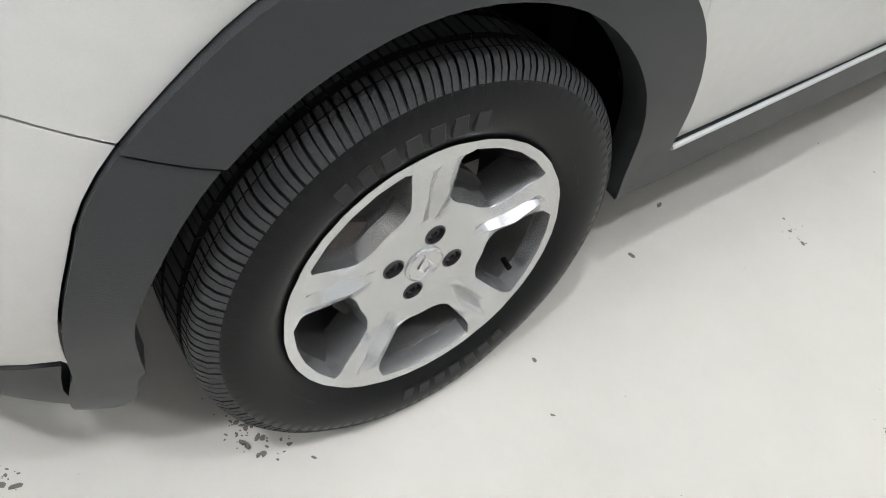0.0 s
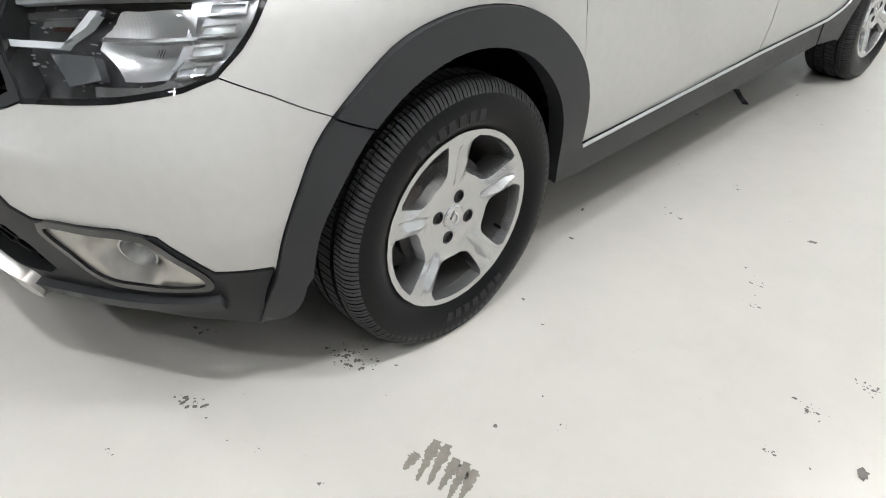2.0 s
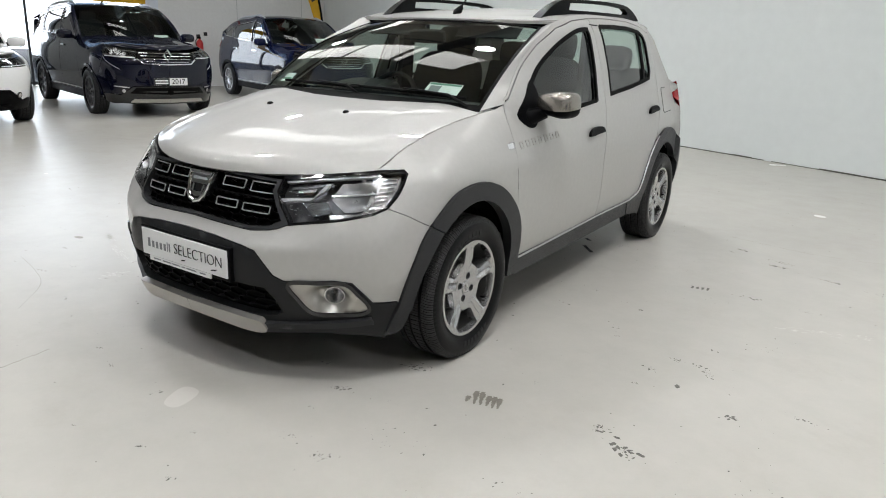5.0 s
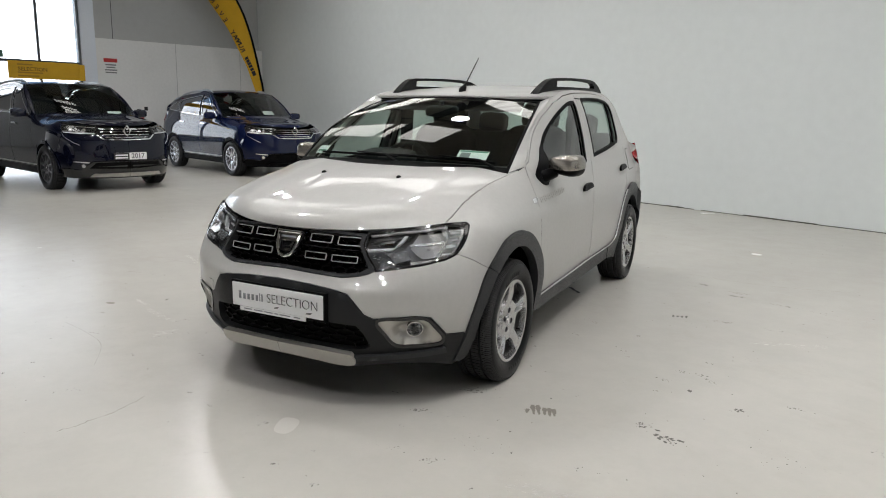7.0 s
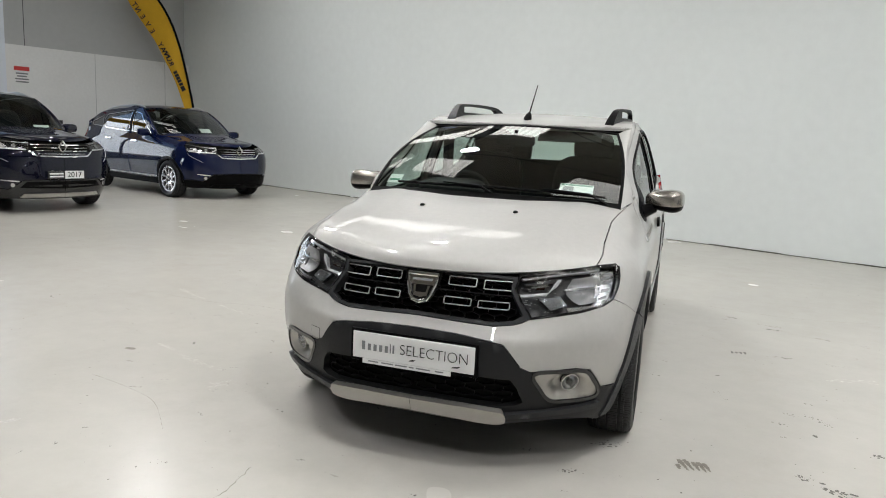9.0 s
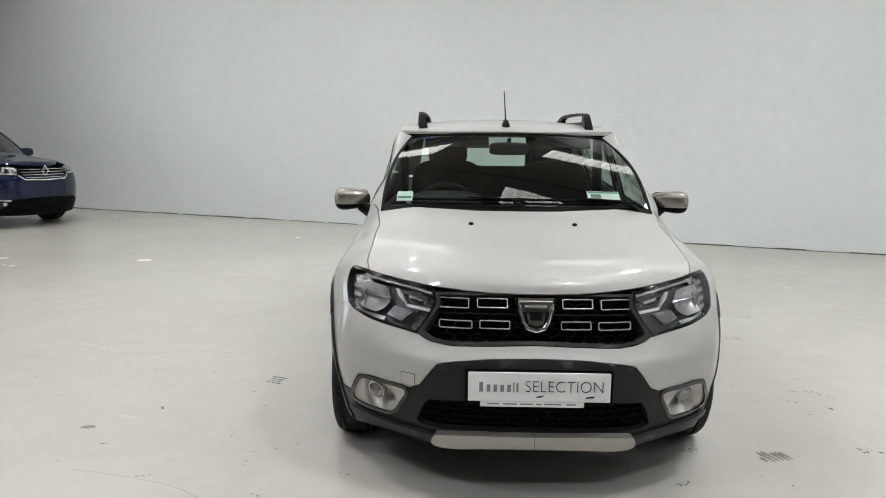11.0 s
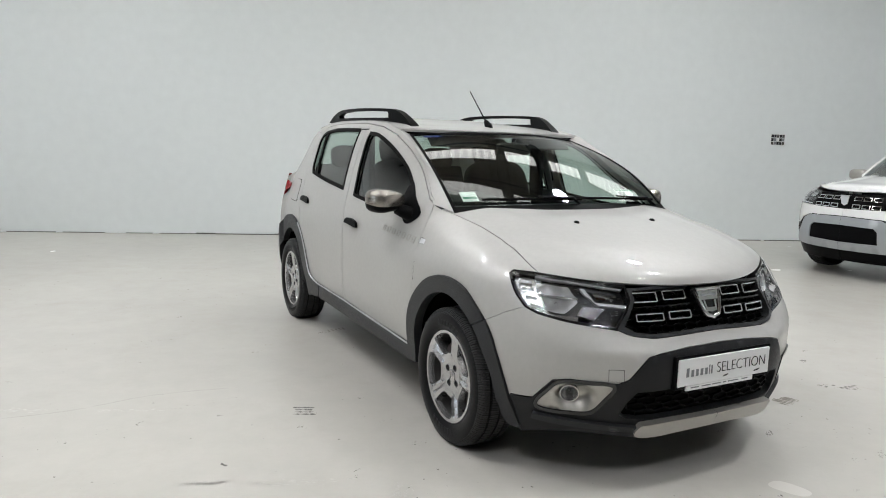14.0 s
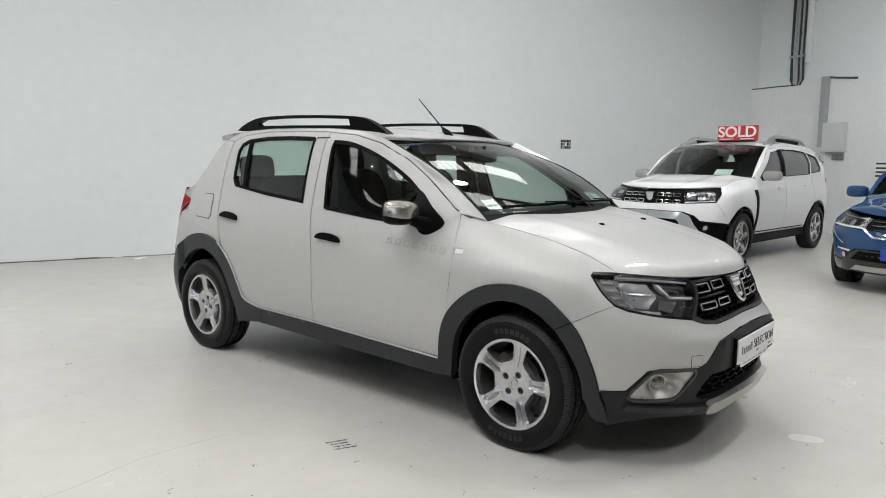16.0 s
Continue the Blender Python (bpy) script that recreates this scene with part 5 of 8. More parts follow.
part("rear_bench", prism_bm([(2.10, 0.62), (2.55, 0.66), (2.66, 1.16), (2.56, 1.20), (2.42, 0.74), (2.10, 0.70)], -0.64, 0.64, "x", 0.03), CLOTH, hero_car, "dark grey cloth rear bench", smooth=True)
part("parcel_shelf", box_bm(-0.64, 2.60, 1.02, 0.64, 3.02, 1.05, 0.01), DASH, hero_car)
for sx in (-1, 1):
    part("door_lining", box_bm(min(0.70 * sx, 0.76 * sx), 0.46, 0.36, max(0.70 * sx, 0.76 * sx), 2.36, 0.99, 0.02), DASH, hero_car)
    part("belt_pillar", prism_bm([(1.40, 0.98), (1.52, 1.00), (1.55, 1.44), (1.42, 1.44)], min(0.665 * sx, 0.625 * sx), max(0.665 * sx, 0.625 * sx), "x", 0.006), DASH, hero_car)
put(part("interior_mirror", blob(0.115, 0.025, 0.035, 0.4, 0.5), DASH, hero_car, "black interior mirror", smooth=True), 0, 0.80, 1.335, 10)
part("mirror_stalk", tube_bm([(0, 0.80, 1.345), (0, 0.80, 1.395)], 0.012), DASH, hero_car)
lining = grid_mesh("roof_lining", lambda u, v: roof(0.04 + 0.92 * u, v) - Vector((0, 0, 0.03)), 12, 12, material("headlining", (0.45, 0.44, 0.42), 0.9, vary=0.05, scale=20), 0.0, True)
child(new("roof_lining", lining), hero_car, "pale grey roof lining")
for sx in (-1, 1):
    put(part("sun_visor", box_bm(-0.19, -0.006, -0.07, 0.19, 0.006, 0.07, 0.006), DASH, hero_car), 0.30 * sx, 0.955, 1.385, -50)

# ---- wipers, aerial, rails, mirrors ---------------------------------------
for x0, x1, piv in ((0.60, -0.02, 0.62), (0.04, -0.52, 0.06)):
    pts = []
    for i in range(9):
        u = 0.5 + (x0 + (x1 - x0) * i / 8) / 1.36
        p = screen(u, 0.075 + 0.015 * i / 8) + Vector((0, -0.55, 0.83)) * 0.014
        pts.append(p)
    part("wiper_blade", tube_bm(pts, 0.007, 6), SEAL, hero_car)
    part("wiper_arm", tube_bm([Vector((piv, 0.20 + 0.15 * abs(piv) ** 2, 1.035)), pts[1] + Vector((0, -0.02, 0.008)), pts[4] + Vector((0, -0.006, 0.014))], [0.014, 0.011, 0.007], 6, flat=0.6), DARK_PLASTIC, hero_car)
part("aerial_base", tube_bm([(0, 1.05, 1.460), (0, 1.085, 1.472), (0, 1.115, 1.496), (0, 1.13, 1.512)], [0.008, 0.026, 0.018, 0.008], 10, flat=0.9), SEAL, hero_car, smooth=True)
part("aerial_rod", tube_bm([(0, 1.125, 1.504), (0, 1.335, 1.700)], [0.0045, 0.0028], 6), SEAL, hero_car)


def slab(name, outline, xs, thick, mat, holes=(), step=0.03):
    """An upright plate in the y-z plane with depth, curved across by xs(y)."""
    v2, tris = fill2(outline, holes, step)
    n = len(v2)
    verts = [(xs(p[0]) + thick(p[1]), p[0], p[1]) for p in v2] + [(xs(p[0]) - thick(p[1]), p[0], p[1]) for p in v2]
    cnt = set()
    faces = []
    for t in tris:
        a, b, c = (Vector(v2[i]) for i in t)
        t = tuple(t) if (b - a).cross(c - a) > 0 else tuple(t)[::-1]
        faces += [t, tuple(i + n for i in t[::-1])]
        cnt |= {(t[i], t[(i + 1) % 3]) for i in range(3)}
    faces += [(b, a, a + n, b + n) for a, b in cnt if (b, a) not in cnt]
    me = bpy.data.meshes.new(name)
    me.from_pydata(verts, [], faces)
    me.materials.append(mat)
    me.shade_smooth()
    me.set_sharp_from_angle(angle=radians(40))
    return me


RAIL = spline2([(0.97, 1.440), (1.03, 1.480), (1.13, 1.532), (1.22, 1.558), (1.40, 1.572), (1.80, 1.587), (2.15, 1.588), (2.30, 1.570), (2.40, 1.542), (2.48, 1.505)], 4) \
    + [(2.40, 1.500), (2.10, 1.508), (1.70, 1.505), (1.30, 1.487), (1.10, 1.462)]
SLOT = [(1.285, 1.510), (1.300, 1.548), (1.60, 1.563), (1.90, 1.570), (2.14, 1.568), (2.22, 1.548), (2.20, 1.530), (1.85, 1.524), (1.55, 1.517)]
RAIL, SLOT = [(p[0] + 0.09, p[1]) for p in RAIL], [(p[0] + 0.09, p[1]) for p in SLOT]
rail_x = curve1([1.06, 1.39, 1.89, 2.57], [0.505, 0.535, 0.550, 0.520])
pair("roof_rail", slab("roof_rail", RAIL, rail_x, lambda z: 0.026 - 0.10 * max(0, z - 1.47), DARK_PLASTIC, [SLOT]), hero_car, "dark grey plastic roof rail")


def door_mirror(sx):
    cap = material("mirror_champagne", (0.36, 0.335, 0.30), 0.24, 0.85, coat=0.6, vary=0.04) if sx > 0 else bpy.data.materials["mirror_champagne"]
    bm = blob(0.100, 0.092, 0.066, 0.62, 0.66, 36, 24)
    for v in bm.verts:
        k = smooth01(0.5 - v.co.x * sx / 0.2)
        v.co.z *= 1.0 - 0.28 * k
        v.co.y *= 1.0 - 0.30 * k * (1 if v.co.y < 0 else 0)
    geom = bm.verts[:] + bm.edges[:] + bm.faces[:]
    bm2 = bm.copy()
    bmesh.ops.bisect_plane(bm, geom=geom, plane_co=(0, 0, -0.018), plane_no=(0, -0.10, 1), clear_inner=True)
    bmesh.ops.bisect_plane(bm, geom=bm.verts[:] + bm.edges[:] + bm.faces[:], plane_co=(0, 0.045, 0), plane_no=(0, 1, 0), clear_outer=True)
    put(part("mirror_cap", bm, cap, hero_car, "champagne metallic mirror cap", smooth=True), 0.882 * sx, 0.628, 1.052, 0, 0, -10 * sx)
    bmesh.ops.scale(bm2, verts=bm2.verts, vec=(0.975, 0.975, 0.975))
    bmesh.ops.bisect_plane(bm2, geom=bm2.verts[:] + bm2.edges[:] + bm2.faces[:], plane_co=(0, 0.062, 0), plane_no=(0, 1, 0), clear_outer=True)
    put(part("mirror_shell", bm2, DARK_PLASTIC, hero_car, smooth=True), 0.882 * sx, 0.628, 1.050, 0, 0, -10 * sx)
    put(part("mirror_glass", blob(0.082, 0.006, 0.055, 0.4, 0.5), CHROME, hero_car, smooth=True), 0.882 * sx, 0.683, 1.050, 0, 0, -10 * sx)
    part("mirror_arm", tube_bm([(0.755 * sx, 0.560, 0.985), (0.785 * sx, 0.580, 0.992), (0.83 * sx, 0.61, 1.014)], [0.050, 0.036, 0.030], 10), DARK_PLASTIC, hero_car, smooth=True)


door_mirror(1)
door_mirror(-1)

# ---- handles, side lamps, badges on the flank ------------------------------
for y, z in ((1.250, 0.862), (2.262, 0.926)):
    cup = arc2(y, z - 0.012, 0.105, 0, 360, 28, 0.050)
    hero_panel("handle_cup", cup[:-1], SILVER, depth=0.0, proud=0.0012, gap=0.0, step=0.02)
    grip = [(y - 0.100, z - 0.010), (y - 0.085, z + 0.020), (y - 0.03, z + 0.034), (y + 0.04, z + 0.036), (y + 0.085, z + 0.024), (y + 0.098, z + 0.004), (y + 0.06, z + 0.000), (y, z - 0.004)]
    hero_panel("door_handle", spline2(grip, 3, True), DARK_PLASTIC, depth=0.016, proud=0.018, gap=0.0, step=0.02, label="black door handle")
hero_panel("side_repeater", [(0.285, 0.868), (0.285, 0.886), (0.300, 0.893), (0.335, 0.893), (0.345, 0.884), (0.335, 0.866), (0.30, 0.862)], LENS, depth=0.008, proud=0.008, gap=0.0, step=0.015, label="clear side repeater lamp")
hero_panel("repeater_bulb", [(0.288, 0.868), (0.288, 0.888), (0.337, 0.890), (0.337, 0.868)], WHITE, depth=0.0, proud=0.002, gap=0.0, step=0.015)
# raised outlines in place of the model name
for i in range(7):
    a = 0.795 - i * 0.060
    z0 = 0.880 - i * 0.0035
    hero_panel("door_badge_mark", [(a, z0), (a - 0.036, z0 - 0.002), (a - 0.040, z0 + 0.030), (a - 0.004, z0 + 0.032)], SATIN, depth=0.002, holes=[[(a - 0.009, z0 + 0.006), (a - 0.030, z0 + 0.005), (a - 0.033, z0 + 0.025), (a - 0.012, z0 + 0.026)]],
               proud=0.0015, gap=0.0, step=0.02)
TOW = [(-0.850, 0.450), (-0.850, 0.496), (-0.908, 0.496), (-0.908, 0.450)]
for nm, line, mat, out in (("tow_gap", shrink(TOW, -0.0018), SEAL, 0.0006), ("tow_cover", TOW, SILVER, 0.0014)):
    bpy.data.objects.remove(hero_panel(nm, line, mat, depth=0.002, proud=out, gap=0.0, step=0.02)[0])

# ---- head lamps ------------------------------------------------------------
hero_panel("lamp_seal", shrink(LAMP_LINE, -0.004), GLOSS_BLACK, depth=0.02, holes=[shrink(LAMP_LINE, 0.006)], proud=0.001, gap=0.0, step=0.03)
lens = panel_mesh("lamp_lens", shrink(LAMP_LINE, 0.004), hero, LENS, 0.0, (), 0.03, 0.004)
lenses = pair("head_lamp", lens, hero_car, "clear head lamp with chrome reflectors")


def in_lamp(name, outline, mat, proud, depth=0.01, step=0.02, holes=(), label=""):
    me = panel_mesh(name, outline, hero, mat, depth, holes, step, proud)
    for ob, host in zip((new(name, me), new(name, mirrored(me))), lenses):
        child(ob, host, label)


in_lamp("lamp_back", shrink(LAMP_LINE, -0.002), material("lamp_bezel", (0.14, 0.14, 0.145), 0.42, 0.8, vary=0.35, scale=45, bump=0.6, bump_scale=60), -0.055, 0.0, 0.03)
in_lamp("lamp_wall", shrink(LAMP_LINE, 0.0), GLOSS_BLACK, -0.004, 0.05, 0.03, [shrink(LAMP_LINE, 0.004)])
in_lamp("chrome_top", [(-0.975, 0.792), (-0.86, 0.807), (-0.74, 0.820), (-0.62, 0.831), (-0.62, 0.825), (-0.74, 0.814), (-0.86, 0.800), (-0.97, 0.785)], BRIGHT, -0.008, 0.02)
in_lamp("chrome_shade", [(-0.955, 0.775), (-0.86, 0.789), (-0.80, 0.797), (-0.80, 0.788), (-0.86, 0.779), (-0.95, 0.765)], ALLOY_MID, -0.020, 0.02)
BOWL = [(-0.759, 0.795), (-0.698, 0.803), (-0.628, 0.805), (-0.626, 0.775), (-0.637, 0.709), (-0.716, 0.702), (-0.782, 0.740), (-0.783, 0.757)]


def bowl_surf(s, z):
    p = hero(s, z)
    d = math.hypot((s + 0.70) / 0.085, (z - 0.752) / 0.055)
    flute = 0.0012 * math.sin(s * 1100)
    return p - normal_of(hero, (s, z)) * (0.055 - 0.045 * min(1, d) ** 2 + flute)


me = panel_mesh("reflector_bowl", BOWL, bowl_surf, material("bowl_chrome", (0.62, 0.62, 0.625), 0.34, 0.9, vary=0.03, scale=30), 0.0, (), 0.0028, 0.0)
for ob, host in zip((new("reflector_bowl", me), new("reflector_bowl", mirrored(me))), lenses):
    child(ob, host, "fluted chrome reflector")
in_lamp("chrome_divider", [(-0.79, 0.757), (-0.70, 0.763), (-0.62, 0.770), (-0.62, 0.765), (-0.70, 0.757), (-0.79, 0.751)], REFLECTOR, -0.012, 0.02)
in_lamp("day_light", [(-0.976, 0.732), (-0.856, 0.741), (-0.822, 0.766), (-0.806, 0.792), (-0.822, 0.791), (-0.842, 0.762), (-0.862, 0.731), (-0.969, 0.722)], material("light_guide", (0.62, 0.63, 0.64), 0.5, spec=0.3, vary=0.03, scale=30), -0.010, 0.02)
in_lamp("turn_block", [(-0.894, 0.722), (-0.80, 0.730), (-0.768, 0.699), (-0.836, 0.678)], material("smoked_prism", (0.30, 0.31, 0.32), 0.15, 0.8, vary=0.2, scale=60, bump=0.8, bump_scale=250), -0.020, 0.02)
in_lamp("amber_bulb", [(-0.905, 0.755), (-0.87, 0.758), (-0.87, 0.768), (-0.905, 0.765)], material("smoked_amber", (0.04, 0.018, 0.012), 0.2, vary=0.2), -0.030, 0.01)
in_lamp("led_row", [(-0.924, 0.773), (-0.858, 0.780), (-0.862, 0.766), (-0.926, 0.758)], REFLECTOR, -0.028, 0.01)
for c in ([(-0.611, 0.818), (-0.551, 0.820), (-0.554, 0.803), (-0.614, 0.799)], [(-0.619, 0.788), (-0.562, 0.793), (-0.561, 0.774), (-0.621, 0.769)],
          [(-0.627, 0.759), (-0.573, 0.763), (-0.570, 0.744), (-0.624, 0.739)], [(-0.632, 0.728), (-0.582, 0.736), (-0.584, 0.718), (-0.634, 0.710)]):
    in_lamp("lamp_cell", c, REFLECTOR, -0.016, 0.012, 0.012, [shrink(c, 0.0035)])
    in_lamp("cell_glass", shrink(c, 0.0035), material("cell_prism", (0.55, 0.56, 0.57), 0.12, 0.6, vary=0.2, scale=80, bump=0.6, bump_scale=300) if "cell_prism" not in bpy.data.materials else bpy.data.materials["cell_prism"], -0.020, 0.0)
in_lamp("cell_frame", [(-0.645, 0.826), (-0.535, 0.829), (-0.545, 0.79), (-0.570, 0.722), (-0.600, 0.700), (-0.660, 0.688), (-0.76, 0.674), (-0.76, 0.684), (-0.65, 0.700), (-0.645, 0.74)], ALLOY, -0.024, 0.02)
in_lamp("lamp_strip", [(-0.769, 0.688), (-0.666, 0.697), (-0.631, 0.708), (-0.621, 0.702), (-0.661, 0.688), (-0.760, 0.674)], REFLECTOR, -0.012, 0.015)

# small tilted bright flakes, added at random as glints behind the lens
random.seed(12)
bm = bmesh.new()
for _ in range(110):
    p = (random.uniform(-0.975, -0.60), random.uniform(0.665, 0.80))
    if not inside2(p, shrink(LAMP_LINE, 0.016)) or (p[0] > -0.79 and p[1] > 0.70):
        continue
    n = normal_of(hero, p)
    c = hero(*p) - n * random.uniform(0.026, 0.040)
    t1 = (hero(p[0] + 0.01, p[1]) - hero(*p)).normalized()
    t2 = n.cross(t1)
    w, h = random.uniform(0.0015, 0.006), random.uniform(0.0006, 0.0018)
    tilt = n * random.uniform(-0.5, 0.5)
    lean = n * random.uniform(-0.6, 0.6)
    vs = [bm.verts.new(c + (t1 + tilt) * w * a + (t2 + lean) * h * b) for a, b in ((-1, -1), (1, -1), (1, 1), (-1, 1))]
    bm.faces.new(vs)
me = bpy.data.meshes.new("reflector_facets")
bm.to_mesh(me)
bm.free()
me.materials.append(BRIGHT)
for ob, host in zip((new("reflector_facets", me), new("reflector_facets", mirrored(me))), lenses):
    child(ob, host)

# ---- grille, badge, plate, fog lamps ---------------------------------------
GRILLE = [(MID, 0.800), (-1.15, 0.798), (-0.992, 0.794), (-0.998, 0.750), (-0.967, 0.70), (-0.918, 0.642), (-0.950, 0.627), (-0.983, 0.620), (-1.06, 0.611), (-1.20, 0.615), (MID, 0.621)]
hero_panel("grille_back", shrink(GRILLE, -0.004), SEAL, depth=0.0, proud=-0.050, gap=0.0)
hero_panel("grille_frame", GRILLE[1:-1] + [(MID, 0.621), (MID, 0.634), (-1.20, 0.628), (-1.06, 0.624), (-0.985, 0.633), (-0.950, 0.652), (-0.985, 0.705), (-1.014, 0.750), (-1.010, 0.784), (-1.15, 0.788), (MID, 0.790), (MID, 0.800)], PLASTIC, depth=0.04, proud=0.002, gap=0.0, step=0.025,
           label="dark grille surround")
hero_panel("grille_bar", [(MID, 0.731), (-1.15, 0.729), (-1.01, 0.727), (-1.01, 0.722), (-1.15, 0.723), (MID, 0.724)], GLOSS_BLACK, depth=0.03, proud=-0.008, gap=0.0, step=0.025)
for s0, z0, s1, z1 in ((-1.276, 0.747, -1.152, 0.784), (-1.128, 0.743, -1.003, 0.782), (-1.284, 0.673, -1.162, 0.706), (-1.141, 0.671, -1.005, 0.703)):
    rect = [(s0, z0), (s0 + 0.008, z0 - 0.004), (s1 - 0.008, z0 - 0.004), (s1, z0), (s1, z1 - 0.004), (s1 - 0.008, z1), (s0 + 0.008, z1), (s0, z1 - 0.004)]
    hero_panel("grille_insert", rect, GLOSS_BLACK, depth=0.03, holes=[shrink(rect, 0.009)], proud=-0.008, gap=0.0, step=0.02, label="black grille insert")
    hero_panel("chrome_frame", shrink(rect, 0.003), BRIGHT, depth=0.004, holes=[shrink(rect, 0.0065)], proud=-0.005, gap=0.0, step=0.02, label="thin chrome frame")


def honeycomb(name, s0, s1, z0, z1, proud, w=0.062, h=0.030, area=None):
    """A mesh of flattened six-sided cells on the skin: raised webs."""
    bm = bmesh.new()
    done = set()
    rows = int((z1 - z0) / (h * 0.75)) + 2
    for j in range(rows):
        for i in range(int((s1 - s0) / w) + 2):
            cx, cz = s0 + (i + 0.5 * (j % 2)) * w, z0 + j * h * 0.75
            pts = [(cx - w / 2, cz - h / 4), (cx - w / 2, cz + h / 4), (cx - w * 0.18, cz + h / 2), (cx + w * 0.18, cz + h / 2), (cx + w / 2, cz + h / 4)]
            pts = [(cx - w / 2, cz - h / 4), (cx - w / 2, cz + h / 4), (cx, cz + h / 2), (cx + w / 2, cz + h / 4)]
            for a, b in zip(pts, pts[1:]):
                if not all(inside2(p, area) for p in (a, b)):
                    continue
                pa, pb = hero(*a) + normal_of(hero, a) * proud, hero(*b) + normal_of(hero, b) * proud
                back = normal_of(hero, a) * -0.022
                d = Vector((0, 0, 0.0022)) if abs(a[0] - b[0]) > abs(a[1] - b[1]) else (hero(a[0] + 0.0022, a[1]) - hero(*a))
                vs = [bm.verts.new(p) for p in (pa - d, pb - d, pb + d, pa + d, pa - d + back, pb - d + back, pb + d + back, pa + d + back)]
                for f in ((0, 1, 2, 3), (0, 4, 5, 1), (3, 2, 6, 7)):
                    bm.faces.new([vs[k] for k in f])
    bmesh.ops.recalc_face_normals(bm, faces=bm.faces)
    me = bpy.data.meshes.new(name)
    bm.to_mesh(me)
    bm.free()
    me.materials.append(DARK_PLASTIC)
    return pair(name, me, hero_car, "black honeycomb mesh")


honeycomb("grille_mesh", MID - 0.03, -0.93, 0.60, 0.80, -0.022, area=shrink(GRILLE, 0.006))
hero_panel("intake_back", shrink(MESH_HOLE, -0.01), SEAL, depth=0.0, proud=-0.055, gap=0.0)
honeycomb("intake_mesh", MID - 0.03, -0.88, 0.27, 0.43, -0.020, 0.085, 0.038, MESH_HOLE)
# badge: a chromed shield on a dark plinth
yb = hero(MID, 0.735).y


def on_nose(x, z, out):
    return Vector((x, np.interp(z, [0.66, 0.80], [hero(MID, 0.66).y, hero(MID, 0.80).y]) - out, z))


def nose_prism(name, outline, lo, hi, mat, parent, label=""):
    bm = bmesh.new()
    a = [bm.verts.new(on_nose(*p, lo)) for p in outline]
    b = [bm.verts.new(on_nose(*p, hi)) for p in outline]
    bm.faces.new(b)
    for i in range(len(a)):
        bm.faces.new((a[i], a[(i + 1) % len(a)], b[(i + 1) % len(b)], b[i]))
    return part(name, bm, mat, parent, label)


SHIELD = [(-0.066, 0.778), (0.066, 0.778), (0.060, 0.745), (0.045, 0.700), (0.030, 0.680), (0.0, 0.672), (-0.030, 0.680), (-0.045, 0.700), (-0.060, 0.745)]
badge = nose_prism("badge", [(x * 1.22, 0.728 + (z - 0.728) * 1.18) for x, z in SHIELD], -0.02, 0.014, GLOSS_BLACK, hero_car, "chrome shield badge on a black plinth")
ring = [(x, z) for x, z in SHIELD]
part("badge_rim", tube_bm([on_nose(x * 0.98, z, 0.018) for x, z in SHIELD], 0.008, 8, closed=True), CHROME, badge)
nose_prism("badge_face", [(-0.060, 0.774), (0.060, 0.774), (0.052, 0.738), (-0.052, 0.738)], 0.0, 0.020, CHROME, badge)
nose_prism("badge_bar", [(-0.042, 0.762), (0.042, 0.762), (0.041, 0.753), (-0.041, 0.753)], 0.0, 0.0215, GREY_INK, badge)
nose_prism("badge_cup", [(-0.036, 0.735), (-0.026, 0.735), (-0.022, 0.708), (0.022, 0.708), (0.026, 0.735), (0.036, 0.735), (0.028, 0.695), (0.0, 0.690), (-0.028, 0.695)], 0.0, 0.019, CHROME, badge)

# number plate carrier with a dealer's card
PY = -0.815
plate = part("plate", box_bm(-0.260, PY, 0.434, 0.260, PY + 0.008, 0.544, 0.003), WHITE, hero_car, "white display plate with dark lettering")
part("plate_holder", box_bm(-0.272, PY + 0.006, 0.420, 0.272, PY + 0.035, 0.554, 0.004), DARK_PLASTIC, hero_car)
face = Matrix.Translation((0.092, PY - 0.0012, 0.490)) @ Matrix.Rotation(math.pi / 2, 4, "X")
text_ob("plate_word", "SELECTION", 0.062, INK, face @ Matrix.Diagonal((0.92, 1, 1, 1)), plate)
for i, (w, h) in enumerate(((0.020, 0.040), (0.019, 0.030), (0.019, 0.030), (0.019, 0.030), (0.019, 0.030), (0.006, 0.042), (0.010, 0.038))):
    x = -0.222 + [0, 0.027, 0.052, 0.077, 0.102, 0.126, 0.137][i]
    part("plate_bar", box_bm(x + w * 0.15, PY - 0.0015, 0.471, x + w * 0.85, PY + 0.001, 0.471 + h * 0.9), GREY_INK, plate)
for x, w in ((-0.012, 0.022), (0.168, 0.028)):
    part("plate_flourish", prism_bm([(x, 0.449), (x + w, 0.452), (x + w + 0.008, 0.459), (x + 0.5 * w, 0.456), (x + 0.004, 0.454)], PY - 0.0015, PY + 0.001, "y"), INK, plate)
part("plate_strip", box_bm(-0.215, PY, 0.414, 0.165, PY + 0.006, 0.4335), PAPER, plate)
for x, w in ((-0.19, 0.045), (-0.13, 0.05), (-0.07, 0.05), (-0.01, 0.02), (0.02, 0.06), (0.10, 0.035)):
    part("strip_bar", box_bm(x, PY - 0.0005, 0.4225, x + w, PY + 0.002, 0.4275), GREY_INK, plate)

for ob in hero_car.children:
    if ob.name in ("plate", "plate_holder"):
        put(ob, 0.008, 0.0, -0.009)

# fog lamps in satin bezels


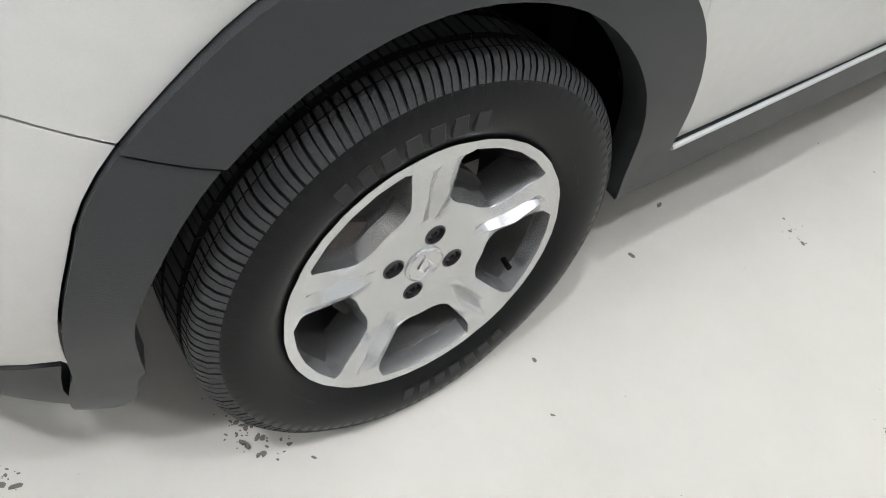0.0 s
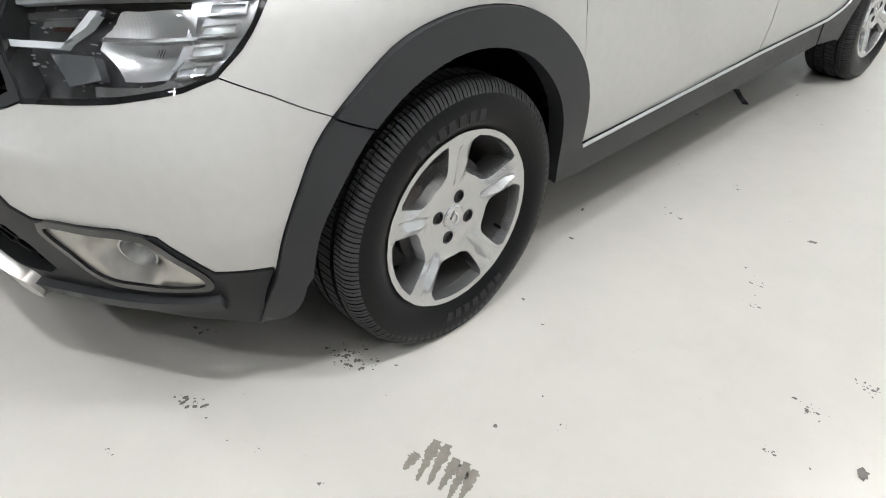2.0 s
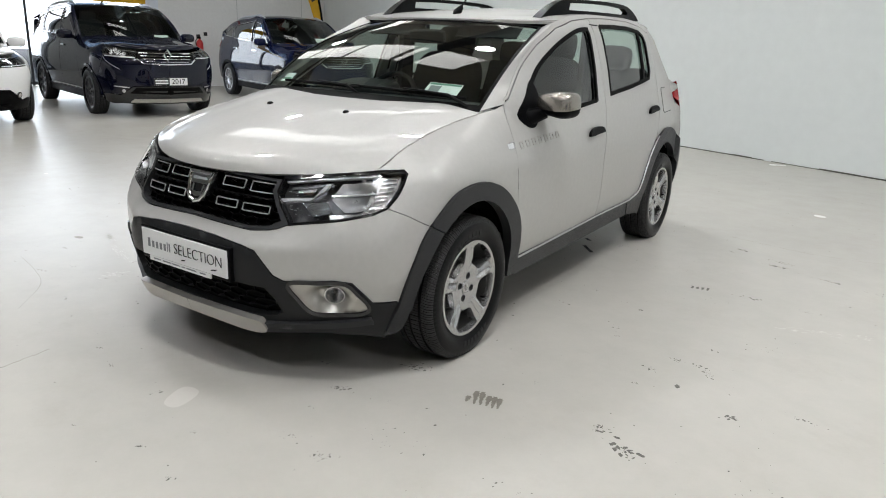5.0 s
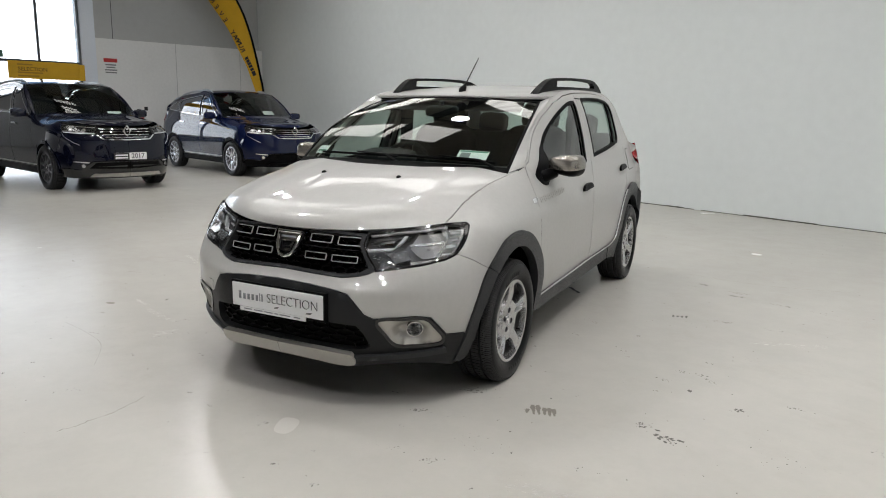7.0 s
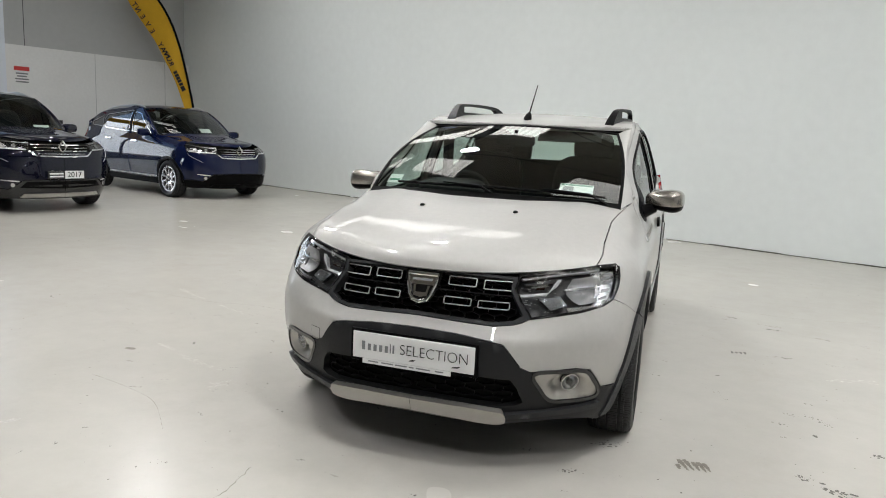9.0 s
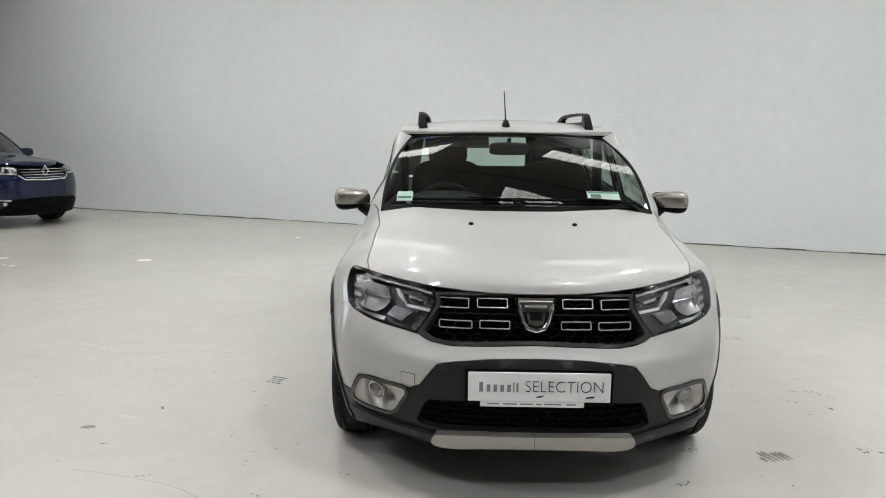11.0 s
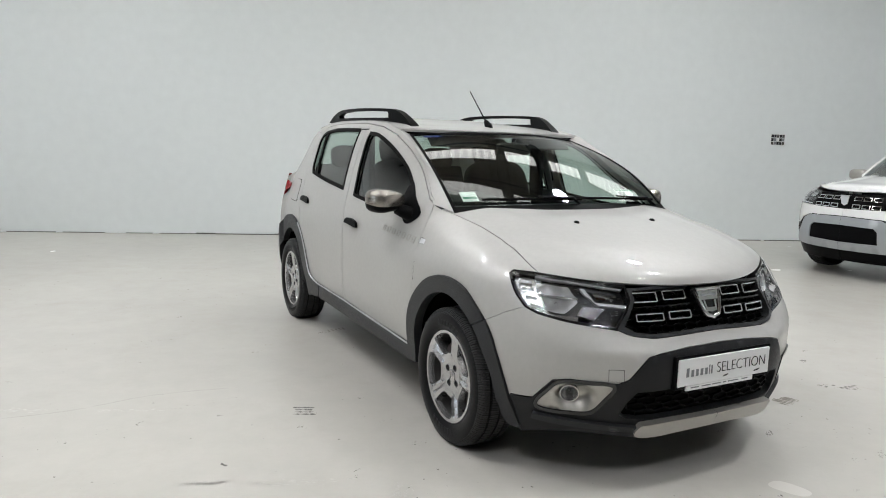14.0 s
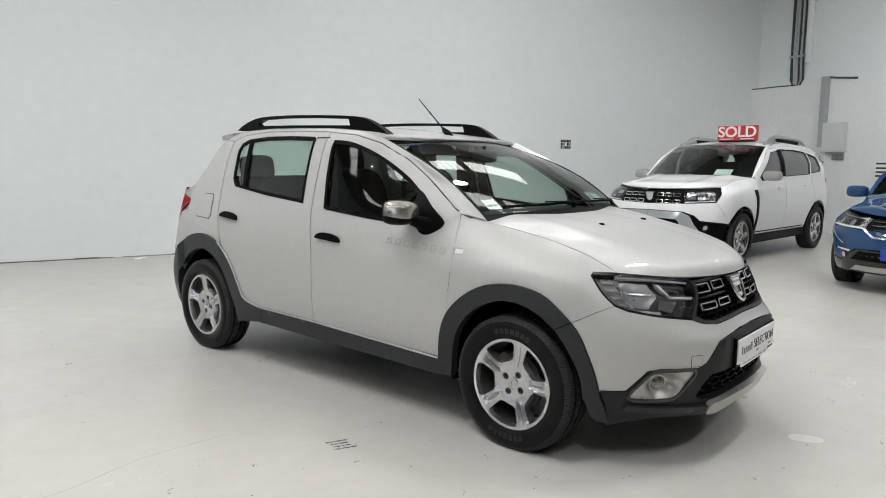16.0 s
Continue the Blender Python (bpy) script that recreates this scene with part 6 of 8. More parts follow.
def fog_surf(s, z):
    d = math.hypot((s + 0.722) / 0.082, (z - 0.378) / 0.050)
    return hero(s, z) - normal_of(hero, (s, z)) * (0.046 * smooth01((1.12 - d) / 0.5))


bez = panel_mesh("fog_bezel", shrink(FOG_HOLE, 0.004), fog_surf, SATIN, 0.02, [arc2(-0.700, 0.380, 0.036, 0, 360, 24, 0.033)[:-1]], 0.016, 0.001)
hero_panel("fog_surround", shrink(FOG_HOLE, -0.010), GLOSS_BLACK, depth=0.02, holes=[shrink(FOG_HOLE, 0.004)], proud=0.008, gap=0.0, step=0.03, label="black rim round the fog lamp bezel")
bezels = pair("fog_bezel", bez, hero_car, "satin silver fog lamp surround")
for side, host in zip((1, -1), bezels):
    c, n = hero(-0.700, 0.380), normal_of(hero, (-0.700, 0.380))
    c, n = Vector((c.x * side, c.y, c.z)), Vector((n.x * side, n.y, n.z))
    turn = n.to_track_quat("Z", "Y").to_matrix().to_4x4()
    bowl = part("fog_bowl", lathe_bm([(-0.070, 0.0), (-0.067, 0.014), (-0.050, 0.030), (-0.026, 0.036), (-0.020, 0.038), (-0.020, 0.034), (-0.030, 0.032)], 24, "z", caps=False), REFLECTOR, host, smooth=True)
    glass = part("fog_lens", lathe_bm([(-0.006, 0.0), (-0.0075, 0.010), (-0.011, 0.019), (-0.017, 0.028), (-0.026, 0.034)], 24, "z", caps=False), LENS, host, "clear fog lamp lens", smooth=True)
    bulb = part("fog_bulb", lathe_bm([(-0.070, 0.0), (-0.070, 0.008), (-0.045, 0.010), (-0.040, 0.006), (-0.038, 0.0)], 12, "z"), ALLOY_MID, host)
    for o in (bowl, glass, bulb):
        o.matrix_basis = Matrix.Translation(c) @ turn

# stickers behind the screen
def on_screen(name, a0, a1, v0, v1, mat, lift, parent=hero_car, label=""):
    return child(new(name, grid_mesh(name, lambda u, v: screen(a0 + (a1 - a0) * u, v0 + (v1 - v0) * v) - Vector((0, -0.55, 0.83)) * lift, 4, 3, mat, 0.0008)), parent, label)


card = on_screen("display_card", 0.768, 0.892, 0.105, 0.215, PAPER, 0.006, label="white paper card behind the glass")
on_screen("card_band", 0.772, 0.888, 0.195, 0.210, GREEN_INK, 0.005, card)
on_screen("card_lines", 0.780, 0.82, 0.120, 0.185, GREY_INK, 0.005, card)
disc = on_screen("tax_disc", 0.055, 0.115, 0.105, 0.20, PAPER, 0.006, label="small white paper disc behind the glass")
on_screen("disc_band", 0.060, 0.110, 0.13, 0.15, GREEN_INK, 0.005, disc)
on_screen("screen_sticker", 0.06, 0.14, 0.945, 0.975, BLUE_INK, 0.006)

# ---- the other parked cars -------------------------------------------------
def parked_car(name, label, paint_mat, at, heading, wb, width, fo, ro, belt, roof_z, hub, radius, hood, yw, yt, clad, rails, grille_mat, wheel, badge_shape, tall=0.0, trim=None, sill=0.26, rise=0.05, drop=0.04, sweep=0.04, offroad=False):
    """A parked car seen from some metres away: bodywork in panels, glazing, lamps, grille and wheels."""
    car = new(name)
    hw = width / 2
    flank = curve1([0.15, sill, 0.45, 0.68, belt - 0.12, belt, (belt + roof_z) / 2, roof_z - 0.12, roof_z],
                   [hw * 0.90, hw * 0.935, hw * 0.965, hw, hw * 0.975, hw * 0.940, hw * 0.885, hw * 0.80, hw * 0.735])
    push = curve1([0.15, 0.30, 0.45, 0.60, hood - 0.16, hood - 0.04, hood + 0.1], [0.09, 0.03, 0.0, 0.005, 0.05, 0.13, 0.24])
    back = curve1([0.15, 0.45, 0.7, belt, roof_z], [-0.05, 0.0, -0.02, -0.12, -0.5])
    plan = [(hw, -0.15), (hw * 0.985, -0.33), (hw * 0.93, -fo * 0.60), (hw * 0.83, -fo * 0.75), (hw * 0.66, -fo * 0.88), (hw * 0.38, -fo * 0.97), (0.0, -fo)]
    tail = [(hw, wb + ro * 0.45), (hw * 0.97, wb + ro * 0.65), (hw * 0.85, wb + ro * 0.88), (hw * 0.5, wb + ro * 0.98), (0.0, wb + ro)]
    wing_top = lambda y: np.interp(y, [-fo, -fo * 0.55, 0.0, yw], [hood - 0.05, hood - 0.03, hood + 0.04, belt + 0.03])

    def taper(y, z):
        g = min(1.0, max(0.0, (1.2 - y) / 0.9) ** 2)
        roll = 0.10 * smooth01((yw + 0.02 - y) / 0.35) * max(0.0, (min(z, belt) - wing_top(y) + 0.15) / 0.15) ** 2
        h = max(0.0, (y - wb + 0.5) / 1.2) ** 2
        return roll + 0.04 * g * smooth01((z - belt + 0.15) / 0.2) + 0.08 * h * smooth01((z - belt + 0.1) / 0.4)
    sk = Skin(plan, flank, push, -0.15, taper, tail, back, wb + ro * 0.45)
    mid, end = sk.s0 - sk.front[0][-1], sk.s1 + sk.back[0][-1]
    ra = radius + 0.075

    def pan(nm, outline, mat, depth=0.015, holes=(), proud=0.0, step=0.06, gap=0.003, lab=""):
        return pair(nm, panel_mesh(nm, shrink(outline, gap), sk, mat, depth, holes, step, proud), car, lab)
    af = lambda a0, a1, r=ra: arc2(0.0, hub, r, a0, a1, 14)
    ar = lambda a0, a1, r=ra: arc2(wb, hub, r, a0, a1, 14)
    zlow = sill + 0.02
    zl, zh = hood - (0.25 if offroad else 0.20), hood - 0.045
    tip, inn = -fo * 0.52 - 0.05 + sweep, mid + hw * 0.50
    light = [(inn, zh - 0.02), ((inn + tip) / 2, zh + 0.005), (tip, zh + 0.015 + sweep * 0.5), (tip - 0.03, zh - 0.05 + sweep * 0.5), (tip - 0.12, zl + 0.03), (inn, zl + 0.01)]
    knots = [(float(y), float(wing_top(y))) for y in (yw - 0.02, yw * 0.5, 0.0)] + [(-0.2, float(wing_top(-0.2)) - 0.005), (tip + 0.02, zh + 0.02 + sweep * 0.5)]
    seam = [tuple(np.array(a) + (np.array(b) - np.array(a)) * k / 4) for a, b in zip(knots, knots[1:]) for k in range(4)] + [knots[-1]]
    dz = yw + 0.02
    pan("front_wing", [(tip - 0.03, zh - 0.05 + sweep * 0.5), (tip - 0.12, zl + 0.03)] + af(150, 20)[0:] + [(0.42, sill + 0.05), (0.42, 0.6), (dz, belt)] + seam, paint_mat)
    low_z = 0.40 + tall * 0.4
    if offroad:
        low_line = [(mid, 0.705), (mid + 0.46, 0.695), (mid + 0.60, 0.650), (mid + 0.68, 0.585), (-0.62, 0.570)]
    else:
        low_line = [(mid, low_z + 0.06), (inn + 0.1, low_z + 0.05), (inn + 0.3, low_z - 0.08), (-0.62, low_z - 0.06)]
    pan("bumper", [(tip - 0.12, zl + 0.03), (inn, zl + 0.01), (mid, zl + 0.0)] + low_line + (af(178, 150) if not offroad else [af(150, 150)[0]]), paint_mat, lab="painted front bumper")
    lowmat = DARK_PLASTIC if clad else GLOSS_BLACK
    pan("bumper_lower", [(p[0], p[1] - 0.005) for p in low_line] + (af(150, 178) if offroad else [af(178, 178)[0]]) + [(-0.46, 0.22), (mid + 0.4, 0.20), (mid, 0.20)], lowmat, depth=0.03, proud=0.002)
    if offroad:
        hole = [(mid, 0.605), (mid + 0.38, 0.598), (mid + 0.425, 0.56), (mid + 0.45, 0.425), (mid, 0.415)]
        outer = [(mid, 0.70), (mid + 0.44, 0.69), (mid + 0.545, 0.645), (mid + 0.62, 0.53), (mid + 0.77, 0.375), (mid + 0.74, 0.345), (mid + 0.5, 0.335), (mid, 0.33)]
        ring = outer + [hole[-1]] + hole[::-1][1:]
        pan("bumper_guard", ring, material("satin_grey", (0.40, 0.42, 0.44), 0.38, 0.6, coat=0.3, vary=0.05), depth=0.03, proud=0.016, gap=0.0, lab="satin grey bumper guard")
        pan("air_intake", hole, SEAL, depth=0.0, proud=-0.01)
        for zz in (0.47, 0.51, 0.55):
            pan("intake_bar", [(mid, zz), (mid + 0.40, zz), (mid + 0.40, zz - 0.010), (mid, zz - 0.010)], DARK_PLASTIC, depth=0.01, proud=0.0, gap=0.0)
        pan("wing_vent", [(0.325, 0.965), (0.415, 0.965), (0.455, 0.88), (0.450, 0.36), (0.385, 0.36), (0.39, 0.84)], DARK_PLASTIC, depth=0.015, proud=0.008, gap=0.0, lab="black vent behind the wheel arch")
    else:
        pan("air_intake", [(mid, low_z + 0.03), (inn + 0.06, low_z + 0.03), (inn + 0.16, low_z - 0.06), (mid, low_z - 0.08)], SEAL, depth=0.0, proud=0.004)
    if not offroad:
        pan("skid_plate", [(mid, 0.285), (inn + 0.1, 0.285), (inn + 0.16, 0.235), (mid, 0.225)], DARK_PLASTIC if clad else SATIN, depth=0.02, proud=0.02, lab="skid plate under the bumper")
    fog = (mid + 0.76, 0.50) if offroad else (inn + 0.24, low_z - 0.02)
    pan("fog_ring", arc2(*fog, 0.045, 0, 360, 14)[:-1], GLOSS_BLACK, depth=0.02, proud=0.006, step=0.03)
    pan("fog_lamp", arc2(*fog, 0.030, 0, 360, 12)[:-1], REFLECTOR, depth=0.01, proud=0.010, step=0.02)
    # doors
    roofz = curve1([yw, yt, yt + 0.4, wb * 0.6, wb * 0.85, wb + ro * 0.15, wb + ro * 0.5, wb + ro * 0.66], [belt + 0.04, roof_z - 0.11, roof_z - 0.055, roof_z - 0.045 - drop * 0.15, roof_z - 0.062 - drop * 0.4, roof_z - 0.095 - drop * 0.75, roof_z - 0.17 - drop * 1.35, roof_z - 0.25 - drop * 1.7])
    bl = lambda y: belt + rise * max(0.0, y - yw) / wb
    m1, m2 = wb * 0.53, wb * 0.53 + 0.02
    glass_f = [(yw + 0.14, belt + 0.025), (yt - 0.03, roofz(yt) - 0.075), (yt + 0.4, roofz(yt + 0.4) - 0.07), (m1 - 0.05, roofz(m1) - 0.07), (m1 - 0.06, bl(m1) + 0.025)]
    yd = wb * 0.90
    glass_r = [(m1 + 0.05, bl(m1) + 0.025), (m1 + 0.05, roofz(m1) - 0.07), (wb * 0.75, roofz(wb * 0.75) - 0.072), (yd - 0.02, roofz(yd) - 0.08), (yd + 0.06, bl(yd) + 0.20), (yd + 0.02, bl(yd) + 0.035)]
    glass_q = [(yd + 0.10, bl(yd) + 0.05), (yd + 0.13, bl(yd) + 0.20), (yd + 0.06, roofz(yd) - 0.085), (wb + ro * 0.22, roofz(wb + ro * 0.22) - 0.10), (wb + ro * 0.36, bl(wb) + 0.13), (wb + ro * 0.30, bl(wb) + 0.07)]
    top_f = [(yw + 0.02, belt + 0.05)] + [(y, float(roofz(y)) - 0.02) for y in (yt, yt + 0.4, m1)]
    pan("front_door", [(0.42, sill + 0.06), (0.42, 0.6), (dz, belt)] + top_f + [(m1, belt), (m1 - 0.02, 0.7), (m1 - 0.02, sill + 0.06)], paint_mat, holes=[glass_f])
    pan("rear_door", [(m1 - 0.015, sill + 0.06), (m1 - 0.015, 0.7), (m1 + 0.005, belt)] + [(y, float(roofz(y)) - 0.02) for y in (m1 + 0.005, wb * 0.7, yd + 0.015)] + [(yd + 0.095, bl(yd) + 0.20), (yd + 0.06, belt), (wb - 0.15, hub + ra + 0.12)] + ar(120, 172) + [(wb - ra - 0.05, sill + 0.06)],
        paint_mat, holes=[glass_r])
    pan("rear_quarter", [(wb - 0.145, hub + ra + 0.12), (yd + 0.065, belt), (yd + 0.10, bl(yd) + 0.20), (yd + 0.02, float(roofz(yd)) - 0.02), (wb + ro * 0.255, float(roofz(wb + ro * 0.25)) - 0.02), (wb + ro * 0.5, float(roofz(wb + ro * 0.5)) - 0.03), (wb + ro * 0.72, belt + 0.12), (wb + ro * 0.74, belt - 0.05), (wb + ro * 0.9, belt - 0.10), (wb + ro * 0.9, sill + 0.1)]
        + ar(0, 120), paint_mat, holes=[glass_q])
    pan("tail_lamp", [(wb + ro * 0.62, belt - 0.04), (wb + ro * 0.66, belt + 0.06), (wb + ro * 1.1, belt + 0.02), (wb + ro * 1.1, belt - 0.14), (wb + ro * 0.8, belt - 0.12)], RED_LENS, proud=0.012, lab="red tail lamp")
    pan("tailgate", [(wb + ro * 0.9, belt - 0.10), (wb + ro * 0.9, sill + 0.1), (end, sill + 0.1), (end, belt - 0.10)], paint_mat)
    for g in (glass_f, glass_r, glass_q):
        pan("door_glass", g, DARK_GLASS, depth=0.0, proud=-0.008, gap=-0.008, lab="dark tinted side window")
        pan("window_trim", shrink(g, -0.003), trim or SEAL, depth=0.008, holes=[shrink(g, 0.007)], proud=0.003, gap=0.0)
    pan("roof_side", top_f + [(y, float(roofz(y)) - 0.02) for y in (wb * 0.7, wb * 0.9, wb + ro * 0.25, wb + ro * 0.5)] + [(y, float(roofz(y)) + 0.015) for y in (wb + ro * 0.5, wb + ro * 0.25, wb * 0.9, wb * 0.7, m1, yt + 0.4, yt)] + [(yw + 0.02, belt + 0.075)], paint_mat)
    rail_mat = BRIGHT if rails == 2 else SATIN
    pan("pillar_cover", [(m1 - 0.055, bl(m1) + 0.03), (m1 + 0.045, bl(m1) + 0.03), (m1 + 0.045, float(roofz(m1)) - 0.075), (m1 - 0.045, float(roofz(m1)) - 0.075)], SEAL, depth=0.006, proud=0.004, gap=0.0, lab="black pillar cover")
    # arch and sill trims
    cm = DARK_PLASTIC if clad else paint_mat
    ro_ = radius + 0.048 if offroad else ra
    pan("wheel_arch_trim", af(188, -8, ro_) + af(-8, 188, radius + 0.025), cm, depth=0.05, proud=0.010, gap=0.0, step=0.04)
    pan("wheel_arch_trim", ar(188, -8, ro_) + ar(-8, 188, radius + 0.025), cm, depth=0.05, proud=0.010, gap=0.0, step=0.04)
    pan("sill_trim", [(0.40, sill + 0.065), (wb - ra + 0.01, sill + 0.065), (wb - ra + 0.03, sill - 0.05), (0.38, sill - 0.05)], DARK_PLASTIC, depth=0.03, proud=0.006, gap=0.0)
    pan("sill_strip", [(0.44, sill + 0.10), (wb - ra - 0.06, sill + 0.10), (wb - ra - 0.06, sill + 0.085), (0.44, sill + 0.085)], SATIN if trim else DARK_PLASTIC, depth=0.006, proud=0.004, gap=0.0)
    # lamps
    pan("lamp_seal", light, GLOSS_BLACK, depth=0.02, proud=-0.02)
    pan("head_lamp", light, LENS, depth=0.0, proud=0.004, lab="clear head lamp")
    if not offroad:
        for k, r in ((0.30, 0.034), (0.62, 0.030)):
            pan("projector", arc2(inn + (tip - inn) * k, (zl + zh) / 2 + sweep * 0.3 * k, r, 0, 360, 14)[:-1], REFLECTOR, depth=0.02, proud=-0.012, step=0.02)
        pan("lamp_brow", [(inn + 0.03, zh - 0.030), ((inn + tip) / 2, zh - 0.012), (tip - 0.04, zh + sweep * 0.4 - 0.005), (tip - 0.05, zh + sweep * 0.4 - 0.018), ((inn + tip) / 2, zh - 0.024), (inn + 0.03, zh - 0.040)], REFLECTOR, depth=0.01, proud=-0.008, gap=0.0, step=0.03)
    else:
        w3 = (tip - 0.10 - inn - 0.05) / 3
        for k in range(3):
            a0 = inn + 0.05 + k * w3
            for z0, z1 in ((zl + 0.062, (zl + zh) / 2 - 0.002), ((zl + zh) / 2 + 0.008, zh - 0.045 + 0.006 * k)):
                cell = [(a0, z0), (a0 + w3 * 0.82, z0 + 0.004), (a0 + w3 * 0.74, z1), (a0 - 0.006, z1 - 0.004)]
                pan("lamp_cell", cell, REFLECTOR if (k + (z0 > zl + 0.07)) % 2 else ALLOY_MID, depth=0.012, proud=-0.012, gap=0.0, step=0.02)
    pan("day_light", [(inn + 0.02, zl + 0.035), (tip - 0.13, zl + 0.055), (tip - 0.13, zl + 0.04), (inn + 0.02, zl + 0.02)], WHITE, depth=0.008, proud=-0.002)
    if badge_shape == "diamond" and trim:
        hook = [(tip - 0.10, zl + 0.04), (tip - 0.145, zl - 0.02), (fog[0] + 0.10, zl - 0.10), (fog[0] + 0.02, zl - 0.135)]
        hook_back = [(p[0] - 0.012, p[1] - 0.014) for p in hook[::-1]]
        pan("lamp_hook", hook + hook_back, BRIGHT, depth=0.01, proud=0.004, gap=0.0, step=0.03, lab="bright hook-shaped light strip")
        pan("fog_strip", [(fog[0] - 0.09, fog[1] + 0.058), (fog[0] + 0.14, fog[1] + 0.075), (fog[0] + 0.15, fog[1] + 0.060), (fog[0] - 0.08, fog[1] + 0.040)], CHROME, depth=0.012, proud=0.010, gap=0.0, step=0.03, lab="chrome strip over the fog lamp")
        pan("lamp_inner", [(inn + 0.04, (zl + zh) / 2 - 0.03), ((inn + tip) / 2, (zl + zh) / 2 - 0.022), (tip - 0.09, (zl + zh) / 2 + 0.01), (tip - 0.10, (zl + zh) / 2 - 0.02), ((inn + tip) / 2, (zl + zh) / 2 - 0.05), (inn + 0.04, (zl + zh) / 2 - 0.055)], REFLECTOR, depth=0.012, proud=-0.010, gap=0.0, step=0.03)
    # grille with bars
    g_in = [(mid, zh - 0.03), (inn - 0.005, zh - 0.022), (inn - 0.012, zl + 0.005), (inn - 0.10, zl - 0.055), (mid, zl - 0.065)]
    pan("grille", g_in, SEAL, depth=0.02, proud=-0.012)
    if grille_mat is CHROME:
        for k in range(4):
            z = zh - 0.055 - k * 0.042
            e = inn - 0.03 - 0.03 * k
            pan("grille_bar", [(mid, z), (e, z + 0.002), (e, z - 0.005), (mid, z - 0.008)], CHROME, depth=0.02, proud=0.0, gap=0.0)
        pan("grille_frame", [(inn - 0.012, zl + 0.015), (inn - 0.10, zl - 0.050), (mid, zl - 0.060), (mid, zl - 0.078), (inn - 0.09, zl - 0.068), (inn + 0.004, zl + 0.005)], CHROME, depth=0.02, proud=0.006, gap=0.0)
    else:
        for k in range(3):
            for r in range(2):
                s0 = mid + 0.09 + k * (inn - mid - 0.11) / 3
                s1 = s0 + (inn - mid - 0.11) / 3 - 0.02
                z = zh - 0.065 - r * 0.085
                rect = [(s0, z), (s1, z), (s1, z - 0.045), (s0, z - 0.045)]
                pan("grille_insert", rect, CHROME, depth=0.015, holes=[shrink(rect, 0.007)], proud=-0.002, gap=0.0)
    # badge on the nose
    yb = sk(mid, (zl + zh) / 2).y - 0.02
    zb = (zl + zh) / 2 - 0.01
    if badge_shape == "diamond":
        part("badge", tube_bm([(0, yb, zb + 0.085), (0.056, yb, zb), (0, yb, zb - 0.085), (-0.056, yb, zb)], 0.017, 6, closed=True), CHROME, car, "chrome badge")
    else:
        part("badge", prism_bm([(-0.06, zb + 0.06), (0.06, zb + 0.06), (0.04, zb - 0.04), (0, zb - 0.06), (-0.04, zb - 0.04)], yb - 0.01, yb + 0.03, "y", 0.006), CHROME, car, "chrome shield badge")
    # bonnet, screen, roof, tail glass
    edge = curve3([sk(*p) + Vector((0, 0, 0.002)) for p in seam[::-1]])
    nose = sk(mid, zh - 0.02)
    spine = curve3([(0, nose.y, zh - 0.01), (0, nose.y + 0.05, zh + 0.055), (0, -fo * 0.45, hood + 0.045), (0, 0.0, hood + 0.10), (0, yw - 0.28, belt + 0.065)])

    def hoodf(u, v):
        a = 2 * u - 1
        m_, e_ = spine(v), edge(v)
        k = abs(a)
        rib = 0.012 * smooth01((k - 0.5) / 0.1) * (1 - smooth01((k - 0.66) / 0.25)) * smooth01(v / 0.3)
        return Vector((e_.x * a, m_.y + (e_.y - m_.y) * k ** 2, m_.z + (e_.z - m_.z) * k ** 2.4 + rib))
    child(new("bonnet", grid_mesh("bonnet", hoodf, 28, 20, paint_mat, 0.015)), car)
    xb, xt = sk(yw, belt + 0.03).x - 0.03, sk(yt, roof_z - 0.10).x - 0.035

    def scr(u, v):
        a = 2 * u - 1
        p = Vector((xb * a, yw - 0.26 + 0.24 * a * a, belt + 0.065 - 0.035 * a * a)).lerp(Vector((xt * a, yt - 0.05 + 0.05 * a * a, roof_z - 0.055 - 0.035 * a * a)), v)
        return p + Vector((0, -0.5, 0.8)) * (0.03 * math.sin(math.pi * v))
    child(new("windscreen", grid_mesh("windscreen", scr, 16, 10, SCREEN)), car, "windscreen glass")
    # dark sheet added in place of the dim depth of the cabin
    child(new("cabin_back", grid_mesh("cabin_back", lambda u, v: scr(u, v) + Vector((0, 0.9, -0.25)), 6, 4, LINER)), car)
    red = lambda y: sk(y, float(roofz(y)) + 0.013)

    def pil(u, v):
        return scr(1.0, v).lerp(red(yw + 0.02 + (yt - yw) * v), u) + Vector((0.4, -0.4, 0.4)) * 0.015 * math.sin(math.pi * u)
    pair("roof_pillar", grid_mesh("roof_pillar", pil, 4, 10, paint_mat, 0.01), car)
    spine2 = curve3([(0, yt - 0.045, roof_z - 0.052), (0, yt + 0.35, roof_z), (0, wb * 0.7, roof_z + 0.005 - drop * 0.2), (0, wb + ro * 0.5, roof_z - 0.10 - drop * 1.2)])

    def rf(u, v):
        a = 2 * u - 1
        e_ = red(yt + (wb + ro * 0.48 - yt) * v)
        m_ = spine2(v)
        k = abs(a)
        return Vector((e_.x * a, m_.y + (e_.y - m_.y) * k ** 2, m_.z + (e_.z - m_.z) * k ** 2.6))
    child(new("roof", grid_mesh("roof", rf, 16, 16, paint_mat, 0.01)), car)
    child(new("rear_glass", grid_mesh("rear_glass", lambda u, v: Vector((hw * 0.72 * (2 * u - 1), wb + ro * 0.93, belt - 0.08)).lerp(rf(0.05 + 0.9 * u, 1.0), v), 10, 6, DARK_GLASS, 0.0, True)), car)
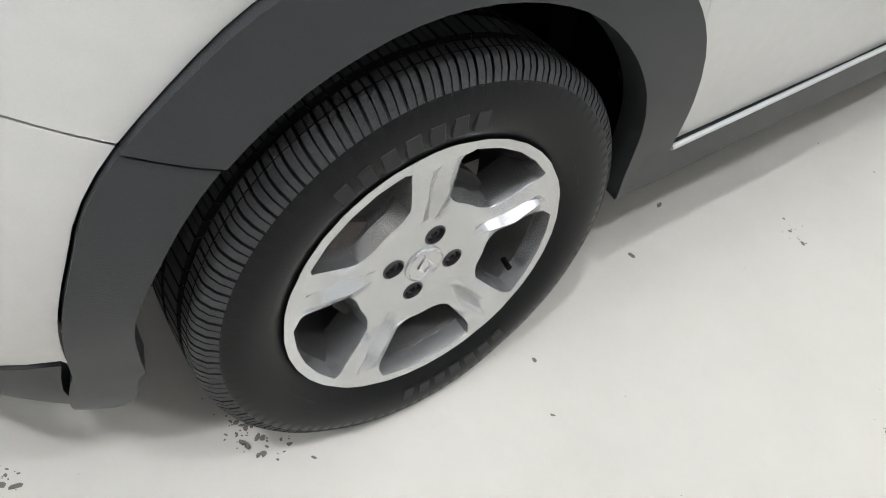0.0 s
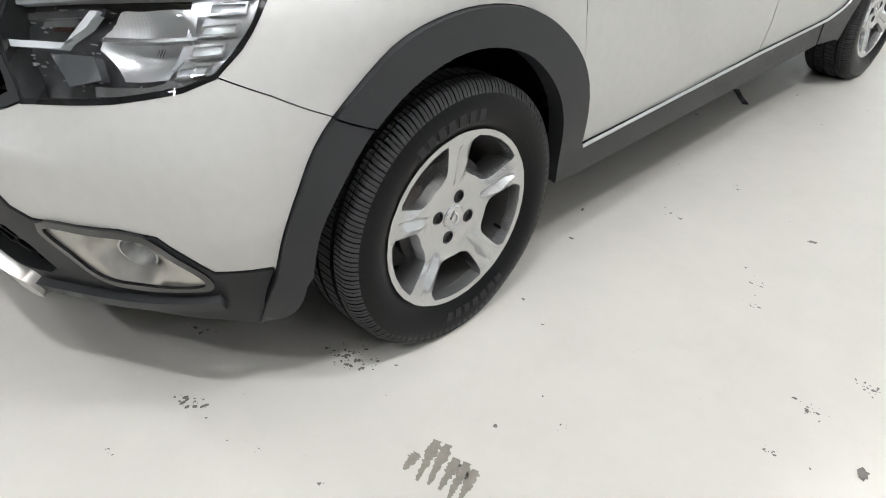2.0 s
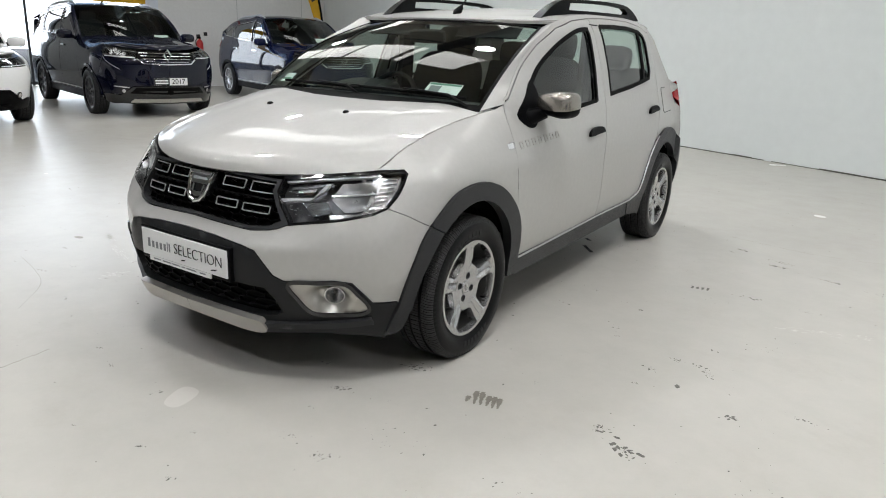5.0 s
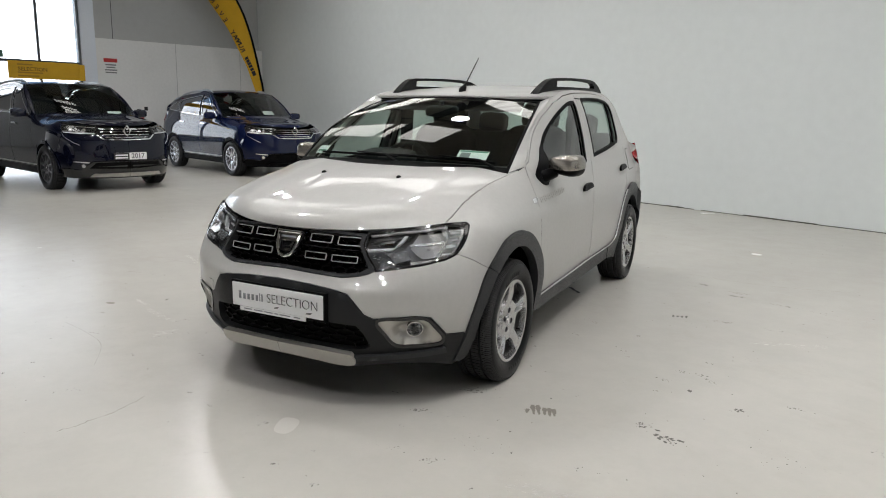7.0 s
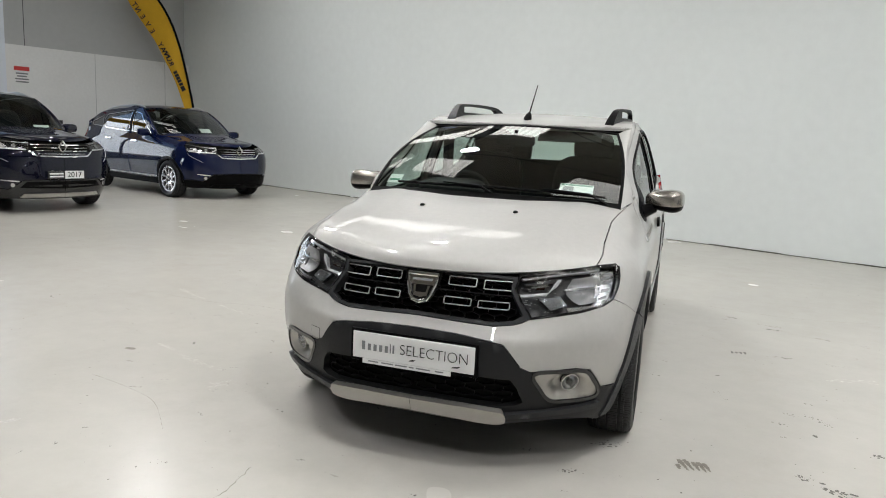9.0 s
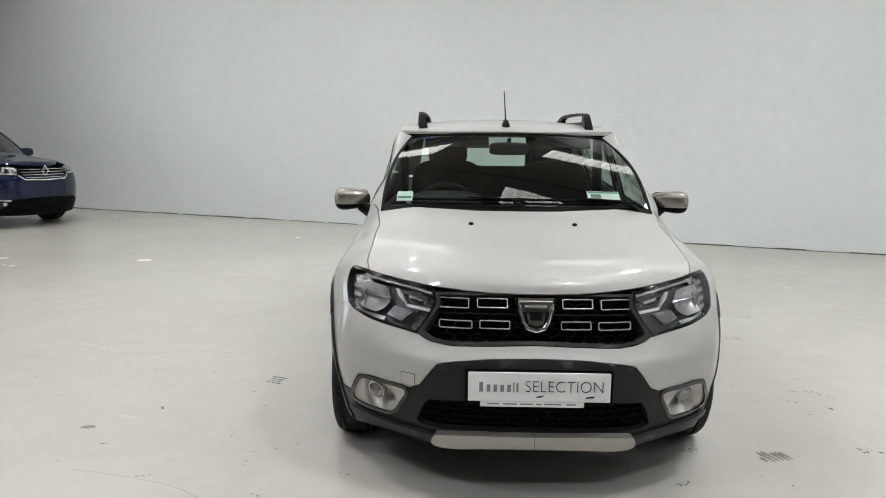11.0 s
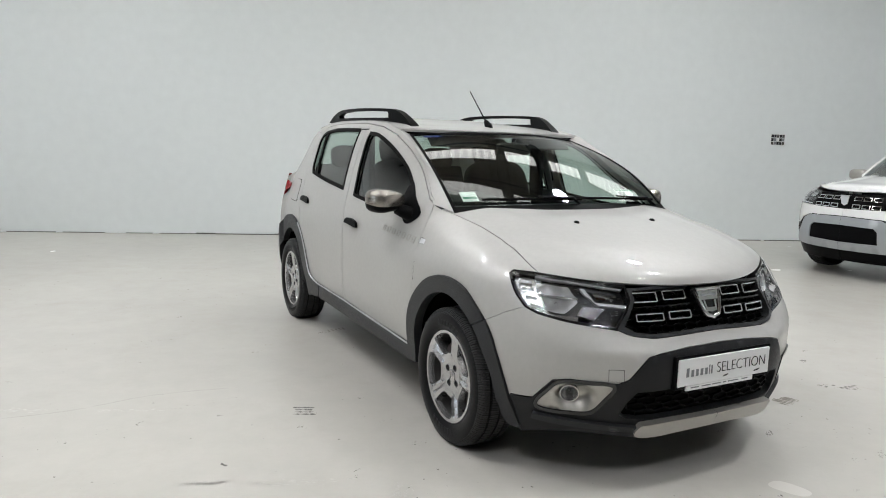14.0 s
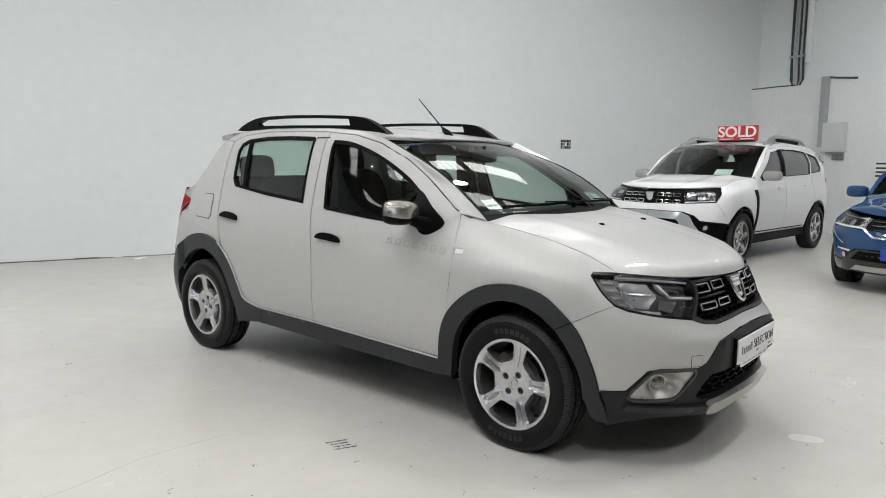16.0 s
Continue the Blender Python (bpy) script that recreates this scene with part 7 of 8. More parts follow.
    for sx in (-1, 1):
        if rails:
            lift = 0.030 if rails == 2 else 0.078
            ease = [min(1.0, 4.0 * q / 12, 4.0 * (1 - q / 12)) for q in range(13)]
            base = [rf(0.5 + sx * 0.45, 0.03 + 0.9 * q / 12) for q in range(13)]
            pts = [p + Vector((0, 0, lift * smooth01(k) if rails == 1 else lift * k)) for p, k in zip(base, ease)]
            part("roof_rail", tube_bm(pts, [0.012 + (0.018 if rails == 1 else 0.010) * min(1.0, q / 2, (12 - q) / 2) for q in range(13)], 10), rail_mat, car, "silver roof rail", smooth=True)
            if rails == 1:
                part("rail_infill", tube_bm([p + Vector((0, 0, 0.035)) for p in base[3:10]], 0.026, 8), SEAL, car, "black filler under the rail", smooth=True)
                for q in ((0, 1, 2, 3), (9, 10, 11, 12)):
                    part("rail_foot", tube_bm([base[k] + Vector((0, 0, 0.025 * ease[k])) for k in q], 0.026, 8), rail_mat, car, smooth=True)
        put(part("door_mirror", blob(0.118, 0.080, 0.070, 0.62, 0.7), paint_mat if rails != 1 else SATIN, car, "door mirror", smooth=True), (hw + 0.08) * sx, yw + 0.18, belt + 0.06)
        part("mirror_arm", tube_bm([(hw * 0.93 * sx, yw + 0.20, belt + 0.02), ((hw + 0.05) * sx, yw + 0.19, belt + 0.03)], 0.03), DARK_PLASTIC, car)
        part("damper", tube_bm([(0.6 * sx, 0, 0.3), (0.5 * sx, 0.05, 0.75)], 0.04), LINER, car)
    for y, z in ((m1 - 0.2, belt - 0.12), (m1 + wb * 0.30, belt - 0.10)):
        pan("door_handle", [(y - 0.11, z - 0.012), (y - 0.11, z + 0.012), (y + 0.09, z + 0.018), (y + 0.09, z - 0.006)], CHROME if trim else paint_mat, depth=0.012, proud=0.02, gap=0.0)
    part("underbody", box_bm(-hw * 0.80, -fo * 0.6, 0.20, hw * 0.80, wb + ro * 0.8, 0.42, 0.02), LINER, car)
    part("engine_bay", box_bm(-hw * 0.52, -fo * 0.62, 0.40, hw * 0.52, 0.6, hood - 0.12, 0.02), LINER, car)
    part("cabin_floor", box_bm(-hw * 0.84, 0.42, 0.30, hw * 0.84, wb - 0.42, belt - 0.15, 0.02), LINER, car)
    part("cabin_tail", box_bm(-hw * 0.55, wb - 0.5, 0.30, hw * 0.55, wb + ro * 0.8, belt - 0.15, 0.02), LINER, car)
    part("dashboard", box_bm(-hw * 0.78, yw + 0.12, belt - 0.3, hw * 0.78, yw + 0.55, belt + 0.01, 0.03), DASH, car)
    for sx in (-0.37, 0.37):
        put(part("seat_back", blob(0.24, 0.08, 0.34, 0.5, 0.5), CLOTH, car, smooth=True), sx, wb * 0.5 + 0.1, belt - 0.02, -15)
        put(part("headrest", blob(0.13, 0.05, 0.09, 0.5, 0.5), CLOTH, car, smooth=True), sx, wb * 0.5 + 0.22, belt + 0.36, -12)
    wx = hw - 0.105
    for i, (x, y, backw) in enumerate(((wx, 0, False), (-wx, 0, True), (wx, wb, False), (-wx, wb, True))):
        wheel_copy(wheel, car, x, y, hub, 0, backw)
    if offroad:
        part("aerial", tube_bm([(0.0, wb * 0.62, roof_z), (0.0, wb * 0.62 + 0.17, roof_z + 0.24)], 0.004, 6), SEAL, car, "thin black roof aerial")
    h = radians(heading)
    car.matrix_world = Matrix.Translation((at[0], at[1], 0)) @ Matrix.Rotation(h + math.pi / 2, 4, "Z")
    tagged(car, label, "car", "cars parked in the hall")
    return car, sk, mid


def parked_wheel(radius, rim, hub, spokes, shape, mat, label):
    return build_wheel("wheel", radius, 0.215, rim, hub, spokes, shape, mat, label, 0.090, bolts=5, ridge=0.016, step=0.02, pitches=40, disc=True)


TEN = [(0.213, 7.0), (0.213, 14.6), (0.15, 13.4), (0.10, 9.0), (0.09, 4.0)]
w_two = parked_wheel(0.352, 0.232, 0.340, 10, TEN, ALLOY_MID, "two-tone alloy wheel with black tyre")
w_ten = parked_wheel(0.345, 0.232, 0.335, 10, TEN, ALLOY, "ten-spoke alloy wheel with black tyre")
w_dark = parked_wheel(0.345, 0.222, 0.335, 5, [(0.207, 22.0), (0.195, 28.0), (0.13, 24.5), (0.085, 13.0)], ALLOY, "alloy wheel with dark pockets and black tyre")

suv, suv_skin, suv_mid = parked_car("suv_car", "dark navy SUV with chrome grille and a dated front plate", DEEP_NAVY, (-8.30, 4.62), -13.5, 2.705, 1.843, 0.93, 1.03, 1.125, 1.73, 0.340, 0.352, 1.065, 0.52, 1.18,
                                    False, 2, CHROME, w_two, "diamond", 0.06, CHROME, 0.27, 0.06, 0.10, 0.05)
crossover, cr_skin, cr_mid = parked_car("crossover_car", "glossy royal blue crossover with silver roof rails", NAVY, (-7.72, 8.10), -18.7, 2.646, 1.836, 0.95, 0.96, 1.105, 1.70, 0.335, 0.345, 1.02, 0.50, 1.15,
                                        True, 2, CHROME, w_ten, "diamond", 0.04, CHROME, 0.27, 0.10, 0.17, 0.08)
white_car, wc_skin, wc_mid = parked_car("offroad_car", "white off-road car with black cladding and a roof sign", WHITE_PAINT, (6.16, 2.07), 174.2, 2.673, 1.80, 0.85, 0.82, 1.09, 1.65, 0.335, 0.345, 1.04, 0.46, 1.10,
                                     True, 1, None, w_dark, "shield", 0.08, None, 0.30, 0.05, 0.03, 0.0, True)
hatch, ha_skin, ha_mid = parked_car("family_car", "metallic blue hatchback parked beside the white car", BLUE, (5.55, -0.95), 173.5, 2.67, 1.81, 0.90, 0.80, 0.93, 1.44, 0.315, 0.325, 0.84, 0.50, 1.15,
                                    False, 0, CHROME, w_ten, "diamond", 0.0, CHROME, 0.22)
white, wh_skin, wh_mid = parked_car("small_suv_car", "white small SUV with black lower trim", WHITE_PAINT, (-8.45, 1.80), -13.0, 2.64, 1.80, 0.86, 0.75, 0.99, 1.58, 0.335, 0.345, 0.94, 0.48, 1.10,
                                    True, 0, CHROME, w_dark, "diamond", 0.05, None, 0.27)
for w in (w_two, w_ten, w_dark):
    for o in (*w.children_recursive, w):
        bpy.data.objects.remove(o)

# front plates and cards on the parked cars
def front_plate(car, sk, mid, z, dark, word):
    y = sk(mid, z).y - 0.03
    p = part("plate", box_bm(-0.26, y, z - 0.055, 0.26, y + 0.012, z + 0.055, 0.003), WHITE if word else dark, car, "display plate")
    if word:
        part("plate_field", box_bm(-0.262, y - 0.001, z - 0.054, -0.02, y + 0.010, z + 0.054), INK, p)
        for dz in (0.018, -0.022):
            part("plate_bar", box_bm(-0.24, y - 0.003, z + dz - 0.012, -0.045, y, z + dz + 0.010), WHITE, p)
        text_ob("plate_year", word, 0.105, INK, Matrix.Translation((0.118, y - 0.001, z)) @ Matrix.Rotation(math.pi / 2, 4, "X") @ Matrix.Diagonal((1.0, 1, 1, 1)), p, weight=0.008)
    return p


front_plate(suv, suv_skin, suv_mid, 0.545, None, "2017")
front_plate(hatch, ha_skin, ha_mid, 0.42, BLUE_INK, "")
for car, x, y, z in ((suv, 0.52, 0.64, 1.20), (crossover, 0.40, 0.80, 1.25), (crossover, -0.55, 0.55, 1.13), (white_car, 0.36, 0.52, 1.21)):
    q = part("display_card", box_bm(-0.12, -0.002, -0.06, 0.12, 0.002, 0.06), PAPER, car, "white paper card behind the glass")
    put(q, x, y - 0.02, z - 0.02, -52)
# the roof sign
sign = tagged(new("roof_sign"), "red roof sign lettered SOLD in white", "sign")
part("board", box_bm(-0.295, -0.02, 0.0, 0.295, 0.02, 0.222, 0.006), RED, sign)
text_ob("word", "SOLD", 0.212, WHITE, Matrix.Translation((0, -0.022, 0.124)) @ Matrix.Rotation(math.pi / 2, 4, "X") @ Matrix.Diagonal((1.06, 1, 1, 1)), sign, weight=0.022)
for x, w in ((-0.25, 0.2), (0.05, 0.2)):
    part("small_print", box_bm(x, -0.0225, 0.022, x + w, -0.0195, 0.034), WHITE, sign)
part("foot", box_bm(-0.25, -0.06, -0.015, 0.25, 0.06, 0.006, 0.004), SEAL, sign)
sign.matrix_world = white_car.matrix_world @ Matrix.Translation((0.235, 1.16, 1.642)) @ Matrix.Rotation(radians(0), 4, "Z")

# ---- wall fittings, flag, signs --------------------------------------------
def fitting(name, label, category, at, turn=0.0, kind=""):
    ob = new(name)
    ob.matrix_world = ROOM @ Matrix.Translation(at) @ Matrix.Rotation(radians(turn), 4, "Z")
    return tagged(ob, label, category, kind=kind)


# paper sheet of dark pictures on the long wall
s = fitting("wall_notice", "small white sheet of dark pictures on the wall", "notice", (8.23, -0.002, 1.63))
part("sheet", box_bm(-0.125, -0.003, -0.09, 0.125, 0.0, 0.09), PAPER, s)
random.seed(9)
for i in range(5):
    for j in range(3):
        if (i, j) != (2, 1):
            part("picture", box_bm(-0.112 + i * 0.046, -0.005, -0.078 + j * 0.056, -0.072 + i * 0.046, -0.002, -0.030 + j * 0.056), random.choice((INK, GREY_INK, INK, DIRT)), s)

# east wall: conduit bundle, trunking, switch box
pipes = fitting("conduit_bundle", "bundle of grey pipes and cables down the wall", "pipes", (U1 + 0.20, 0, 0))
for i, (v, r, m) in enumerate(((0.80, 0.028, CABLE), (0.86, 0.022, GALV), (0.915, 0.026, GALV), (0.965, 0.018, CABLE), (1.01, 0.024, GALV), (1.055, 0.016, CABLE))):
    part("pipe", tube_bm([(-0.03, -v, HIGH - 0.1), (-0.03, -v + 0.01, 4.2), (-0.035 - 0.02 * (i % 2), -v, 3.5), (-0.03, -v - 0.012, 2.98), (-0.05, -v + 0.02 * (i - 3), 2.87)], r, 8), m, pipes, smooth=True)
part("cover", box_bm(-0.06, -1.22, 3.3, 0.0, -1.10, HIGH - 0.1, 0.004), WALL, pipes)
part("saddle", box_bm(-0.075, -1.09, 3.42, -0.002, -0.76, 3.46, 0.003), GALV, pipes)
part("ledge_cable", tube_bm([(-0.17, -1.0, 2.865), (-0.18, -0.6, 2.870), (-0.17, -0.2, 2.866), (-0.17, -0.02, 2.868)], 0.012), CABLE, pipes)
trunk = fitting("cable_trunking", "galvanised steel trunking with grey switch box", "trunking", (U1, 0, 0))
part("duct", box_bm(-0.10, -1.76, 1.64, 0.0, -1.64, 2.96, 0.004), GALV, trunk)
part("duct_lid", box_bm(-0.106, -1.755, 1.66, -0.098, -1.645, 2.94, 0.002), GALV, trunk)
box_ = part("switch_box", box_bm(-0.16, -2.17, 1.55, -0.001, -1.77, 2.09, 0.008), material("grey_enamel", (0.62, 0.63, 0.62), 0.4, vary=0.04, scale=6), trunk, "grey enamel switch box")
part("box_lid", box_bm(-0.168, -2.15, 1.57, -0.158, -1.79, 2.07, 0.004), bpy.data.materials["grey_enamel"], box_)
part("cross_duct", box_bm(-0.06, -1.80, 1.52, 0.0, -2.12, 1.60, 0.004), GALV, trunk)
for v in (1.98, 2.09):
    part("socket", box_bm(-0.07, -v - 0.045, 1.40, -0.001, -v + 0.045, 1.50, 0.006), GREY_INK, trunk)
part("top_cable", tube_bm([(-0.03, -1.70, 2.95), (0.05, -1.85, 2.93), (0.12, -2.2, 2.90)], 0.02), CABLE, trunk)
n2 = fitting("wall_notice", "white wall notice with dark print", "notice", (U1 - 0.002, -2.86, 1.22), 90)
n2.matrix_world = ROOM @ Matrix.Translation((U1 - 0.003, -2.86, 1.22)) @ Matrix.Rotation(radians(-90), 4, "Z")
part("sheet", box_bm(-0.15, -0.003, -0.2, 0.15, 0.0, 0.2), PAPER, n2)
for z in (-0.12, -0.05, 0.02, 0.1):
    part("print_bar", box_bm(-0.12, -0.005, z, 0.10, -0.002, z + 0.03), INK, n2)

# west wall: notices, extinguisher
n3 = tagged(new("wall_notice"), "white safety notice with a red heading", "notice")
n3.matrix_world = ROOM @ Matrix.Translation((U0 + 0.003, -3.99, 2.21)) @ Matrix.Rotation(radians(90), 4, "Z")
part("sheet", box_bm(-0.16, -0.003, -0.22, 0.16, 0.0, 0.22), PAPER, n3)
part("heading", box_bm(-0.155, -0.005, 0.125, 0.155, -0.002, 0.215), RED, n3)
for z, w in ((0.05, 0.12), (-0.01, 0.1), (-0.07, 0.14), (-0.13, 0.13)):
    part("print_bar", box_bm(-w, -0.005, z, w, -0.002, z + 0.03), GREY_INK, n3)
for v, z in ((3.40, 1.22), (3.22, 1.28)):
    n4 = tagged(new("wall_notice"), "small dark and white wall notice", "notice")
    n4.matrix_world = ROOM @ Matrix.Translation((U0 + 0.003, -v, z)) @ Matrix.Rotation(radians(90), 4, "Z")
    part("sheet", box_bm(-0.06, -0.003, -0.09, 0.06, 0.0, 0.09), PAPER, n4)
    part("picture", box_bm(-0.045, -0.005, -0.07, 0.045, -0.002, 0.02), INK, n4)
ext = fitting("fire_extinguisher", "red fire extinguisher hung on the wall", "extinguisher", (U0 + 0.10, -3.40, 0.62))
part("cylinder", lathe_bm([(0.0, 0.0), (0.0, 0.075), (0.02, 0.082), (0.42, 0.082), (0.47, 0.06), (0.50, 0.025), (0.52, 0.02)], 20, "z"), RED, ext, smooth=True)
part("valve", box_bm(-0.02, -0.05, 0.52, 0.02, 0.03, 0.57, 0.006), SEAL, ext)
part("hose", tube_bm([(0.0, -0.05, 0.54), (0.03, -0.10, 0.48), (0.03, -0.10, 0.25), (0.02, -0.085, 0.12)], 0.012), SEAL, ext)
part("bracket", box_bm(-0.10, -0.03, 0.30, -0.075, 0.03, 0.36), GALV, ext)

# yellow band over the shop front, and the exit sign
band = tagged(new("yellow_banner"), "yellow banner lettered SELECTION under the tall window", "banner")
band.matrix_world = ROOM @ Matrix.Translation((U0 + 0.06, -5.38, 1.87)) @ Matrix.Rotation(radians(90), 4, "Z")
part("board", box_bm(-0.78, -0.04, 0.0, 0.66, 0.0, 0.38, 0.006), YELLOW, band)
part("side", box_bm(0.66, -0.04, 0.0, 0.78, 0.10, 0.36, 0.006), YELLOW, band)
text_ob("word", "SELECTION", 0.115, material("brown_print", (0.16, 0.085, 0.01), 0.7, vary=0.05), Matrix.Translation((-0.30, -0.043, 0.205)) @ Matrix.Rotation(math.pi / 2, 4, "X"), band, weight=0.012)
for z, w in ((0.29, 0.30), (0.115, 0.5), (0.045, 0.42)):
    part("print_bar", box_bm(-0.60, -0.043, z, -0.60 + w, -0.039, z + 0.030), material("ochre_print", (0.40, 0.22, 0.02), 0.7, vary=0.05) if "ochre_print" not in bpy.data.materials else bpy.data.materials["ochre_print"], band)
ex = tagged(new("exit_sign"), "dark green exit sign over the door", "sign")
ex.matrix_world = ROOM @ Matrix.Translation((U0 + 0.03, -6.42, 2.31)) @ Matrix.Rotation(radians(90), 4, "Z")
part("box", box_bm(-0.19, -0.06, 0.0, 0.19, 0.0, 0.15, 0.008), material("exit_green", (0.02, 0.09, 0.06), 0.4, vary=0.05), ex)
for x in (-0.13, -0.02, 0.07):
    part("pictogram", box_bm(x, -0.064, 0.04, x + 0.055, -0.058, 0.11), PAPER, ex)

# feather flag in the corner
flag = tagged(new("feather_flag"), "tall yellow feather flag with black edge and mirrored dark lettering", "flag")
base = Vector((-10.75, -0.95, 0.0))
pole_f = spline2([(0.17, 0.0), (0.17, 1.15), (0.10, 1.79), (0.02, 2.20), (-0.10, 2.75), (-0.22, 3.20), (-0.42, 3.73), (-0.72, 4.21), (-1.08, 4.50), (-1.44, 4.42)], 6)
part("pole", tube_bm([(p[0], 0.0, p[1]) for p in pole_f], 0.028, 8), SEAL, flag, smooth=True)
near = [p for p in pole_f if p[1] > 1.15 or p[0] < 0]
far = spline2([(0.08, 1.15), (-0.12, 1.80), (-0.32, 2.36), (-0.53, 2.77), (-0.76, 3.20), (-1.01, 3.56), (-1.37, 4.05), (-1.50, 4.32)], 8)


def along(line, v):
    x = v * (len(line) - 1)
    i = min(len(line) - 2, int(x))
    return Vector(line[i]).lerp(Vector(line[i + 1]), x - i)


def flag_at(u, v):
    p = along(near, v).lerp(along(far, v), u)
    return Vector((p.x, 0.02 * math.sin(6 * v + 3 * u), p.y))


child(new("cloth", grid_mesh("cloth", flag_at, 8, 40, YELLOW, 0.002)), flag, "yellow cloth")
part("foot", box_bm(-0.10, -0.03, 0.0, 0.50, 0.03, 0.03, 0.005), SEAL, flag)
part("foot", box_bm(0.14, -0.3, 0.0, 0.20, 0.3, 0.028, 0.005), SEAL, flag)
row = spline2([(-0.11, 2.16), (-0.21, 2.37), (-0.32, 2.58), (-0.48, 2.90), (-0.63, 3.13), (-0.93, 3.60), (-1.26, 4.06)], 8)
letters = "RUNWAY EVENT"
for i in range(20):
    p, q = along(row, i / 19), along(row, min(1.0, i / 19 + 0.02))
    o = along(row, max(0.0, i / 19 - 0.02))
    ang = math.atan2(q.y - o.y, q.x - o.x)
    base_m = Matrix.Translation((p.x, -0.028, p.y)) @ Matrix.Rotation(-ang, 4, "Y")
    if i < 7:
        ob = part("cloth_bar", box_bm(-0.030, -0.002, -0.048, 0.030, 0.002, 0.048), INK, flag)
        ob.matrix_basis = base_m
    elif i >= 8 and letters[i - 8] != " ":
        text_ob("cloth_letter", letters[i - 8], 0.165, INK, base_m @ Matrix.Rotation(math.pi / 2, 4, "X") @ Matrix.Diagonal((1, -1, 1, 1)), flag, weight=0.02)
flag.matrix_world = ROOM @ Matrix.Translation(base) @ Matrix.Rotation(radians(38), 4, "Z")

# ---- chips and prints in the floor paint -----------------------------------
random.seed(21)


def chip(verts, faces, x, y, r, z=0.0012):
    """One flake: an uneven little polygon."""
    n = random.randint(5, 8)
    k, a0, st = len(verts), random.random() * 6.3, random.uniform(1.0, 2.2)
    tilt = random.random() * 3.14
    for i in range(n):
        a = a0 + 2 * math.pi * i / n
        q = r * random.uniform(0.5, 1.15)
        px, py = q * st * math.cos(a), q * math.sin(a)
        verts.append((x + px * math.cos(tilt) - py * math.sin(tilt), y + px * math.sin(tilt) + py * math.cos(tilt), z + 6e-8 * k))
    faces.append(tuple(range(k, k + n)))


def cluster(verts, faces, x, y, lx, ly, turn, count, rmin, rmax):
    c, s_ = math.cos(radians(turn)), math.sin(radians(turn))
    for _ in range(count):
        a, b = random.gauss(0, lx / 2), random.gauss(0, ly / 2)
        chip(verts, faces, x + a * c - b * s_, y + a * s_ + b * c, rmin + (rmax - rmin) * random.random() ** 3)


# place, spread, turn, number of flakes, size
v_, f_ = [], []
for x, y, lx, ly, turn, count, r0, r1 in (
        (-4.259, 5.107, 0.05, 0.02, 10, 6, 0.003, 0.012), (-3.86, 5.331, 0.12, 0.03, 10, 14, 0.003, 0.012), (-3.81, 5.48, 0.05, 0.01, 0, 8, 0.002, 0.01), (-3.542, 5.492, 0.04, 0.02, 0, 5, 0.003, 0.01),
        (-3.114, 0.056, 0.03, 0.01, 0, 6, 0.001, 0.006), (-2.89, 2.17, 0.02, 0.008, 0, 5, 0.002, 0.009), (-2.6, 0.6, 0.3, 0.02, 12, 14, 0.001, 0.005), (-2.075, 0.753, 0.03, 0.012, 20, 6, 0.001, 0.005),
        (-2.0, 1.75, 0.012, 0.008, 0, 4, 0.001, 0.006), (-1.8, 0.13, 0.012, 0.01, 0, 4, 0.003, 0.009), (-1.75, 0.9, 0.3, 0.02, 8, 14, 0.001, 0.004), (-1.717, 0.695, 0.03, 0.015, 40, 7, 0.002, 0.007),):
    cluster(v_, f_, x, y, lx, ly, turn, count, r0, r1)
for x, y, lx, ly, turn, count, r0, r1 in (
        (-1.62, 2.838, 0.03, 0.02, 0, 5, 0.002, 0.007), (-1.615, 4.544, 0.03, 0.03, 0, 4, 0.003, 0.01), (-1.405, 0.398, 0.02, 0.012, 0, 6, 0.001, 0.007), (-1.32, 1.7, 0.03, 0.006, -10, 8, 0.001, 0.005),
        (-1.02, 0.65, 0.03, 0.012, 0, 9, 0.001, 0.005), (-1.009, 0.312, 0.035, 0.008, 0, 9, 0.001, 0.005), (-0.77, 2.0, 0.05, 0.02, -10, 26, 0.001, 0.007), (0.916, 0.86, 0.05, 0.03, 0, 14, 0.001, 0.005),
        (0.957, 1.173, 0.03, 0.02, 0, 8, 0.001, 0.005), (1.264, 0.711, 0.03, 0.05, 0, 10, 0.001, 0.004), (1.27, 1.03, 0.012, 0.01, 0, 4, 0.002, 0.007), (1.29, 0.62, 0.03, 0.02, 0, 8, 0.001, 0.004),):
    cluster(v_, f_, x, y, lx, ly, turn, count, r0, r1)
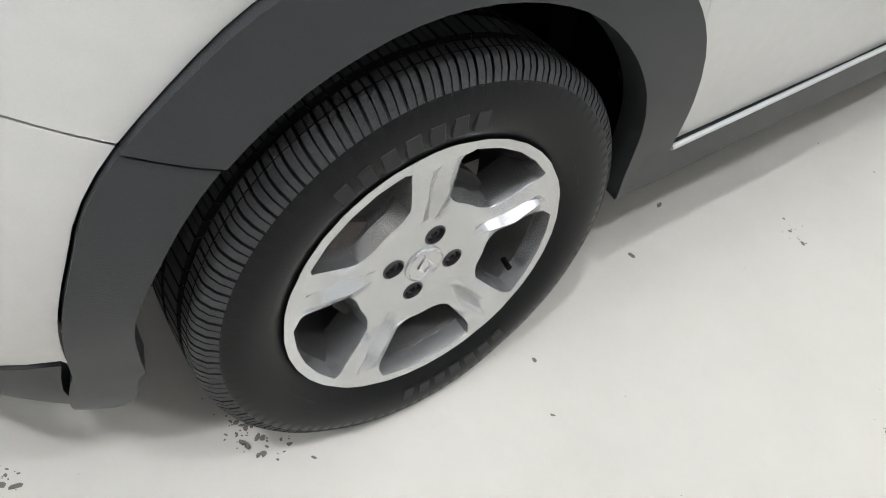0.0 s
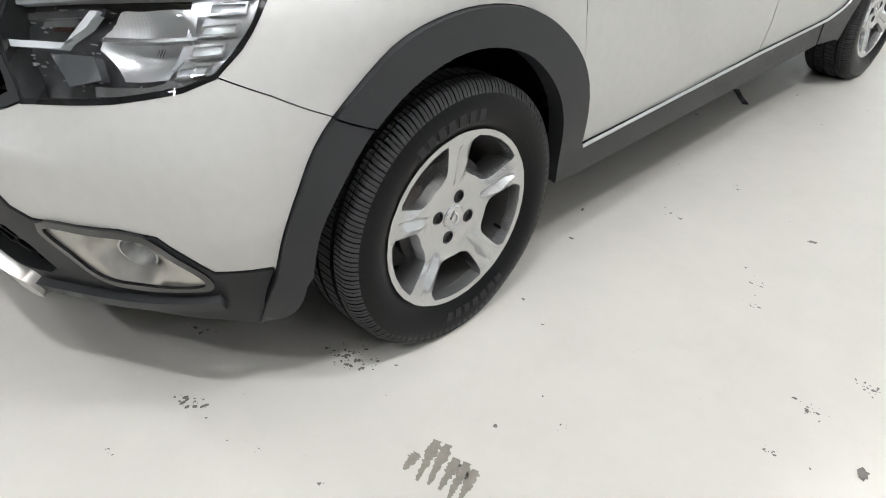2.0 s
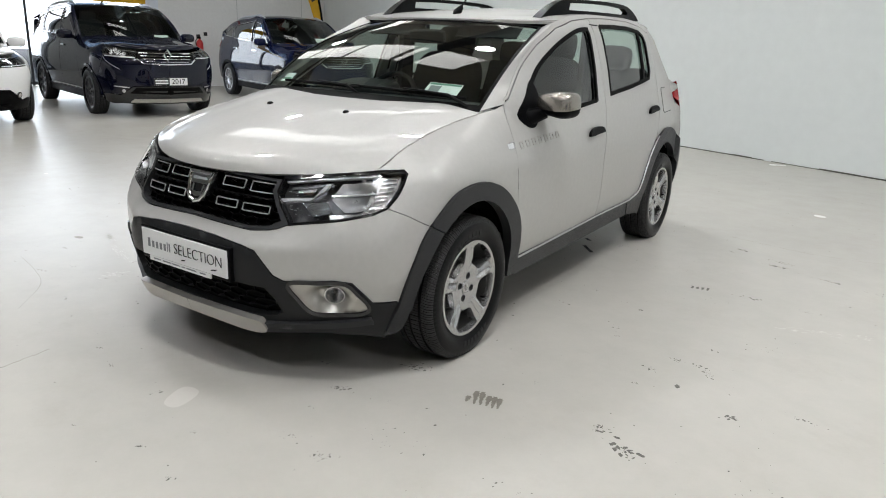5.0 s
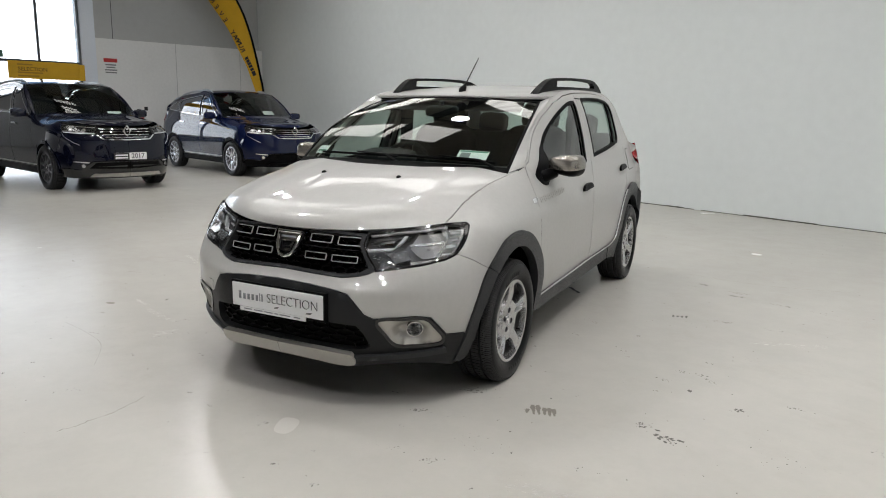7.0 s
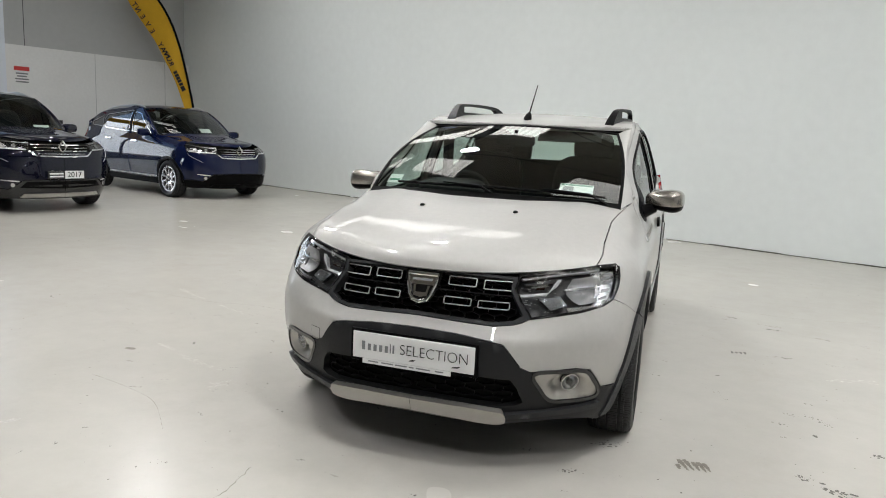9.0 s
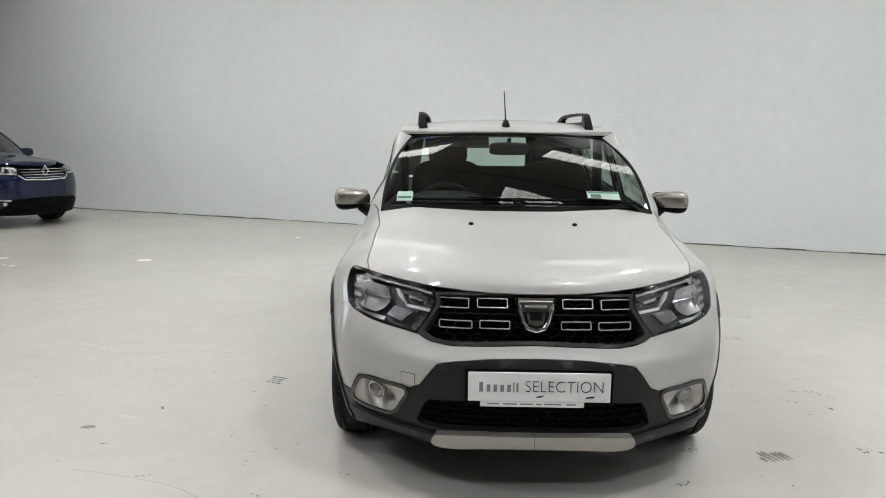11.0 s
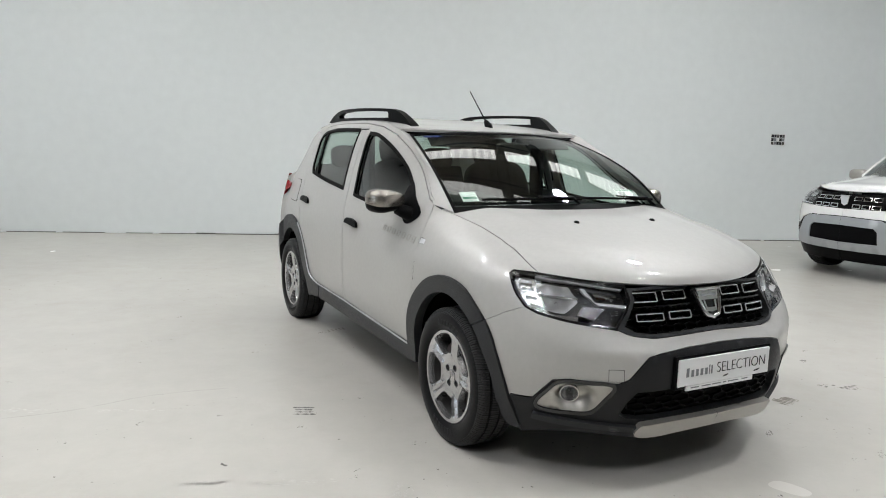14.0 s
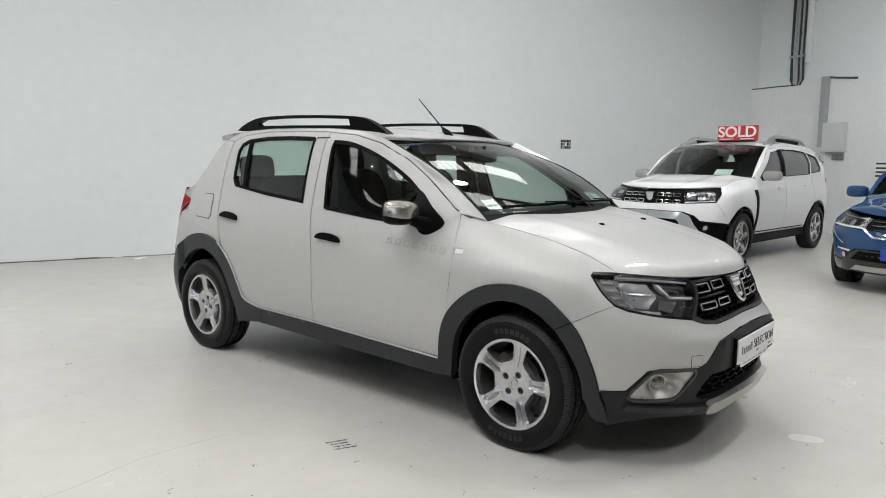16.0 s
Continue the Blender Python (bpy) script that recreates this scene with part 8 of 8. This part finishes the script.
for x, y, lx, ly, turn, count, r0, r1 in (
        (1.4, 1.36, 0.02, 0.01, 0, 5, 0.001, 0.006), (1.45, 2.66, 0.05, 0.015, -10, 18, 0.0015, 0.01), (1.53, 0.365, 0.045, 0.02, 10, 18, 0.001, 0.005), (1.54, 0.19, 0.03, 0.02, 0, 8, 0.0008, 0.003),
        (1.603, 0.53, 0.035, 0.025, 0, 20, 0.001, 0.006), (1.68, 0.28, 0.012, 0.008, 0, 4, 0.004, 0.016), (1.71, 1.62, 0.075, 0.018, -8, 26, 0.001, 0.009), (1.71, 2.4, 0.08, 0.022, -12, 36, 0.0015, 0.012),
        (1.725, 2.516, 0.1, 0.025, -10, 34, 0.001, 0.006), (1.737, 0.5, 0.08, 0.03, -50, 34, 0.001, 0.006), (1.9, 0.9, 0.1, 0.06, 20, 10, 0.001, 0.004), (1.931, 0.147, 0.03, 0.015, 20, 14, 0.001, 0.008),):
    cluster(v_, f_, x, y, lx, ly, turn, count, r0, r1)
for x, y, lx, ly, turn, count, r0, r1 in (
        (2.0, 1.6, 0.1, 0.03, 0, 16, 0.001, 0.005), (2.02, 2.29, 0.1, 0.016, -12, 30, 0.0015, 0.01), (2.15, 0.3, 0.07, 0.015, -15, 16, 0.001, 0.008), (2.3, 2.2, 0.25, 0.05, -20, 24, 0.001, 0.005),
        (2.6, 0.4, 0.06, 0.04, 0, 10, 0.001, 0.006), (-1.89, -0.3, 0.02, 0.008, 0, 6, 0.001, 0.006), (-1.564, -0.592, 0.05, 0.008, 20, 9, 0.001, 0.005), (-1.52, -0.45, 0.02, 0.02, 0, 9, 0.0008, 0.004),
        (-1.45, -1.36, 0.006, 0.02, 10, 6, 0.001, 0.005), (-1.41, -1.08, 0.006, 0.02, 20, 5, 0.001, 0.006), (-1.39, -1.25, 0.006, 0.02, 15, 6, 0.001, 0.006), (-1.34, -0.19, 0.03, 0.012, 10, 8, 0.001, 0.006),):
    cluster(v_, f_, x, y, lx, ly, turn, count, r0, r1)
for x, y, lx, ly, turn, count, r0, r1 in (
        (-1.319, -0.132, 0.03, 0.015, 0, 7, 0.001, 0.005), (-1.059, -0.745, 0.03, 0.008, -20, 8, 0.001, 0.006), (-0.955, -1.273, 0.012, 0.008, 0, 4, 0.001, 0.005), (-0.9, -1.2, 0.05, 0.02, 0, 6, 0.001, 0.005),
        (-0.4, -0.956, 0.03, 0.01, 10, 10, 0.001, 0.005), (-0.227, -1.014, 0.03, 0.008, -10, 8, 0.001, 0.005), (0.1, -1.35, 0.008, 0.005, 0, 4, 0.001, 0.005), (0.111, -1.039, 0.012, 0.03, 0, 8, 0.001, 0.007),
        (0.39, -1.29, 0.022, 0.004, 35, 9, 0.001, 0.006), (0.45, -1.13, 0.02, 0.012, 40, 10, 0.0008, 0.005), (0.6, -1.34, 0.025, 0.012, 0, 14, 0.0008, 0.004), (0.635, -0.586, 0.06, 0.018, 15, 26, 0.001, 0.007),):
    cluster(v_, f_, x, y, lx, ly, turn, count, r0, r1)
for x, y, lx, ly, turn, count, r0, r1 in (
        (0.64, -0.77, 0.015, 0.01, 0, 4, 0.001, 0.004), (0.72, -0.95, 0.1, 0.04, 0, 16, 0.0008, 0.003), (0.755, -0.255, 0.075, 0.035, 20, 70, 0.0012, 0.0065), (0.89, -0.97, 0.05, 0.025, 30, 34, 0.0008, 0.004),
        (0.99, -0.51, 0.01, 0.008, 0, 4, 0.001, 0.006), (1.0, -0.75, 0.12, 0.08, 0, 18, 0.0008, 0.003), (1.21, -0.062, 0.02, 0.02, 0, 4, 0.001, 0.004), (1.45, -0.75, 0.12, 0.02, 10, 14, 0.0008, 0.004),
        (1.55, -0.24, 0.04, 0.03, 30, 26, 0.001, 0.007), (1.671, -0.328, 0.070, 0.032, -25, 46, 0.0012, 0.012),):
    cluster(v_, f_, x, y, lx, ly, turn, count, r0, r1)
for _ in range(2600):
    x, y = random.uniform(-6, 6), random.uniform(-2.9, 6.5)
    chip(v_, f_, x, y, 0.0006 + 0.0050 * random.random() ** 5)
for _ in range(70):
    x, y = random.uniform(-5, 5), random.uniform(-2.7, 6.0)
    cluster(v_, f_, x, y, random.uniform(0.03, 0.3), random.uniform(0.01, 0.05), random.uniform(-40, 40), random.randint(4, 16), 0.0008, random.uniform(0.002, 0.006))
ob = obj_from("floor_chips", v_, f_, CHIP, False)
tagged(ob, "scattered dark chips where the floor paint has flaked off", "floor chips", kind="stuff")


def tread_print(x, y, turn, n, length, gap, width, mat, skew, ragged=0.25):
    """A tyre's print in the paint: slanting worn bars."""
    verts, faces = [], []
    for i in range(n):
        c = (i - (n - 1) / 2) * gap
        k = len(verts)
        m = 10
        le = length * random.uniform(0.75, 1.1)
        up, dn = [], []
        for j in range(m + 1):
            a = le * (j / m - 0.5)
            w = width / 2 * random.uniform(1 - ragged, 1 + ragged) * (0.45 if j in (0, m) else 1.0)
            up.append((c + skew * a + w, a))
            dn.append((c + skew * a - w, a))
        verts += [(*p, 0.0012) for p in up + dn[::-1]]
        faces.append(tuple(range(k, k + 2 * (m + 1))))
    ob = obj_from("tread_print", verts, faces, mat, False)
    ob.matrix_world = Matrix.Translation((x, y, 0)) @ Matrix.Rotation(radians(turn), 4, "Z")
    return tagged(ob, "worn tyre tread print in the floor paint", "floor mark", kind="stuff")


# a ragged patch of slanting bars, merged along one side
verts, faces = [], []
for x0, y0, x1, y1 in ((1.067, -0.372, 1.055, -0.326), (1.102, -0.371, 1.06, -0.275), (1.124, -0.361, 1.081, -0.267), (1.147, -0.354, 1.119, -0.278), (1.172, -0.356, 1.14, -0.27), (1.19, -0.346, 1.162, -0.271)):
    le = math.hypot(x1 - x0, y1 - y0)
    nx, ny = -(y1 - y0) / le, (x1 - x0) / le
    up, dn = [], []
    for j in range(25):
        h = j / 24
        w = 0.0035 + 0.0085 * min(1.0, h * 1.5) * (1.0 if h < 0.9 else 0.6)
        x, y = x0 + (x1 - x0) * h, y0 + (y1 - y0) * h
        a, b = w * random.uniform(0.6, 1.25), w * random.uniform(0.6, 1.25)
        up.append((x + nx * a, y + ny * a, 0.0012))
        dn.append((x - nx * b, y - ny * b, 0.0012))
    k = len(verts)
    verts += up + dn
    faces += [(k + j, k + j + 1, k + 26 + j, k + 25 + j) for j in range(24)]
ob = obj_from("tread_print", verts, faces, SCUFF, False)
tagged(ob, "ragged worn tyre tread print in the floor paint", "floor mark", kind="stuff")
tread_print(1.430, 1.609, 12, 4, 0.05, 0.028, 0.014, CHIP, 0.1, 0.5)
tread_print(-1.325, 0.590, -103, 4, 0.115, 0.030, 0.012, CHIP, 0.2, 0.75)
blot = [(-2.05 + 0.036 * math.cos(t) * k, -0.12 + 0.021 * math.sin(t) * k, 0.0011) for t, k in ((2 * math.pi * i / 16, random.uniform(0.85, 1.1)) for i in range(16))]
tagged(obj_from("floor_stain", blot, [tuple(range(16))], SCUFF, False), "small dark oval stain on the floor paint", "floor mark", kind="stuff")
tread_print(-0.66, 2.05, 10, 5, 0.06, 0.03, 0.008, SCUFF, 0.2, 0.6)
# long fine cracks
for pts in ([(-1.9, -0.55), (-1.6, -0.62), (-1.35, -0.72), (-1.1, -0.95)], [(-3.0, 1.1), (-2.4, 1.05), (-2.0, 1.12), (-1.6, 1.08)], [(1.3, 3.0), (1.9, 2.9), (2.6, 3.05)]):
    line = spline2(pts, 8)
    verts = []
    for x, y in line:
        w = random.uniform(0.0004, 0.0014)
        verts += [(x, y - w, 0.001), (x, y + w, 0.001)]
    ob = obj_from("floor_crack", verts, [(2 * i, 2 * i + 2, 2 * i + 3, 2 * i + 1) for i in range(len(line) - 1)], SCUFF, False)
    tagged(ob, "fine hairline crack in the floor paint", "floor mark", kind="stuff")


def tape_strip(x0, y0, x1, y1, width):
    """A torn strip of dark tape lying flat on the floor."""
    dx, dy = x1 - x0, y1 - y0
    le = math.hypot(dx, dy)
    nx, ny = -dy / le * width / 2, dx / le * width / 2
    verts, faces, n = [], [], 10
    for i in range(n + 1):
        f = i / n
        w = random.uniform(0.88, 1.1)
        z = 0.0022 + 0.0012 * math.sin(f * 9.0)
        for s, h in ((1, 0), (-1, 0), (-1, -0.0015), (1, -0.0015)):
            verts.append((x0 + dx * f + s * nx * w, y0 + dy * f + s * ny * w, z + h))
    for i in range(n):
        for j in range(4):
            faces.append((4 * i + j, 4 * i + (j + 1) % 4, 4 * i + 4 + (j + 1) % 4, 4 * i + 4 + j))
    faces += [(0, 3, 2, 1), (4 * n, 4 * n + 1, 4 * n + 2, 4 * n + 3)]
    ob = obj_from("tape_strip", verts, faces, DARK_PLASTIC, False)
    return tagged(ob, "short strip of dark tape stuck on the floor", "tape", group="tape strips on the floor")


tape_strip(0.542, 1.998, 0.651, 1.869, 0.024)
tape_strip(0.483, 2.177, 0.529, 2.144, 0.022)


def scuff_trail(x0, y0, x1, y1, spread, count, mat):
    """A faint rubbed trail: many thin flecks along a line."""
    verts, faces = [], []
    turn = math.atan2(y1 - y0, x1 - x0)
    for _ in range(count):
        f = random.random()
        x, y = x0 + (x1 - x0) * f + random.gauss(0, spread), y0 + (y1 - y0) * f + random.gauss(0, spread)
        le, w, a = random.uniform(0.004, 0.022), random.uniform(0.0008, 0.0030), turn + random.gauss(0, 0.25)
        k, c, s_ = len(verts), math.cos(a), math.sin(a)
        for p, q in ((-1, -0.3), (-0.4, -1), (0.6, -0.8), (1, 0.2), (0.3, 1), (-0.7, 0.7)):
            verts.append((x + p * le * c - q * w * s_, y + p * le * s_ + q * w * c, 0.0013))
        faces.append(tuple(range(k, k + 6)))
    ob = obj_from("scuff_trail", verts, faces, mat, False)
    return tagged(ob, "faint rubbed scuff trail in the floor paint", "floor mark", kind="stuff")


for row in ((-2.251, 1.003, -1.941, 0.877, 0.010, 34), (-2.867, 1.295, -2.473, 1.094, 0.012, 60), (-1.987, 0.032, -1.813, -0.02, 0.008, 40), (-1.731, -0.075, -1.345, -0.215, 0.012, 55),
            (-1.26, -0.42, -1.18, -0.36, 0.022, 30), (-1.216, -0.445, -1.199, -0.307, 0.015, 22), (-1.784, -1.208, -1.736, -1.135, 0.010, 40), (1.9, 1.25, 2.3, 1.4, 0.02, 60), (1.2, -1.0, 1.5, -0.95, 0.02, 60)):
    scuff_trail(*row, FAINT)
# an uneven crack towards the front of the car
line = spline2([(-0.568, -1.524), (-0.529, -1.303), (-0.549, -1.092)], 14)
verts = []
for x, y in line:
    w, d = random.uniform(0.0006, 0.003), random.gauss(0, 0.004)
    verts += [(x + d - w, y, 0.001), (x + d + w, y, 0.001)]
ob = obj_from("floor_crack", verts, [(2 * i, 2 * i + 1, 2 * i + 3, 2 * i + 2) for i in range(len(line) - 1)], SCUFF, False)
tagged(ob, "fine uneven crack in the floor paint", "floor mark", kind="stuff")
